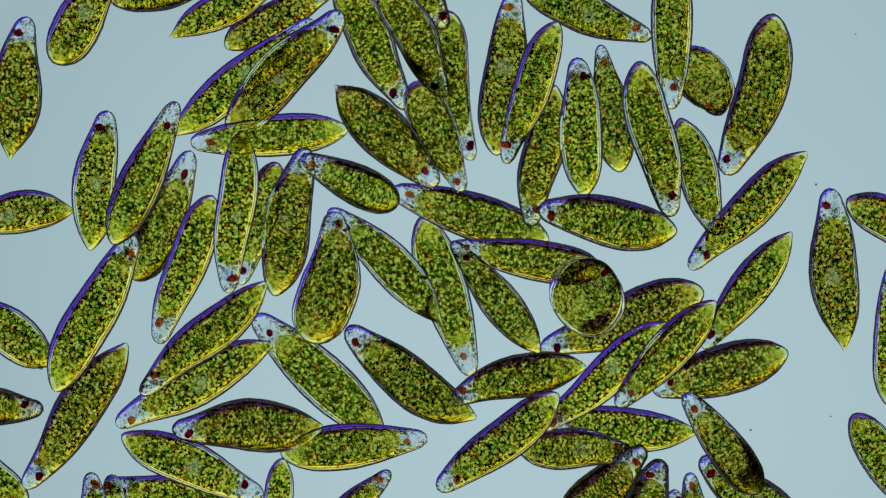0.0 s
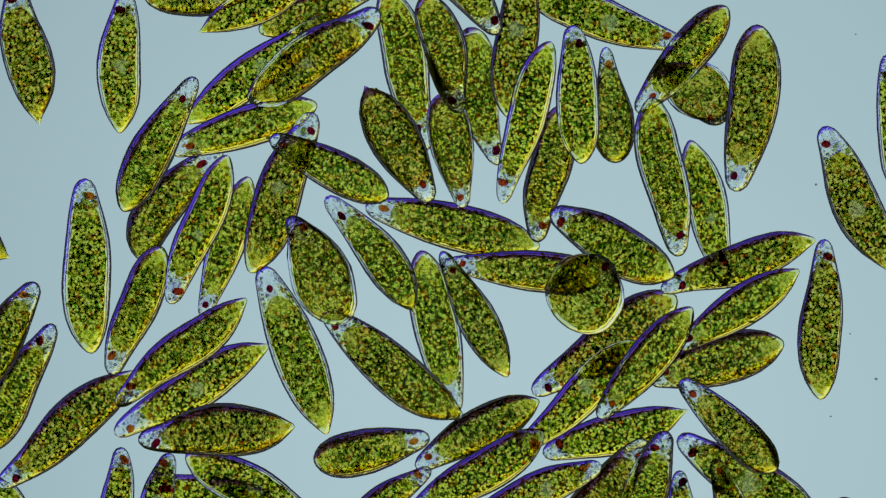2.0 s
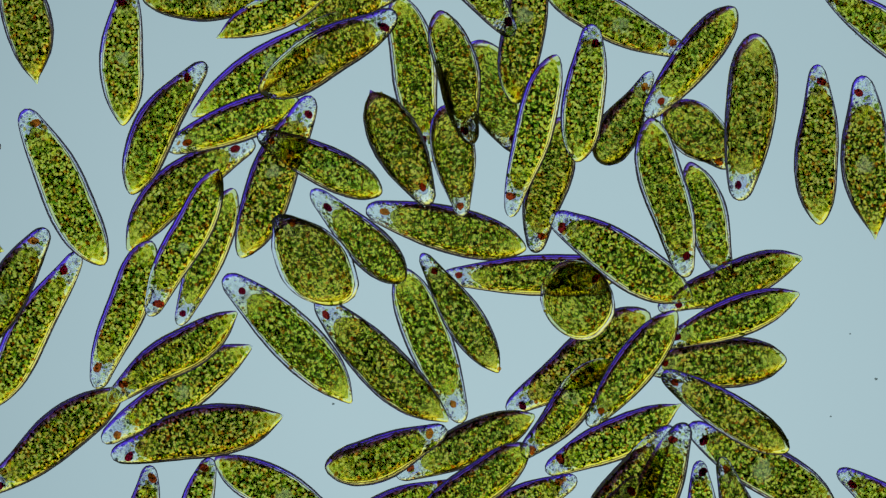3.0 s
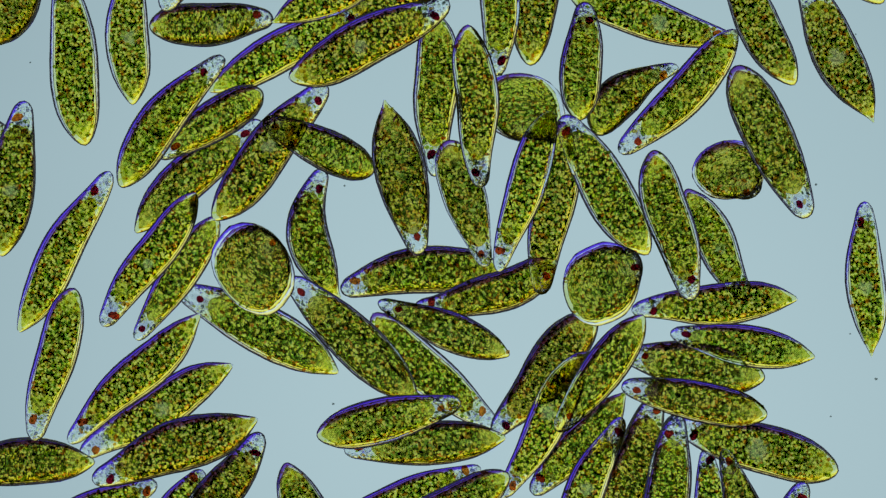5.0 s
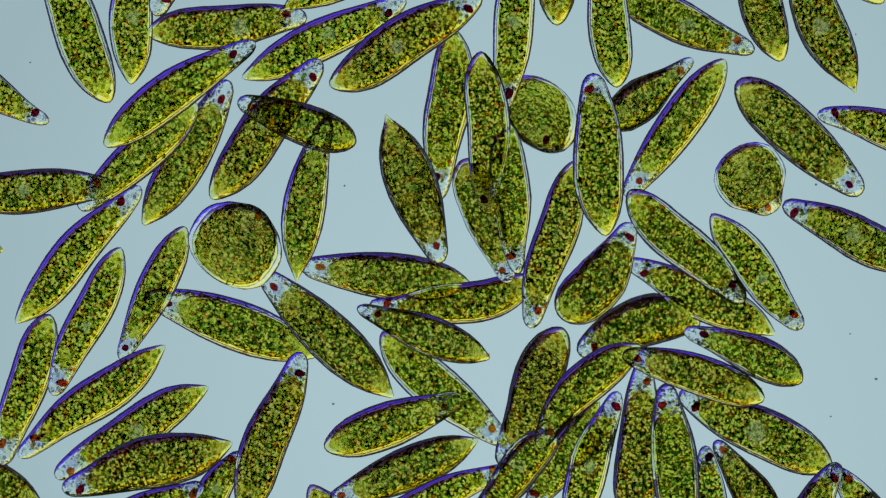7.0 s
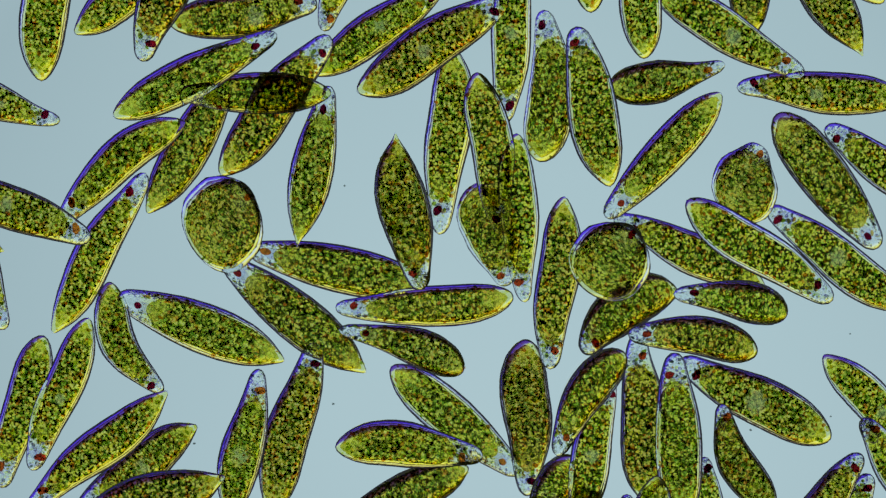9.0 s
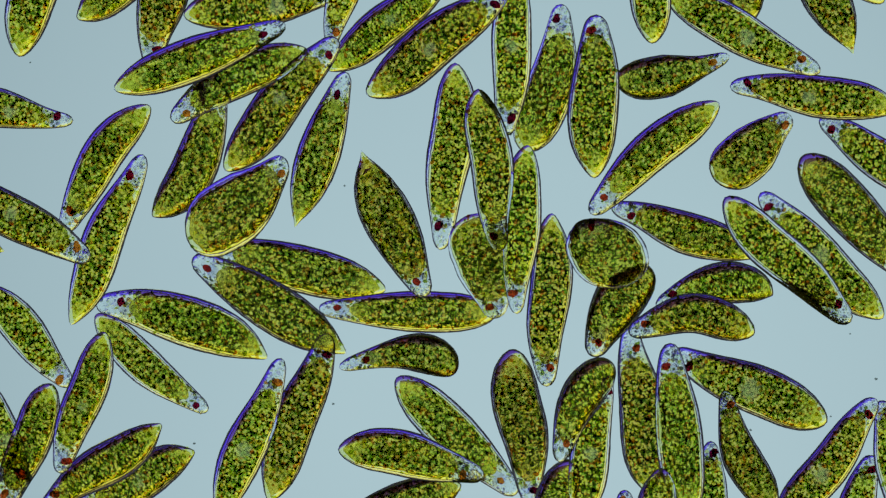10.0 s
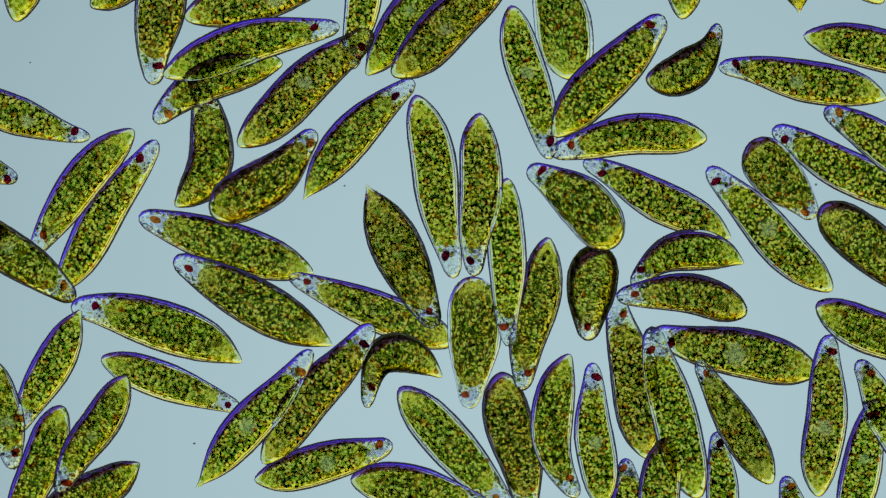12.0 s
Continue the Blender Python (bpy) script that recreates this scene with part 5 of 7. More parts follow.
    walk(a37, [(0, pose(1.210, 1.076, 1.704, 0, 0, 92.3)), (0.5, pose(1.236, 1.114, 1.704, 0, 0, 91.8)), (1.5, pose(1.246, 1.251, 1.704, 0, 0, 90.5)), (2, pose(1.179, 1.363, 1.704, 0, 0, 93.2)), (2.5, pose(1.182, 1.356, 1.704, 0, 0, 89.5)), (3, pose(1.244, 1.376, 1.704, 0, 0, 83.2)), (5, pose(1.219, 1.654, 1.704, 0, -33, 86.4)), (5.5, pose(1.267, 1.716, 1.704, 0, -31, 91.9)), (6.5, pose(1.356, 1.929, 1.704, 0, 0, 97.0)), (7, pose(1.455, 2.033, 1.704, 0, 0, 96.8)), (9, pose(1.732, 2.290, 1.704, 0, 0, 93.1)), (9.5, pose(1.793, 2.350, 1.704, 0, 0, 91.9)), (10.5, pose(1.859, 2.491, 1.704, 0, 0, 89.5)), (11.2, pose(1.986, 2.540, 1.704, 0, 0, 84.1)), (12, pose(2.149, 2.638, 1.704, 0, 0, 85.3))])
    walk(a38, [(0, pose(1.479, 1.243, 0.333, 90, 0, 99.0)), (0.5, pose(1.523, 1.308, 0.333, 90, 0, 96.6)), (1.5, pose(1.521, 1.279, 0.333, 90, -24, 97.5)), (2, pose(1.483, 1.291, 0.333, 90, -28, 95.3)), (2.5, pose(1.533, 1.313, 0.333, 90, -33, 83.5)), (3, pose(1.636, 1.192, 0.333, 90, -40, 61.0)), (5, pose(1.731, 1.313, 0.333, 37, -36, 39.6)), (5.5, pose(1.775, 1.316, 0.333, 48, -30, 41.3)), (6.5, pose(1.816, 1.378, 0.333, 66, -31, 42.7)), (7, pose(1.861, 1.406, 0.333, 90, -38, 38.3)), (9, pose(1.993, 1.541, 0.333, 105, -26, 10.9)), (9.5, pose(2.017, 1.563, 0.333, 109, -27, 11.3)), (10.5, pose(2.058, 1.641, 0.333, 122, -33, 13.5)), (11.2, pose(2.068, 1.641, 0.333, 150, -42, 29.2)), (12, pose(2.112, 1.748, 0.333, 180, -46, 38.1))])
    walk(a39, [(0, pose(1.871, 0.972, 2.357, 0, -27, -76.6)), (0.5, pose(1.931, 0.875, 2.357, 0, -28, -77.4)), (1.5, pose(1.977, 0.727, 2.357, 0, -25, -80.5)), (2.5, pose(1.946, 0.543, 2.357, 0, -25, -76.4)), (3, pose(1.987, 0.455, 2.357, 0, -23, -75.8)), (5, pose(2.026, 0.211, 2.357, 0, -30, -74.1)), (5.5, pose(2.044, 0.166, 2.357, 0, -31, -71.8)), (6.5, pose(2.122, 0.105, 2.357, 0, -33, -48.7)), (7, pose(2.145, 0.025, 2.357, 0, -26, -42.4)), (9, pose(2.790, -0.012, 2.357, 0, 0, -33.1)), (9.5, pose(2.927, -0.052, 2.357, 0, 0, -38.8)), (10, pose(3.037, -0.095, 2.357, 0, 0, -43.6)), (10.5, pose(3.156, -0.269, 2.357, 0, 0, -39.2)), (11.2, pose(3.365, -0.588, 2.357, 0, 0, -30.6)), (11.5, pose(3.549, -0.670, 2.357, 0, 0, -19.1)), (12, pose(3.928, -0.771, 2.357, 0, -27, -23.0))])
    walk(a40, [(0, pose(2.262, 0.645, 0.309, 0, -34, -73.2)), (0.5, pose(2.309, 0.536, 0.309, 0, -27, -75.7)), (1.5, pose(2.351, 0.402, 0.309, 0, 0, -78.0)), (2.5, pose(2.332, 0.300, 0.309, 0, -29, -74.1)), (3, pose(2.346, 0.250, 0.309, 0, -33, -73.4)), (5, pose(2.415, 0.045, 0.309, 0, -32, -62.7)), (5.5, pose(2.498, -0.050, 0.309, 0, 0, -58.8)), (6.5, pose(2.674, -0.164, 0.309, 0, 0, -51.6)), (7, pose(2.772, -0.197, 0.309, 0, 0, -52.8)), (9, pose(3.826, -1.389, 0.309, 0, 0, -45.3)), (9.5, pose(4.189, -1.481, 0.309, 0, 0, -46.6)), (10.5, pose(4.700, -1.968, 0.309, 0, 0, -51.7)), (12, pose(4.700, -1.968, 0.309, 0, 0, -51.7))])
    walk(a41, [(0, pose(2.018, 1.892, 1.452, 90, -28, -90.4)), (0.5, pose(2.057, 1.886, 1.452, 90, -35, -94.0)), (1.5, pose(2.050, 1.750, 1.452, 90, -35, -116.6)), (2.5, pose(2.174, 1.633, 1.452, 90, -37, -137.2)), (3, pose(2.181, 1.643, 1.452, 90, -34, -129.1)), (5, pose(2.072, 1.393, 1.452, 55, 0, -133.7)), (5.5, pose(2.039, 1.214, 1.452, 65, 0, -132.0)), (6.5, pose(2.039, 1.127, 1.452, 82, -24, -126.4)), (7, pose(2.050, 1.067, 1.452, 90, 0, -125.8)), (9, pose(1.944, 0.827, 1.452, 90, 0, -132.8)), (9.5, pose(1.899, 0.818, 1.452, 107, 0, -131.7)), (10.5, pose(1.850, 0.787, 1.452, 149, 0, -148.6)), (11.2, pose(1.804, 0.841, 1.452, 180, 0, -163.6)), (11.5, pose(1.750, 0.843, 1.452, 168.375, 0, -172.5)), (12, pose(1.638, 0.910, 1.452, 149, -22, -174.4))])
    walk(a42, [(0, pose(2.320, 1.452, 0.815, 32, -57, -69.1)), (0.5, pose(2.318, 1.490, 0.815, 52, -61, -72.6)), (1.5, pose(2.313, 1.477, 0.815, 57, -58, -72.3)), (2.5, pose(2.263, 1.140, 0.815, 36, -47, -45.0)), (3, pose(2.288, 0.988, 0.815, 25, -41, -48.1)), (5, pose(2.566, 0.659, 0.815, 65, -59, -45.7)), (5.5, pose(2.625, 0.603, 0.815, 90, -56, -45.0)), (6.5, pose(2.724, 0.566, 0.815, 90, -53, -49.9)), (7, pose(2.749, 0.584, 0.815, 90, -50, -57.1)), (7.6, pose(2.737, 0.584, 0.815, 90, -58, -4.0)), (8.3, pose(2.712, 0.603, 0.815, 76, -61, 54.2)), (9, pose(2.688, 0.616, 0.815, 65, -48, 70.2)), (9.5, pose(2.775, 0.803, 0.815, 50, -36, 73.0)), (10, pose(2.739, 0.886, 0.815, 25, 0, 42.0)), (10.5, pose(2.754, 0.845, 0.815, 0, 0, 1.9)), (11.2, pose(2.869, 0.784, 0.815, 12, 0, -23.5)), (11.5, pose(2.949, 0.711, 0.815, 13.875, 0, -46.0)), (12, pose(2.992, 0.608, 0.815, 17, 0, -48.3))])
    walk(a43, [(0, pose(2.697, 1.367, 1.568, 0, 0, -107.4)), (0.5, pose(2.692, 1.351, 1.568, 19, 0, -106.9)), (1.5, pose(2.707, 1.276, 1.568, 34, 0, -101.5)), (2, pose(2.672, 1.245, 1.568, 54, 0, -98.1)), (2.5, pose(2.679, 1.219, 1.568, 71, 0, -95.4)), (3, pose(2.684, 1.165, 1.568, 75, 0, -95.8)), (5, pose(2.896, 0.946, 1.568, 90, 0, -64.3)), (5.5, pose(2.963, 0.962, 1.568, 90, 0, -56.3)), (6.5, pose(3.111, 1.003, 1.568, 90, 0, -43.4)), (7, pose(3.145, 0.987, 1.568, 90, 0, -42.2)), (9, pose(3.391, 0.601, 1.568, 90, 0, -52.6)), (9.5, pose(3.558, 0.442, 1.568, 90, 0, -49.4)), (10.5, pose(3.707, 0.167, 1.568, 90, -28, -45.0)), (11.2, pose(3.783, 0.109, 1.568, 90, -32, -39.9)), (12, pose(3.842, -0.041, 1.568, 90, -30, -39.0))])
    walk(a44, [(0, pose(1.266, 2.093, 0.771, 0, -38, -22.5)), (0.5, pose(1.302, 2.086, 0.771, 0, -34, -20.6)), (1.5, pose(1.372, 2.049, 0.771, 0, -25, -19.2)), (2.5, pose(1.487, 2.020, 0.771, 0, 0, -21.3)), (3, pose(1.535, 2.011, 0.771, 0, -24, -25.4)), (5, pose(1.862, 2.031, 0.771, 0, 0, -16.9)), (5.5, pose(1.931, 2.016, 0.771, 0, 0, -17.9)), (6.5, pose(2.056, 1.991, 0.771, 0, 0, -22.7)), (7, pose(2.119, 2.006, 0.771, 0, -29, -23.2)), (9, pose(2.521, 1.923, 0.771, 0, 0, -30.6)), (9.5, pose(2.595, 1.913, 0.771, 0, 0, -29.8)), (10.5, pose(2.780, 1.906, 0.771, 0, 0, -26.1)), (11.2, pose(3.167, 1.852, 0.771, 0, 0, -19.4)), (11.5, pose(3.311, 1.797, 0.771, 0, 0, -12.1)), (12, pose(3.943, 1.747, 0.771, 0, 0, -11.2))])
    walk(a45, [(0, pose(-0.240, 2.328, 1.478, 0, -50, -52.9)), (0.5, pose(-0.053, 2.352, 1.478, 0, -47, -53.5)), (1.5, pose(0.118, 2.293, 1.478, 0, -44, -52.3)), (2.5, pose(0.250, 2.340, 1.478, 0, -44, -51.9)), (3, pose(0.290, 2.323, 1.478, 0, -40, -51.5)), (5, pose(0.508, 2.163, 1.478, 0, -25, -91.8)), (5.5, pose(0.533, 2.114, 1.478, 0, -25, -91.8)), (6.5, pose(0.592, 2.050, 1.478, 0, 0, -94.2)), (7, pose(0.623, 1.912, 1.478, 0, 0, -96.9)), (9, pose(0.604, 1.812, 1.478, 0, 0, -94.0)), (9.5, pose(0.628, 1.776, 1.478, 0, 0, -93.9)), (10.5, pose(0.592, 1.607, 1.478, 0, 0, -88.1)), (11.2, pose(0.708, 1.521, 1.478, 0, 0, -73.4)), (12, pose(0.778, 1.472, 1.478, 0, 0, -74.5))])
    walk(a46, [(0, pose(1.457, 0.254, 1.883, 0, -32, 169.7)), (0.5, pose(1.460, 0.217, 1.883, 0, -36, 168.5)), (1.5, pose(1.465, 0.164, 1.883, 0, -40, 163.5)), (2, pose(1.499, 0.045, 1.883, 0, -33, 151.1)), (2.5, pose(1.555, -0.020, 1.883, 0, -25, 151.1)), (3, pose(1.573, -0.070, 1.883, 0, 0, 148.6)), (4, pose(1.516, 0.266, 1.883, 0, 0, 136.2)), (5, pose(1.431, 0.563, 1.883, 0, 0, 121.0)), (5.5, pose(1.431, 0.598, 1.883, 0, 0, 120.0)), (6.5, pose(1.400, 0.702, 1.883, 0, -23, 101.7)), (7, pose(1.380, 0.833, 1.883, 0, 0, 93.7)), (9, pose(1.325, 1.256, 1.883, 0, 0, 101.2)), (9.5, pose(1.338, 1.304, 1.883, 0, 0, 97.0)), (10.5, pose(1.358, 1.400, 1.883, 0, 0, 78.5)), (11.2, pose(1.420, 1.492, 1.883, 0, 0, 64.4)), (12, pose(1.462, 1.521, 1.883, 0, 0, 46.4))])
    walk(a47, [(0, pose(2.699, 0.339, 0.923, 0, 0, -135.0)), (0.5, pose(2.697, 0.154, 0.923, 0, -23, -150.9)), (1.5, pose(2.637, -0.030, 0.923, 0, 0, -158.7)), (2.5, pose(2.580, -0.247, 0.923, 0, -24, -163.8)), (3, pose(2.540, -0.305, 0.923, 0, -23, -160.2)), (5, pose(2.398, -0.494, 0.923, 0, 0, -175.9)), (5.5, pose(2.337, -0.549, 0.923, 0, 0, -175.5)), (6.5, pose(2.300, -0.494, 0.923, 0, 0, -194.9)), (7, pose(2.270, -0.434, 0.923, 0, 0, -205.7)), (9, pose(2.175, -0.030, 0.923, 0, 0, -204.5)), (9.5, pose(2.161, 0.035, 0.923, 0, 0, -200.1)), (10, pose(2.131, 0.147, 0.923, 0, -23, -199.0)), (10.5, pose(2.043, 0.242, 0.923, 0, -29, -203.9)), (11.2, pose(1.906, 0.320, 0.923, 0, 0, -202.0)), (12, pose(1.889, 0.434, 0.923, 0, 0, -207.4))])
    walk(a48, [(0, pose(2.685, -0.359, 1.330, 90, 0, -127.5)), (0.5, pose(2.667, -0.412, 1.330, 90, 0, -130.1)), (1.5, pose(2.611, -0.464, 1.330, 90, 0, -139.3)), (2.5, pose(2.580, -0.590, 1.330, 90, 0, -155.2)), (3, pose(2.543, -0.613, 1.330, 90, 0, -159.8)), (5, pose(2.648, -0.847, 1.330, 90, 0, -189.5)), (5.5, pose(2.778, -0.950, 1.330, 104, 0, -197.5)), (6.5, pose(2.690, -0.947, 1.330, 104, 0, -205.2)), (7, pose(2.643, -0.947, 1.330, 104, -29, -203.9)), (9, pose(2.519, -0.493, 1.330, 107, -40, -191.4)), (9.5, pose(2.474, -0.509, 1.330, 118, -39, -181.7)), (10.5, pose(2.308, -0.373, 1.330, 152, -36, -171.3)), (11.2, pose(2.235, -0.294, 1.330, 160, -35, -169.2)), (12, pose(2.164, -0.227, 1.330, 180, -39, -169.5))])
    walk(a49, [(0, pose(0.716, -0.082, 0.776, 90, -31, 170.4)), (0.5, pose(0.716, -0.095, 0.776, 90, -32, 171.4)), (1.5, pose(0.679, -0.145, 0.776, 90, -30, 172.4)), (2.5, pose(0.728, -0.219, 0.776, 90, -27, 182.0)), (3, pose(0.767, -0.232, 0.776, 90, 0, 181.0)), (5, pose(0.362, -0.290, 0.776, 0, -36, 197.8)), (5.5, pose(0.305, -0.307, 0.776, 0, -40, 195.5)), (6.5, pose(0.187, -0.359, 0.776, 0, -35, 191.2)), (7, pose(0.072, -0.369, 0.776, 0, -22, 187.9)), (9, pose(-0.164, -0.464, 0.776, 68, 0, 183.2)), (9.5, pose(-0.227, -0.489, 0.776, 76, 0, 183.2)), (10.5, pose(-0.389, -0.573, 0.776, 90, 0, 170.4)), (11.2, pose(-0.482, -0.573, 0.776, 90, 0, 162.7)), (12, pose(-0.624, -0.534, 0.776, 90, 0, 158.1))])
    walk(a50, [(0, pose(1.250, -0.417, 2.376, 77, -59, 57.5)), (0.5, pose(1.276, -0.343, 2.376, 77, -52, 56.3)), (1.5, pose(1.276, -0.355, 2.376, 77, -50, 57.4)), (2.5, pose(1.188, -0.431, 2.376, 90, -60, 54.5)), (3, pose(1.163, -0.448, 2.376, 77, -61, 53.7)), (5, pose(1.395, -0.270, 2.376, 71, -50, 27.9)), (5.5, pose(1.440, -0.258, 2.376, 43, -27, 33.8)), (6.5, pose(1.337, -0.220, 2.376, 0, 0, 44.5)), (7, pose(1.330, -0.174, 2.376, 11, 0, 52.5)), (8, pose(1.443, -0.145, 2.376, 65, -51, 42.8)), (9, pose(1.473, -0.108, 2.376, 90, -54, 55.2)), (9.5, pose(1.461, -0.095, 2.376, 90, -56, 61.6)), (10, pose(1.399, -0.057, 2.376, 57, -57, 121.3)), (10.5, pose(1.349, 0.071, 2.376, 41, -36, 161.0)), (11.2, pose(1.201, 0.345, 2.376, 19, 0, 145.5)), (11.5, pose(1.155, 0.328, 2.376, 16, 0, 142.3)), (12, pose(1.123, 0.357, 2.376, 11, 0, 138.0))])
    walk(a51, [(0, pose(1.585, -0.632, 0.375, 0, 0, -158.9)), (0.5, pose(1.508, -0.664, 0.375, 0, 0, -156.3)), (1.5, pose(1.468, -0.814, 0.375, 0, 0, -144.6)), (2.5, pose(1.339, -0.901, 0.375, 0, 0, -144.6)), (3, pose(1.198, -1.003, 0.375, 0, 0, -144.1)), (5, pose(0.894, -1.113, 0.375, 0, -27, -128.7)), (5.5, pose(0.855, -1.138, 0.375, 0, -25, -122.9)), (6.5, pose(0.812, -1.276, 0.375, 0, -33, -116.1)), (7, pose(0.785, -1.307, 0.375, 0, -31, -112.7)), (9, pose(0.744, -1.491, 0.375, 0, -27, -87.9)), (9.5, pose(0.731, -1.541, 0.375, 0, -27, -82.6)), (10.5, pose(0.661, -1.613, 0.375, 0, -26, -81.0)), (11.2, pose(0.619, -1.686, 0.375, 0, -28, -79.8)), (12, pose(0.645, -1.743, 0.375, 0, -31, -77.2))])
    walk(a52, [(0, pose(1.968, -0.921, 2.042, 90, 0, -133.4)), (0.5, pose(1.930, -0.945, 2.042, 90, 0, -132.8)), (1.5, pose(1.833, -0.987, 2.042, 90, 0, -132.1)), (2.5, pose(1.731, -1.019, 2.042, 90, 0, -128.4)), (3, pose(1.669, -1.051, 2.042, 90, 0, -127.6)), (5, pose(1.389, -1.093, 2.042, 90, 0, -126.8)), (5.5, pose(1.332, -1.148, 2.042, 96, 0, -122.7)), (6.5, pose(1.267, -1.243, 2.042, 109, -28, -131.0)), (7, pose(1.300, -1.308, 2.042, 124, 0, -136.2)), (9, pose(1.298, -1.384, 2.042, 116, -34, -124.4)), (9.5, pose(1.280, -1.435, 2.042, 119, -40, -122.6)), (10.5, pose(1.219, -1.470, 2.042, 124, -44, -109.4)), (11.2, pose(1.172, -1.472, 2.042, 180, -38, -98.3)), (12, pose(1.155, -1.556, 2.042, 153, 0, -88.0))])
    walk(a53, [(0, pose(1.427, -1.129, 1.400, 0, 0, -139.9)), (0.5, pose(1.381, -1.179, 1.400, 0, 0, -138.7)), (1.5, pose(1.295, -1.228, 1.400, 0, 0, -138.9)), (2.5, pose(1.115, -1.390, 1.400, 0, -32, -134.2)), (3, pose(1.089, -1.415, 1.400, 0, -40, -132.4)), (5, pose(0.898, -1.552, 1.400, 0, 0, -119.3)), (5.5, pose(0.793, -1.635, 1.400, 0, 0, -117.1)), (6.5, pose(0.667, -1.885, 1.400, 0, -44, -131.8)), (7, pose(0.623, -2.001, 1.400, 0, -46, -131.7)), (9, pose(0.923, -2.259, 1.400, 0, -52, -114.4)), (10.5, pose(0.958, -2.384, 1.400, 0, -50, -111.6)), (12, pose(0.953, -2.737, 1.400, 0, -51, -111.3))])
    walk(a54, [(0, pose(2.451, -1.076, 0.788, 90, 0, -164.4)), (0.5, pose(2.441, -1.062, 0.788, 90, 0, -161.1)), (1.5, pose(2.400, -1.008, 0.788, 90, 0, -162.2)), (2.5, pose(2.424, -0.980, 0.788, 90, 0, -170.3)), (3, pose(2.416, -1.005, 0.788, 90, 0, -177.4)), (5, pose(2.231, -1.037, 0.788, 90, 0, -189.5)), (5.5, pose(2.201, -1.000, 0.788, 90, 0, -191.0)), (6.5, pose(1.874, -0.761, 0.788, 90, -24, -194.6)), (7, pose(1.734, -0.799, 0.788, 157, -27, -164.8)), (9, pose(1.667, -0.651, 0.788, 180, -38, -145.4)), (9.5, pose(1.643, -0.613, 0.788, 134, -38, -137.0)), (10.5, pose(1.502, -0.573, 0.788, 123, -47, -114.8)), (11.2, pose(1.452, -0.520, 0.788, 113, -47, -109.9)), (12, pose(1.332, -0.449, 0.788, 103, -54, -97.9))])
    walk(a55, [(0, pose(2.450, -1.700, 2.320, 90, -35, 127.0)), (0.5, pose(2.460, -1.691, 2.320, 90, -33, 128.7)), (1.5, pose(2.511, -1.586, 2.320, 90, -28, 133.6)), (2.5, pose(2.501, -1.505, 2.320, 90, -25, 143.8)), (3, pose(2.489, -1.434, 2.320, 90, 0, 148.4)), (5, pose(2.216, -1.334, 2.320, 90, 0, 168.4)), (5.5, pose(2.196, -1.308, 2.320, 90, 0, 168.5)), (6.5, pose(2.196, -1.165, 2.320, 98, 0, 165.4)), (7, pose(2.206, -1.128, 2.320, 101, 0, 162.2)), (9, pose(2.191, -0.836, 2.320, 117, -30, 171.5)), (9.5, pose(2.199, -0.786, 2.320, 140, -34, 176.4)), (10.5, pose(2.171, -0.685, 2.320, 180, -33, 180.8)), (11.2, pose(2.148, -0.569, 2.320, 140, -34, 179.7)), (12, pose(2.095, -0.494, 2.320, 128, -29, 172.3))])
    walk(a56, [(0, pose(3.477, -0.190, 0.762, 0, 0, 95.0)), (0.5, pose(3.516, -0.017, 0.762, 0, 0, 85.5)), (1, pose(3.581, 0.112, 0.762, 0, 0, 85.8)), (1.5, pose(3.600, 0.256, 0.762, 0, 0, 90.4)), (2, pose(3.666, 0.419, 0.762, 0, 0, 115.1)), (2.5, pose(3.680, 0.691, 0.762, 0, -28, 130.6)), (3, pose(3.757, 0.805, 0.762, 0, 0, 94.4)), (5, pose(3.484, 1.765, 0.762, 0, 0, 115.9)), (5.5, pose(3.447, 1.820, 0.762, 0, 0, 110.6)), (6.5, pose(3.354, 1.966, 0.762, 0, 0, 113.8)), (7, pose(3.349, 2.033, 0.762, 0, 0, 114.0)), (9, pose(3.358, 2.336, 0.762, 0, 0, 118.6)), (9.5, pose(3.331, 2.336, 0.762, 0, 0, 116.6)), (10.5, pose(3.374, 2.468, 0.762, 0, -24, 107.5)), (11.2, pose(3.279, 2.540, 0.762, 0, -31, 104.3)), (12, pose(3.084, 2.688, 0.762, 0, -33, 95.6))])
    walk(a57, [(0, pose(3.875, -2.891, 0.352, 0, -36, 149.0)), (0.5, pose(3.727, -2.351, 0.352, 0, -33, 156.4)), (1, pose(3.564, -2.075, 0.352, 0, 0, 137.8)), (1.5, pose(3.413, -1.598, 0.352, 0, 0, 119.1)), (2, pose(3.356, -0.622, 0.352, 0, 0, 87.6)), (2.5, pose(3.376, 0.092, 0.352, 0, 0, 104.8)), (3, pose(3.320, 0.922, 0.352, 0, 0, 89.6)), (4, pose(3.039, 1.466, 0.352, 0, 0, 103.3)), (5, pose(2.762, 2.071, 0.352, 0, 0, 118.1)), (5.5, pose(2.773, 2.098, 0.352, 0, 0, 114.1)), (6.5, pose(2.827, 2.232, 0.352, 0, -24, 107.9)), (7, pose(2.802, 2.279, 0.352, 0, -25, 105.7)), (9, pose(2.752, 2.493, 0.352, 0, -31, 85.3)), (9.5, pose(2.744, 2.517, 0.352, 0, -35, 89.3)), (10.5, pose(2.659, 2.696, 0.352, 0, -32, 86.0)), (12, pose(2.627, 3.101, 0.352, 0, -33, 85.2))])
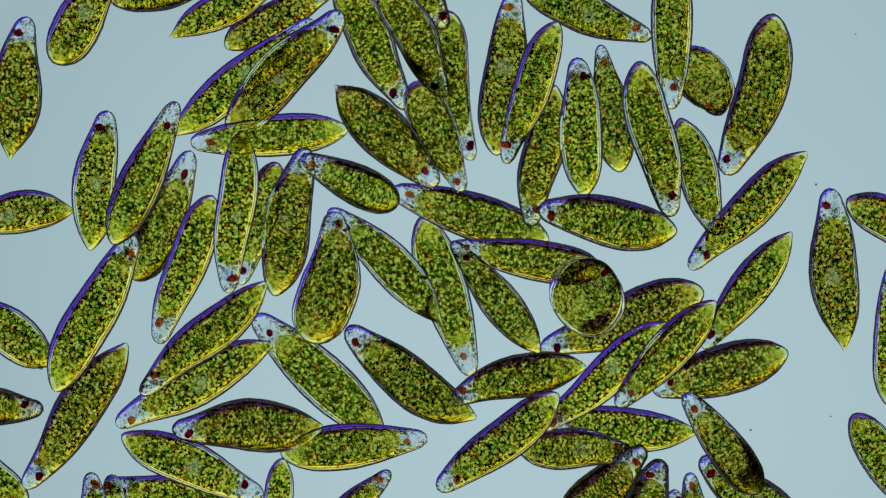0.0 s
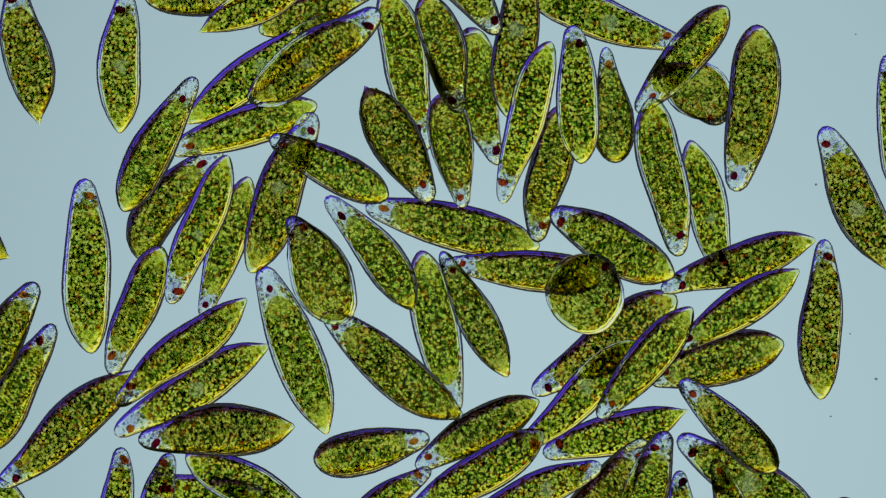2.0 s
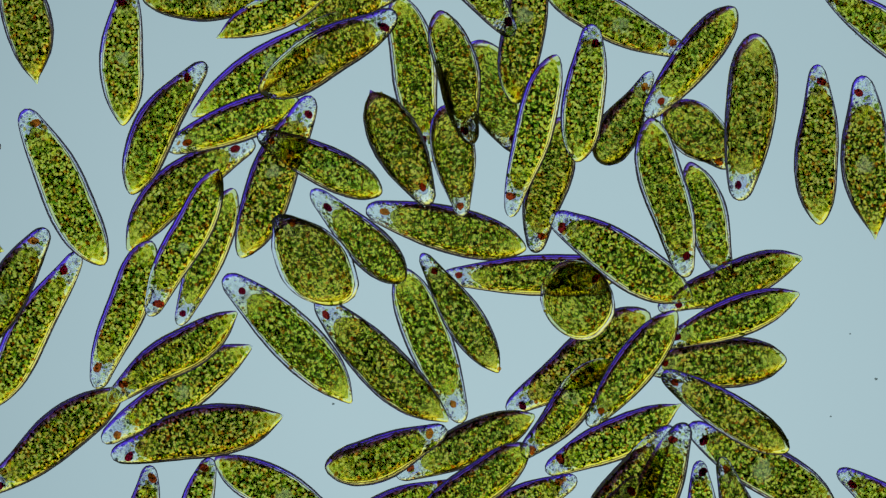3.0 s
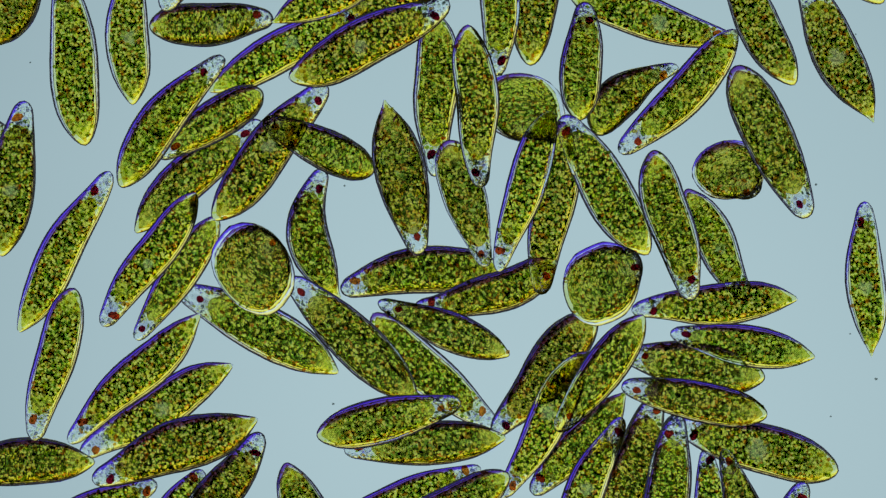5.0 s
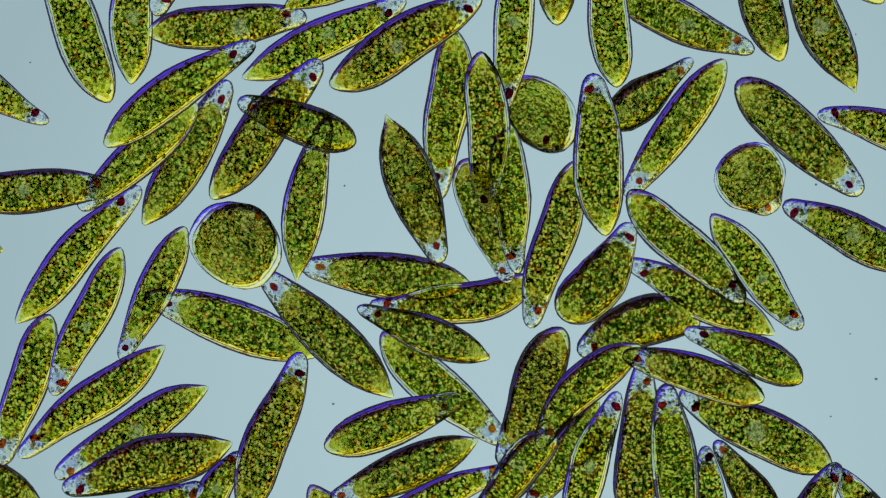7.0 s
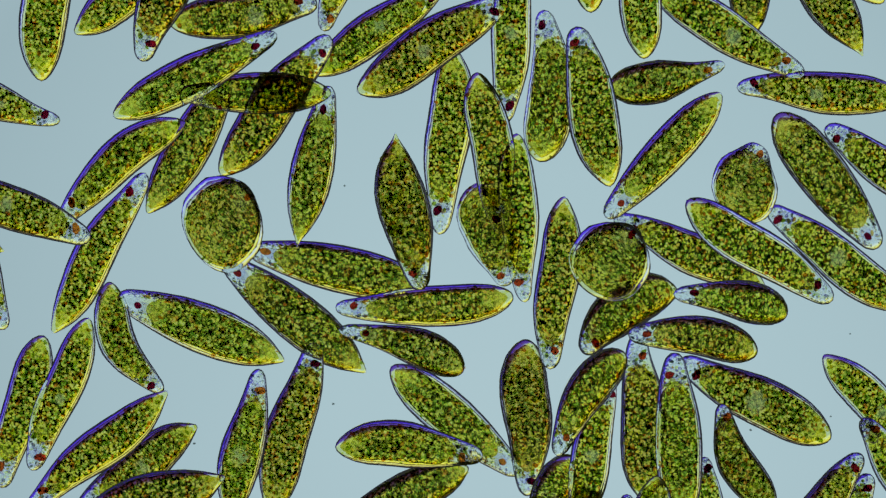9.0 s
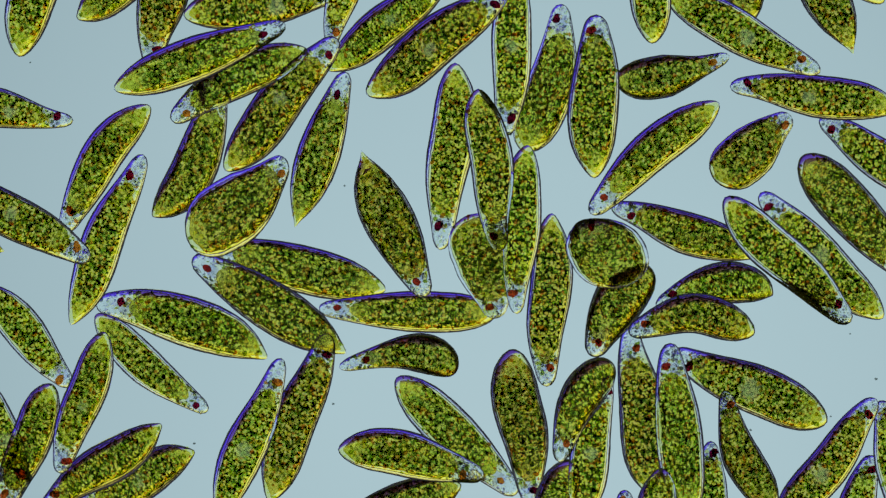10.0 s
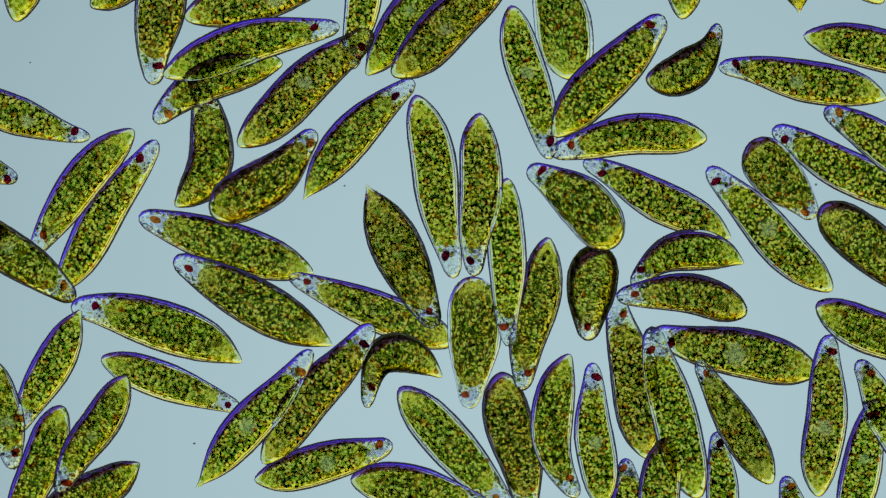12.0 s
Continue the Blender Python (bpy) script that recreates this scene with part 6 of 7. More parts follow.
    walk(a58, [(0, pose(0.674, -1.192, 0.961, 180, -32, -166.8)), (0.5, pose(0.611, -1.332, 0.961, 180, -24, -157.6)), (1, pose(0.579, -1.397, 0.961, 153.5, -23, -155.0)), (1.5, pose(0.386, -1.551, 0.961, 127, -31, -156.2)), (2.5, pose(0.279, -1.684, 0.961, 102, -29, -148.8)), (3, pose(0.197, -1.737, 0.961, 90, -22, -156.4)), (5, pose(-0.159, -1.719, 0.961, 90, 0, -175.7)), (5.5, pose(-0.259, -1.737, 0.961, 90, 0, -174.4)), (6.5, pose(-0.330, -1.854, 0.961, 90, 0, -160.5)), (7, pose(-0.354, -1.960, 0.961, 90, 0, -157.2)), (9, pose(-0.349, -2.173, 0.961, 90, -31, -157.0)), (9.5, pose(-0.389, -2.244, 0.961, 90, -32, -161.4)), (10.5, pose(-0.457, -2.285, 0.961, 90, -35, -162.3)), (11.2, pose(-0.569, -2.377, 0.961, 90, -38, -163.5)), (12, pose(-0.669, -2.540, 0.961, 90, -38, -164.7))])
    walk(a59, [(0, pose(1.618, -1.567, 0.337, 0, 0, 174.5)), (0.5, pose(1.604, -1.616, 0.337, 0, 0, 180.2)), (1.5, pose(1.543, -1.589, 0.337, 0, 0, 193.9)), (2.5, pose(1.523, -1.651, 0.337, 0, 0, 198.6)), (3, pose(1.510, -1.664, 0.337, 0, 0, 205.5)), (5, pose(1.209, -1.703, 0.337, 0, -23, 226.3)), (5.5, pose(1.179, -1.703, 0.337, 0, 0, 228.2)), (6.5, pose(1.099, -1.761, 0.337, 0, 0, 233.9)), (7, pose(1.075, -1.808, 0.337, 0, -31, 236.4)), (9, pose(0.979, -2.442, 0.337, 0, -38, 236.3)), (10.5, pose(0.979, -2.742, 0.337, 0, -38, 236.3)), (12, pose(0.979, -2.742, 0.337, 0, -38, 236.3))])
    walk(a60, [(0, pose(-0.787, -1.735, 1.739, 90, 0, 6.1)), (0.5, pose(-0.750, -1.757, 1.739, 90, 0, 4.8)), (1.5, pose(-0.669, -1.770, 1.739, 90, -31, 7.1)), (2.5, pose(-0.559, -1.747, 1.739, 124, -38, 12.9)), (3, pose(-0.504, -1.752, 1.739, 146, -31, 19.3)), (5, pose(-0.480, -1.500, 1.739, 90, 0, 13.2)), (5.5, pose(-0.451, -1.490, 1.739, 90, 0, 14.2)), (6.5, pose(-0.461, -1.513, 1.739, 90, 0, 19.4)), (7, pose(-0.434, -1.535, 1.739, 90, 0, 19.6)), (9, pose(-0.300, -1.794, 1.739, 34, 0, -4.8)), (9.5, pose(-0.294, -1.853, 1.739, 0, 0, -10.8)), (10.5, pose(-0.263, -1.929, 1.739, 60, 0, -13.3)), (11.2, pose(-0.218, -2.020, 1.739, 60, 0, -17.1)), (12, pose(-0.180, -2.171, 1.739, 60, 0, -13.1))])
    walk(a61, [(0, pose(0.485, -1.697, 2.340, 0, 0, -142.4)), (0.5, pose(0.386, -1.685, 2.340, 0, 0, -152.1)), (1.5, pose(0.296, -1.938, 2.340, 0, 0, -151.3)), (2.5, pose(0.315, -1.991, 2.340, 0, 0, -147.3)), (3, pose(0.242, -2.090, 2.340, 0, -24, -146.1)), (5, pose(0.030, -2.267, 2.340, 0, -25, -154.1)), (5.5, pose(-0.032, -2.310, 2.340, 0, -27, -152.9)), (7, pose(-0.020, -2.808, 2.340, 0, -37, -155.8)), (12, pose(-0.020, -2.808, 2.340, 0, -37, -155.8))])
    walk(a62, [(0, pose(-0.847, -2.344, 1.234, 0, -37, 46.9)), (0.5, pose(-0.698, -2.303, 1.234, 0, -43, 42.2)), (1.5, pose(-0.613, -2.204, 1.234, 0, -39, 39.6)), (2.5, pose(-0.484, -2.308, 1.234, 0, -34, 30.0)), (3, pose(-0.432, -2.271, 1.234, 0, -31, 22.0)), (5, pose(-0.294, -2.167, 1.234, 0, 0, 21.6)), (5.5, pose(-0.269, -2.127, 1.234, 0, 0, 20.1)), (6.5, pose(-0.099, -2.135, 1.234, 0, 0, 22.4)), (7, pose(-0.039, -2.184, 1.234, 0, 0, 23.7)), (9, pose(0.155, -2.514, 1.234, 0, 0, 25.6)), (12, pose(0.155, -2.514, 1.234, 0, 0, 25.6))])
    walk(a63, [(0, pose(1.152, -1.761, 0.918, 0, -36, -2.2)), (0.5, pose(0.995, -1.816, 0.918, 0, 0, 3.3)), (1.5, pose(0.828, -2.084, 0.918, 0, 0, 21.2)), (2.5, pose(0.790, -2.210, 0.918, 0, 0, 26.5)), (3, pose(0.616, -2.303, 0.918, 0, 0, 28.1)), (5, pose(0.254, -2.739, 0.918, 0, -23, 25.5)), (12, pose(0.254, -2.739, 0.918, 0, -23, 25.5))])
    walk(a64, [(0, pose(1.433, -2.105, 0.428, 0, -51, 43.6)), (0.5, pose(1.416, -2.093, 0.428, 0, -47, 42.1)), (1.5, pose(1.442, -2.106, 0.428, 0, -46, 46.9)), (2.5, pose(1.528, -2.138, 0.428, 0, -41, 52.4)), (3, pose(1.665, -2.063, 0.428, 0, -37, 52.9)), (5, pose(1.710, -1.855, 0.428, 0, -34, 70.5)), (5.5, pose(1.728, -1.842, 0.428, 0, -31, 69.4)), (6.5, pose(1.728, -1.718, 0.428, 0, 0, 83.9)), (7, pose(1.738, -1.718, 0.428, 0, 0, 85.9)), (9, pose(1.767, -1.493, 0.428, 0, 0, 93.1)), (9.5, pose(1.780, -1.483, 0.428, 0, 0, 95.9)), (10.5, pose(1.718, -1.355, 0.428, 0, 0, 98.0)), (11.2, pose(1.713, -1.297, 0.428, 0, 0, 99.8)), (12, pose(1.673, -1.120, 0.428, 0, 0, 101.0))])
    walk(a65, [(0, pose(1.781, -2.328, 0.939, 0, -54, 71.5)), (0.5, pose(1.764, -2.290, 0.939, 0, -49, 69.4)), (1.5, pose(1.751, -2.206, 0.939, 0, -46, 71.9)), (2.5, pose(1.876, -2.130, 0.939, 0, -42, 70.3)), (3, pose(1.913, -2.121, 0.939, 0, -39, 67.4)), (5, pose(2.001, -2.103, 0.939, 0, -36, 83.3)), (5.5, pose(2.027, -2.096, 0.939, 0, -36, 85.6)), (6.5, pose(2.051, -1.879, 0.939, 0, -33, 94.3)), (7, pose(2.056, -1.840, 0.939, 0, -35, 97.0)), (9, pose(2.094, -1.644, 0.939, 0, -23, 93.4)), (9.5, pose(2.092, -1.637, 0.939, 0, -25, 94.4)), (10.5, pose(2.101, -1.542, 0.939, 0, 0, 99.2)), (11.2, pose(2.074, -1.492, 0.939, 0, 0, 102.9)), (12, pose(2.051, -1.444, 0.939, 0, 0, 105.3))])
    walk(a66, [(0, pose(2.751, -2.223, 0.385, 0, -38, 142.1)), (0.5, pose(2.726, -2.205, 0.385, 0, -33, 142.2)), (1.5, pose(2.697, -2.107, 0.385, 0, -27, 150.0)), (2.5, pose(2.741, -1.990, 0.385, 0, 0, 147.2)), (3, pose(2.819, -1.933, 0.385, 0, 0, 150.4)), (5, pose(2.774, -1.753, 0.385, 0, 0, 164.4)), (5.5, pose(2.767, -1.714, 0.385, 0, 0, 166.5)), (6.5, pose(2.769, -1.613, 0.385, 0, 0, 158.0)), (7, pose(2.763, -1.597, 0.385, 0, 0, 154.4)), (9, pose(2.763, -1.328, 0.385, 0, 0, 153.2)), (9.5, pose(2.739, -1.243, 0.385, 0, 0, 156.4)), (10.5, pose(2.689, -1.198, 0.385, 0, 0, 156.8)), (11.2, pose(2.664, -1.069, 0.385, 0, 0, 159.7)), (12, pose(2.577, -0.908, 0.385, 0, 0, 167.5))])
    walk(a67, [(0, pose(-3.091, -2.504, 1.456, 0, 0, 92.1)), (0.5, pose(-3.004, -2.504, 1.456, 0, 0, 91.9)), (1.5, pose(-2.931, -2.281, 1.456, 0, 0, 86.6)), (2.5, pose(-2.794, -2.288, 1.456, 0, 0, 83.4)), (3, pose(-2.687, -2.433, 1.456, 0, 0, 78.8)), (5, pose(-3.026, -2.253, 1.456, 0, 0, 20.9)), (5.5, pose(-2.961, -2.237, 1.456, 0, 0, 21.8)), (6.5, pose(-2.716, -2.237, 1.456, 0, 0, 22.0)), (7, pose(-2.613, -2.284, 1.456, 0, 0, 22.3)), (9, pose(-2.413, -2.588, 1.456, 0, 0, 21.8)), (12, pose(-2.413, -2.588, 1.456, 0, 0, 21.8))])
    walk(a68, [(0, pose(-2.851, -2.493, 1.135, 0, 0, 100.0)), (0.5, pose(-2.793, -2.469, 1.135, 0, 0, 98.7)), (1.5, pose(-2.629, -2.328, 1.135, 0, 0, 86.1)), (2.5, pose(-2.340, -2.295, 1.135, 0, 0, 75.8)), (3, pose(-2.165, -2.340, 1.135, 0, 0, 78.7)), (5, pose(-2.401, -2.377, 1.135, 0, 0, 57.5)), (5.5, pose(-2.364, -2.340, 1.135, 0, -23, 58.0)), (6.5, pose(-2.110, -2.252, 1.135, 0, -26, 56.7)), (7, pose(-2.029, -2.189, 1.135, 0, -25, 59.3)), (9, pose(-1.915, -2.764, 1.135, 0, 0, 59.5)), (12, pose(-1.915, -2.764, 1.135, 0, 0, 59.5))])
    walk(a69, [(0, pose(-2.211, -1.905, 1.417, 0, 0, -23.4)), (0.5, pose(-2.122, -1.920, 1.417, 0, 0, -21.6)), (1.5, pose(-1.815, -2.061, 1.417, 0, 0, -25.8)), (2.5, pose(-1.526, -2.151, 1.417, 0, 0, -27.1)), (3, pose(-1.412, -2.164, 1.417, 0, 0, -28.6)), (5, pose(-1.153, -2.460, 1.417, 0, -25, -67.9)), (5.5, pose(-0.997, -2.475, 1.417, 0, -29, -67.8)), (6.5, pose(-0.797, -2.600, 1.417, 0, -24, -58.5)), (7, pose(-0.787, -2.642, 1.417, 0, 0, -55.8)), (9, pose(-0.718, -2.960, 1.417, 0, 0, -52.7)), (12, pose(-0.718, -2.960, 1.417, 0, 0, -52.7))])
    walk(a70, [(0, pose(-2.367, -2.188, 0.278, 0, 0, 170.1)), (0.5, pose(-2.280, -2.160, 0.278, 0, 0, 170.0)), (1.5, pose(-2.118, -2.173, 0.278, 0, 0, 168.7)), (2.5, pose(-1.818, -2.293, 0.278, 0, 0, 166.0)), (3, pose(-1.617, -2.442, 0.278, 0, 0, 166.0)), (12, pose(-1.617, -2.442, 0.278, 0, 0, 166.0))])
    walk(a74, [(0, pose(-1.469, -2.338, 0.135, 0, 0, -96.8)), (0.5, pose(-1.469, -2.358, 0.135, 0, 0, -90.0)), (1.5, pose(-1.148, -2.567, 0.135, 0, 0, -86.4)), (2.5, pose(-0.819, -2.767, 0.135, 0, 0, -84.0)), (12, pose(-0.819, -2.767, 0.135, 0, 0, -84.0))])
    walk(a71, [(0, pose(4.039, 0.184, 0.597, 0, 0, -30.0)), (0.5, pose(4.423, -0.095, 0.597, 0, 0, -21.8)), (1.5, pose(4.647, -0.370, 0.597, 0, 0, -25.3)), (12, pose(4.647, -0.370, 0.597, 0, 0, -25.3))])
    walk(a82, [(0, pose(3.971, -0.770, 0.268, 0, 0, 89.5)), (0.5, pose(3.943, -0.594, 0.268, 0, 0, 89.3)), (1.5, pose(4.001, 0.229, 0.268, 0, 0, 90.0)), (2.5, pose(4.001, 1.777, 0.268, 0, 0, 117.6)), (3, pose(3.814, 1.978, 0.268, 0, -23, 142.9)), (4, pose(3.476, 2.652, 0.268, 0, 0, 131.6)), (12, pose(3.476, 2.652, 0.268, 0, 0, 131.6))])
    walk(a83, [(0, pose(3.914, -1.922, 0.685, 0, 0, -56.6)), (0.5, pose(3.968, -1.888, 0.685, 0, 0, -56.2)), (1.5, pose(4.373, -1.742, 0.685, 0, 0, -56.3)), (12, pose(4.373, -1.742, 0.685, 0, 0, -56.3))])
    walk(a84, [(0, pose(4.075, -3.167, 0.291, 0, -24, 143.1)), (2.5, pose(4.000, -2.432, 0.291, 0, -27, 149.4)), (3, pose(4.032, -2.280, 0.291, 0, -24, 150.1)), (4, pose(3.800, -1.419, 0.291, 0, 0, 109.8)), (5, pose(3.756, -0.270, 0.291, 0, 0, 93.2)), (5.5, pose(3.825, 0.630, 0.291, 0, 0, 83.4)), (6, pose(3.945, 1.228, 0.291, 0, 0, 82.4)), (7, pose(4.475, 2.777, 0.291, 0, 0, 81.6)), (12, pose(4.475, 2.777, 0.291, 0, 0, 81.6))])
    walk(a85, [(0, pose(5.722, 0.331, 0.529, 0, -28, 169.1)), (6, pose(4.723, 0.455, 0.529, 0, -29, 171.3)), (6.5, pose(4.344, 0.654, 0.529, 0, 0, 167.6)), (7, pose(4.038, 1.004, 0.529, 0, 0, 165.7)), (9, pose(3.348, 1.363, 0.529, 0, 0, 175.1)), (9.5, pose(3.313, 1.320, 0.529, 0, 0, 172.6)), (10.5, pose(3.262, 1.375, 0.529, 0, 0, 171.3)), (11.2, pose(3.255, 1.456, 0.529, 0, 0, 167.3)), (12, pose(3.175, 1.470, 0.529, 0, 0, 169.2))])
    walk(a86, [(0, pose(5.223, -0.045, 0.350, 0, -26, 159.0)), (6, pose(4.270, 0.109, 0.350, 0, -32, 157.1)), (6.5, pose(3.801, 0.124, 0.350, 0, -32, 150.9)), (7, pose(3.645, 0.134, 0.350, 0, -27, 156.0)), (8.8, pose(3.531, -0.110, 0.350, 0, 0, 153.3)), (9, pose(3.501, -0.077, 0.350, 0, 0, 143.6)), (9.5, pose(3.508, -0.137, 0.350, 0, 0, 140.8)), (10, pose(3.348, -0.057, 0.350, 0, 0, 133.4)), (10.5, pose(3.248, -0.007, 0.350, 0, 0, 143.9)), (11.2, pose(3.126, 0.030, 0.350, 0, 0, 144.5)), (11.5, pose(3.051, 0.040, 0.350, 0, 0, 143.2)), (12, pose(2.890, 0.177, 0.350, 0, 0, 134.2))])
    walk(a87, [(0, pose(5.175, 0.179, 0.194, 0, 0, 148.0)), (7, pose(4.675, 0.229, 0.194, 0, 0, 148.0)), (8.8, pose(4.051, 0.549, 0.194, 0, 0, 149.5)), (9, pose(3.971, 0.674, 0.194, 0, 0, 146.3)), (9.5, pose(3.931, 0.776, 0.194, 0, 0, 145.6)), (10, pose(3.924, 0.756, 0.194, 0, 0, 146.3)), (10.5, pose(3.738, 0.806, 0.194, 0, 0, 147.3)), (11.2, pose(3.621, 0.791, 0.194, 0, 0, 150.8)), (12, pose(3.536, 0.709, 0.194, 0, 0, 151.0))])
    walk(a88, [(0, pose(5.121, 0.505, 0.788, 0, 0, 151.4)), (10.5, pose(4.647, 0.627, 0.788, 0, 0, 158.6)), (11.2, pose(4.188, 0.833, 0.788, 0, 0, 158.5)), (12, pose(3.913, 0.922, 0.788, 0, 0, 147.9))])
    walk(a91, [(0, pose(2.946, -2.961, 1.224, 0, -31, 68.6)), (5, pose(2.959, -2.675, 1.224, 0, -24, 68.8)), (5.5, pose(2.978, -2.614, 1.224, 0, -29, 66.1)), (6.5, pose(3.102, -2.534, 1.224, 0, -30, 63.2)), (7, pose(3.160, -2.445, 1.224, 0, -27, 58.2)), (9, pose(3.309, -2.304, 1.224, 0, -31, 51.4)), (9.5, pose(3.367, -2.127, 1.224, 0, 0, 49.0)), (10.5, pose(3.398, -1.711, 1.224, 0, 0, 61.8)), (11.2, pose(3.362, -1.573, 1.224, 0, 0, 74.4)), (12, pose(3.367, -1.471, 1.224, 0, 0, 85.8))])
    walk(a92, [(0, pose(3.771, -3.063, 0.949, 0, 0, 122.3)), (7, pose(3.801, -2.390, 0.949, 0, 0, 129.4)), (9, pose(3.984, -1.951, 0.949, 0, -22, 123.2)), (9.5, pose(3.997, -1.971, 0.949, 0, 0, 108.6)), (10.5, pose(3.959, -1.757, 0.949, 0, 0, 101.9)), (11.2, pose(3.972, -1.597, 0.949, 0, 0, 105.4)), (12, pose(3.917, -1.495, 0.949, 0, 0, 117.1))])
    walk(a93, [(0, pose(3.625, -3.242, 0.378, 0, 0, 70.0)), (9, pose(3.551, -2.542, 0.378, 0, 0, 67.8)), (10.5, pose(3.662, -2.279, 0.378, 0, 0, 76.3)), (11.2, pose(3.662, -2.067, 0.378, 0, 0, 76.6)), (12, pose(3.713, -1.917, 0.378, 0, 0, 78.9))])
    walk(a95, [(0, pose(-4.812, 0.954, 0.605, 0, -29, -26.6)), (6, pose(-4.189, 1.248, 0.605, 0, -32, -28.2)), (6.5, pose(-4.163, 1.236, 0.605, 0, -27, -28.1)), (7, pose(-4.014, 1.478, 0.605, 0, 0, -33.0)), (9, pose(-3.976, 1.372, 0.605, 0, 0, -21.4)), (9.5, pose(-3.926, 1.308, 0.605, 0, 0, -22.6)), (10.5, pose(-3.860, 1.290, 0.605, 0, 0, -5.9)), (11.2, pose(-3.810, 1.216, 0.605, 0, 0, -8.2)), (12, pose(-3.713, 1.223, 0.605, 0, 0, -21.0))])
    walk(a96, [(0, pose(-4.457, 0.105, 1.265, 0, -24, -63.4)), (7, pose(-4.309, -0.044, 1.265, 0, 0, -65.6)), (9, pose(-4.094, -0.146, 1.265, 0, 0, -68.6)), (9.5, pose(-3.890, -0.713, 1.265, 0, 0, -68.0)), (10, pose(-3.680, -0.748, 1.265, 0, 0, -50.1)), (10.5, pose(-3.659, -0.781, 1.265, 0, 0, -56.9)), (10.8, pose(-3.597, -0.856, 1.265, 0, 0, -79.6)), (11.2, pose(-3.560, -0.848, 1.265, 0, 0, -110.2)), (11.5, pose(-3.486, -0.927, 1.265, 0, 0, -118.1)), (12, pose(-3.481, -1.075, 1.265, 0, 0, -118.4))])
    walk(a97, [(0, pose(-4.431, -1.939, 1.546, 0, 0, -63.4)), (9, pose(-4.232, -1.840, 1.546, 0, 0, -63.4)), (9.5, pose(-4.032, -1.715, 1.546, 0, 0, -64.7)), (10.5, pose(-3.887, -1.577, 1.546, 0, 0, -70.8)), (11.2, pose(-3.857, -1.496, 1.546, 0, 0, -70.9)), (12, pose(-3.878, -1.461, 1.546, 0, -25, -77.4))])
    walk(a98, [(0, pose(-2.341, -3.015, 0.688, 0, 0, 16.9)), (10.5, pose(-2.091, -2.641, 0.688, 0, 0, 19.2)), (11.2, pose(-1.622, -2.131, 0.688, 0, 0, 29.6)), (11.5, pose(-1.331, -1.939, 0.688, 0, 0, 32.6)), (12, pose(-1.057, -1.879, 0.688, 0, 0, 15.0))])
    walk(a99, [(0, pose(-4.615, 0.879, 0.153, 0, 0, -17.4)), (11.2, pose(-4.416, 0.854, 0.153, 0, 0, -20.6)), (12, pose(-4.174, 0.746, 0.153, 0, 0, -16.7))])
    walk(b01, [(0, pose(1.602, -3.064, 0.863, 0, 0, 87.0)), (9, pose(1.602, -2.640, 0.863, 0, 0, 86.8)), (10.5, pose(1.577, -2.535, 0.863, 0, 0, 86.9)), (11.2, pose(1.589, -2.390, 0.863, 0, 0, 85.2)), (12, pose(1.617, -2.321, 0.863, 0, 0, 90.0))])
    walk(b02, [(0, pose(1.750, -3.137, 1.287, 0, 0, -92.6)), (7, pose(1.801, -2.787, 1.287, 0, 0, -92.6)), (9, pose(1.825, -2.563, 1.287, 0, 0, -95.4)), (10.5, pose(1.876, -2.427, 1.287, 0, 0, -95.1)), (11.2, pose(1.871, -2.289, 1.287, 0, 0, -94.7)), (12, pose(1.908, -2.226, 1.287, 0, 0, -94.3))])
    walk(b03, [(0, pose(3.127, -2.992, 0.148, 0, 0, 96.3)), (11.2, pose(3.114, -2.743, 0.148, 0, 0, 97.9)), (12, pose(3.119, -2.455, 0.148, 0, 0, 100.7))])
    walk(b04, [(0, pose(-2.428, 2.327, 0.473, 0, -43, 13.7)), (0.5, pose(-2.416, 2.327, 0.473, 0, -39, 10.3)), (1.5, pose(-2.105, 2.278, 0.473, 0, -41, 5.3)), (2.5, pose(-2.080, 2.252, 0.473, 0, -38, 5.1)), (3, pose(-2.087, 2.214, 0.473, 0, -37, -1.3)), (5, pose(-2.050, 1.995, 0.473, 0, -41, 3.4)), (5.5, pose(-2.007, 1.989, 0.473, 0, -38, 3.8)), (6.5, pose(-1.975, 1.977, 0.473, 0, -35, 4.9)), (7, pose(-1.908, 1.977, 0.473, 0, 0, 5.6)), (9, pose(-1.762, 2.075, 0.473, 0, -23, 7.7)), (9.5, pose(-1.648, 2.140, 0.473, 0, 0, 7.3)), (10.5, pose(-1.578, 2.172, 0.473, 0, 0, 10.4)), (11.2, pose(-1.586, 2.202, 0.473, 0, 0, 12.2)), (12, pose(-1.598, 2.222, 0.473, 0, 0, 14.8))])
    walk(b05, [(0, pose(-2.115, 2.998, 1.135, 0, 0, -121.0)), (5, pose(-2.141, 2.636, 1.135, 0, 0, -122.4)), (5.5, pose(-2.158, 2.628, 1.135, 0, 0, -121.4)), (7, pose(-2.302, 2.636, 1.135, 0, 0, -112.9)), (9, pose(-2.476, 2.254, 1.135, 0, 0, -107.5)), (9.5, pose(-2.483, 2.237, 1.135, 0, 0, -101.1)), (10.5, pose(-2.502, 2.180, 1.135, 0, 0, -98.0)), (11.2, pose(-2.526, 2.145, 1.135, 0, 0, -100.5)), (12, pose(-2.514, 2.071, 1.135, 0, 0, -94.5))])
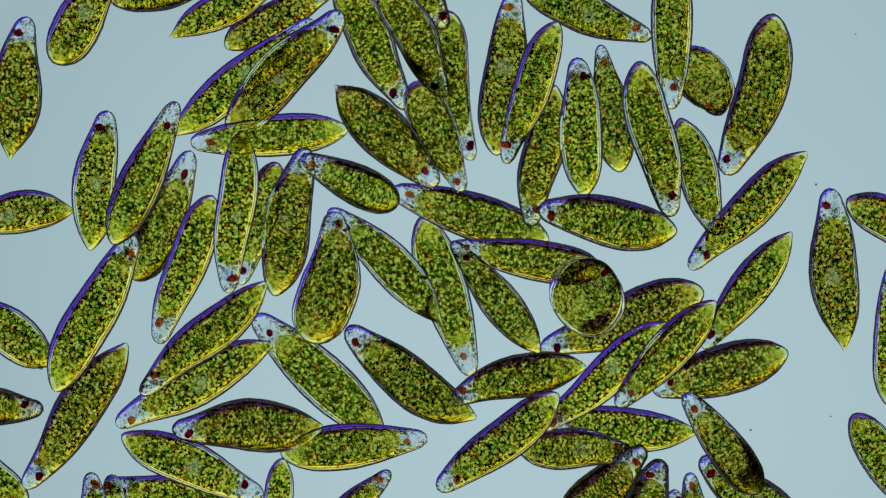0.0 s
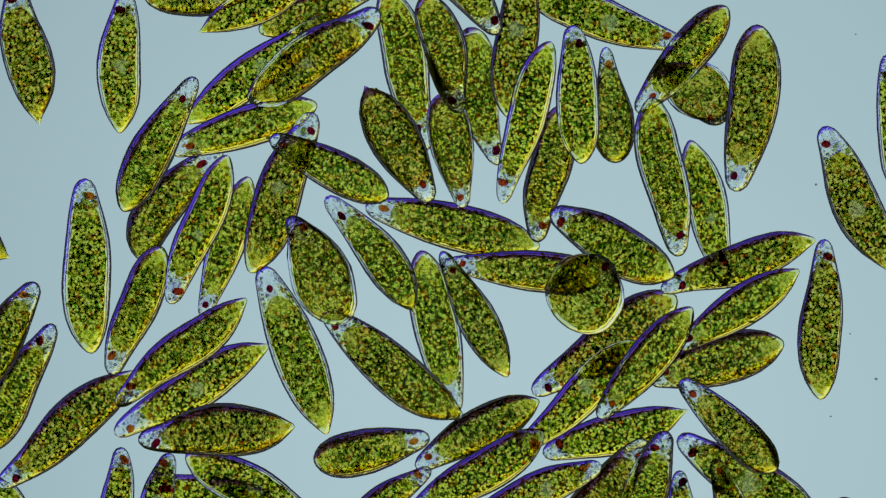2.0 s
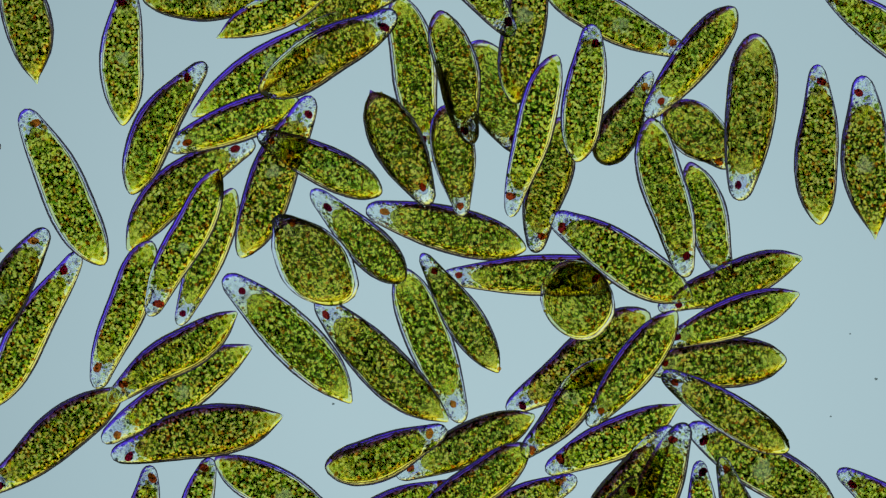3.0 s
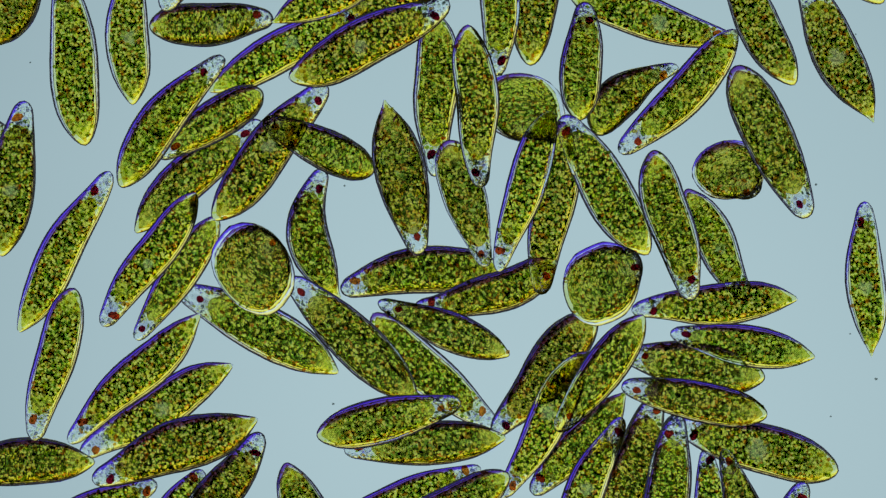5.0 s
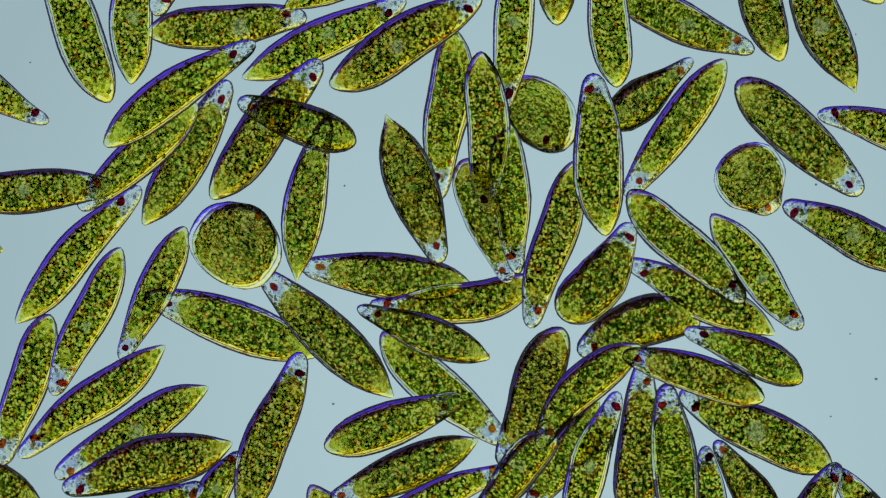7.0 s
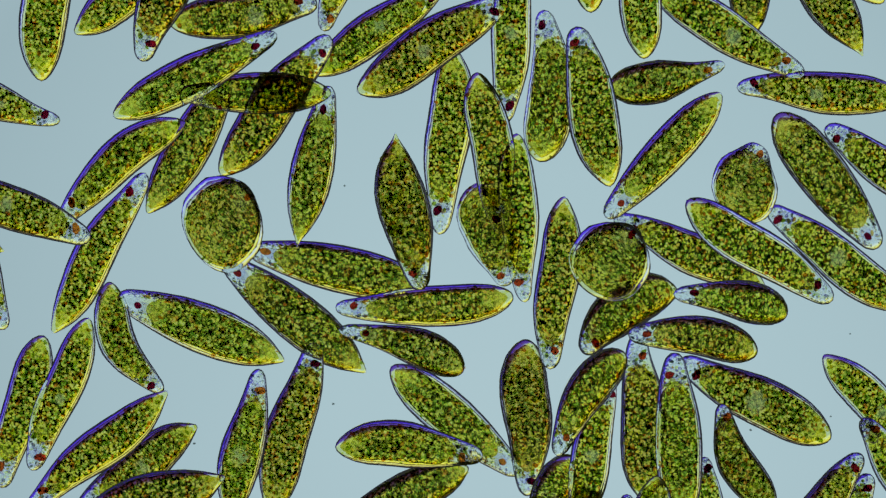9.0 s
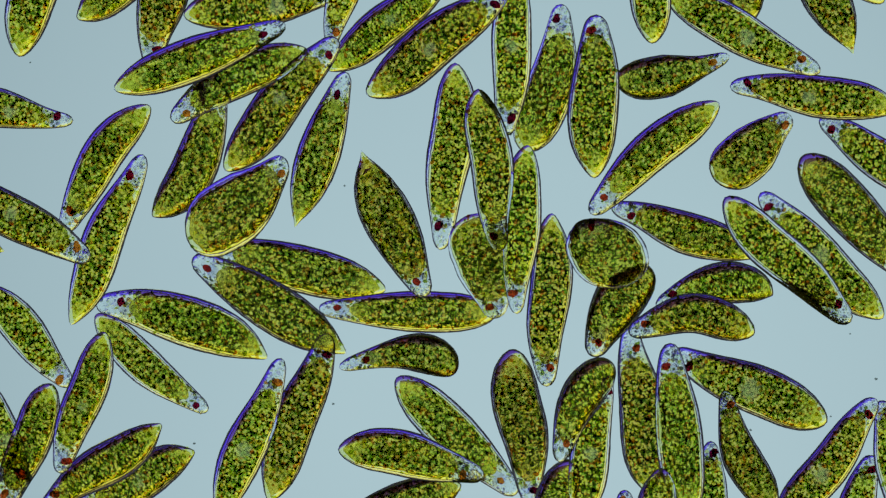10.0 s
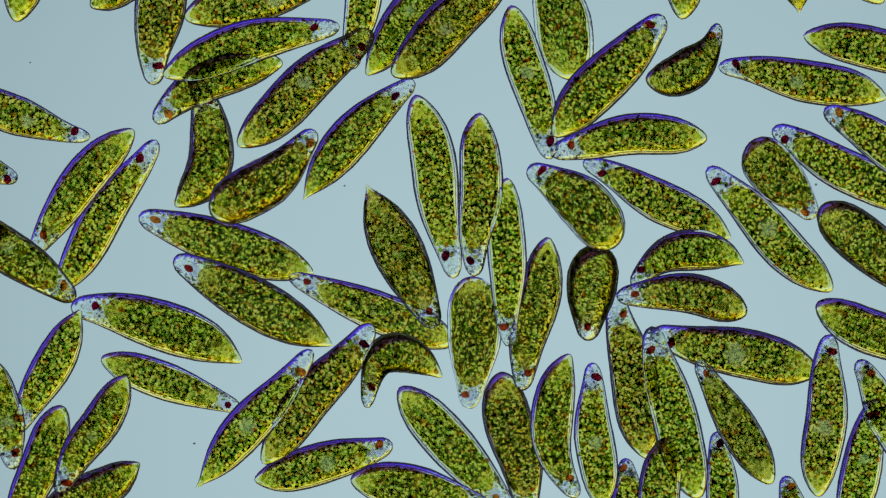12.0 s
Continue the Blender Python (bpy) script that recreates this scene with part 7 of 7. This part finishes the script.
    walk(b06, [(0, pose(-0.669, 3.224, 0.861, 0, 0, -113.5)), (7, pose(-0.818, 2.924, 0.861, 0, 0, -104.6)), (9, pose(-0.875, 2.500, 0.861, 0, 0, -106.0)), (9.5, pose(-0.855, 2.455, 0.861, 0, 0, -104.2)), (10.5, pose(-0.843, 2.330, 0.861, 0, 0, -102.4)), (11.2, pose(-0.781, 2.305, 0.861, 0, 0, -101.7)), (12, pose(-0.706, 2.180, 0.861, 0, 0, -98.7))])
    walk(a80, [(0, pose(-2.063, -3.060, 1.643, 0, -24, 60.8)), (3, pose(-2.063, -2.886, 1.643, 0, -28, 59.7)), (5, pose(-1.978, -2.208, 1.643, 0, -28, 56.4)), (5.5, pose(-1.815, -2.137, 1.643, 0, -28, 59.7)), (6.5, pose(-1.560, -1.764, 1.643, 0, 0, 67.1)), (7, pose(-1.514, -1.644, 1.643, 0, 0, 69.5)), (9, pose(-1.328, -1.580, 1.643, 0, 0, 74.4)), (9.5, pose(-1.320, -1.535, 1.643, 0, 0, 72.8)), (10.5, pose(-1.221, -1.398, 1.643, 0, 0, 65.7)), (11.2, pose(-1.192, -1.266, 1.643, 0, 0, 59.0)), (12, pose(-1.109, -1.278, 1.643, 0, 0, 50.8))])
    walk(a81, [(0, pose(-1.863, -3.232, 2.061, 0, -35, 81.3)), (7, pose(-1.838, -2.835, 2.061, 0, -34, 79.1)), (9, pose(-1.764, -1.750, 2.061, 0, -28, 77.7)), (9.5, pose(-1.782, -1.693, 2.061, 0, -27, 79.4)), (10, pose(-1.723, -1.701, 2.061, 0, 0, 67.4)), (10.5, pose(-1.720, -1.670, 2.061, 0, 0, 61.5)), (11.2, pose(-1.713, -1.603, 2.061, 0, 0, 56.3)), (12, pose(-1.668, -1.498, 2.061, 0, 0, 49.4))])
    walk(a78, [(0, pose(2.239, -2.505, 0.746, 90, -33, 96.7)), (0.5, pose(2.306, -2.465, 0.746, 90, -35, 97.6)), (1.5, pose(2.505, -2.378, 0.746, 90, -33, 108.4)), (3, pose(2.613, -2.336, 0.746, 90, -35, 107.8)), (5, pose(2.639, -2.254, 0.746, 90, -37, 108.4)), (5.5, pose(2.676, -2.211, 0.746, 90, -38, 110.0)), (6.5, pose(2.631, -2.092, 0.746, 90, -44, 121.5)), (7, pose(2.668, -2.066, 0.746, 90, -45, 125.5)), (9, pose(2.693, -1.844, 0.746, 0, -34, 117.2)), (9.5, pose(2.676, -1.804, 0.746, 0, -28, 115.1)), (10, pose(2.710, -1.779, 0.746, 34, -27, 113.7)), (10.5, pose(2.690, -1.717, 0.746, 68, 0, 124.1)), (11.2, pose(2.641, -1.648, 0.746, 78, 0, 122.6)), (12, pose(2.576, -1.529, 0.746, 90, 0, 121.2))])
    walk(b07, [(0, pose(2.066, -2.617, 0.148, 0, 0, 91.5)), (1.5, pose(2.066, -2.497, 0.148, 0, 0, 91.4)), (3, pose(2.290, -2.363, 0.148, 0, 0, 91.5)), (5, pose(2.363, -2.255, 0.148, 0, 0, 92.9)), (7, pose(2.373, -2.230, 0.148, 0, 0, 95.6)), (9, pose(2.353, -2.330, 0.148, 0, 0, 94.3)), (10.5, pose(2.397, -2.131, 0.148, 0, 0, 88.8)), (12, pose(2.472, -2.106, 0.148, 0, 0, 95.3))])
    walk(b08, [(0, pose(1.525, -2.987, 1.376, 0, 0, 65.6)), (3, pose(1.376, -2.562, 1.376, 0, 0, 60.3)), (5, pose(1.304, -2.064, 1.376, 0, 0, 65.3)), (5.5, pose(1.304, -2.016, 1.376, 0, 0, 65.2)), (6.5, pose(1.291, -1.794, 1.376, 0, 0, 70.1)), (7, pose(1.326, -1.859, 1.376, 0, 0, 71.0)), (9, pose(1.338, -1.764, 1.376, 0, 0, 78.1)), (9.5, pose(1.326, -1.753, 1.376, 0, 0, 78.5)), (10.5, pose(1.336, -1.728, 1.376, 0, 0, 83.7)), (11.2, pose(1.353, -1.690, 1.376, 0, 0, 91.1)), (12, pose(1.355, -1.641, 1.376, 0, 0, 94.4))])


motions()
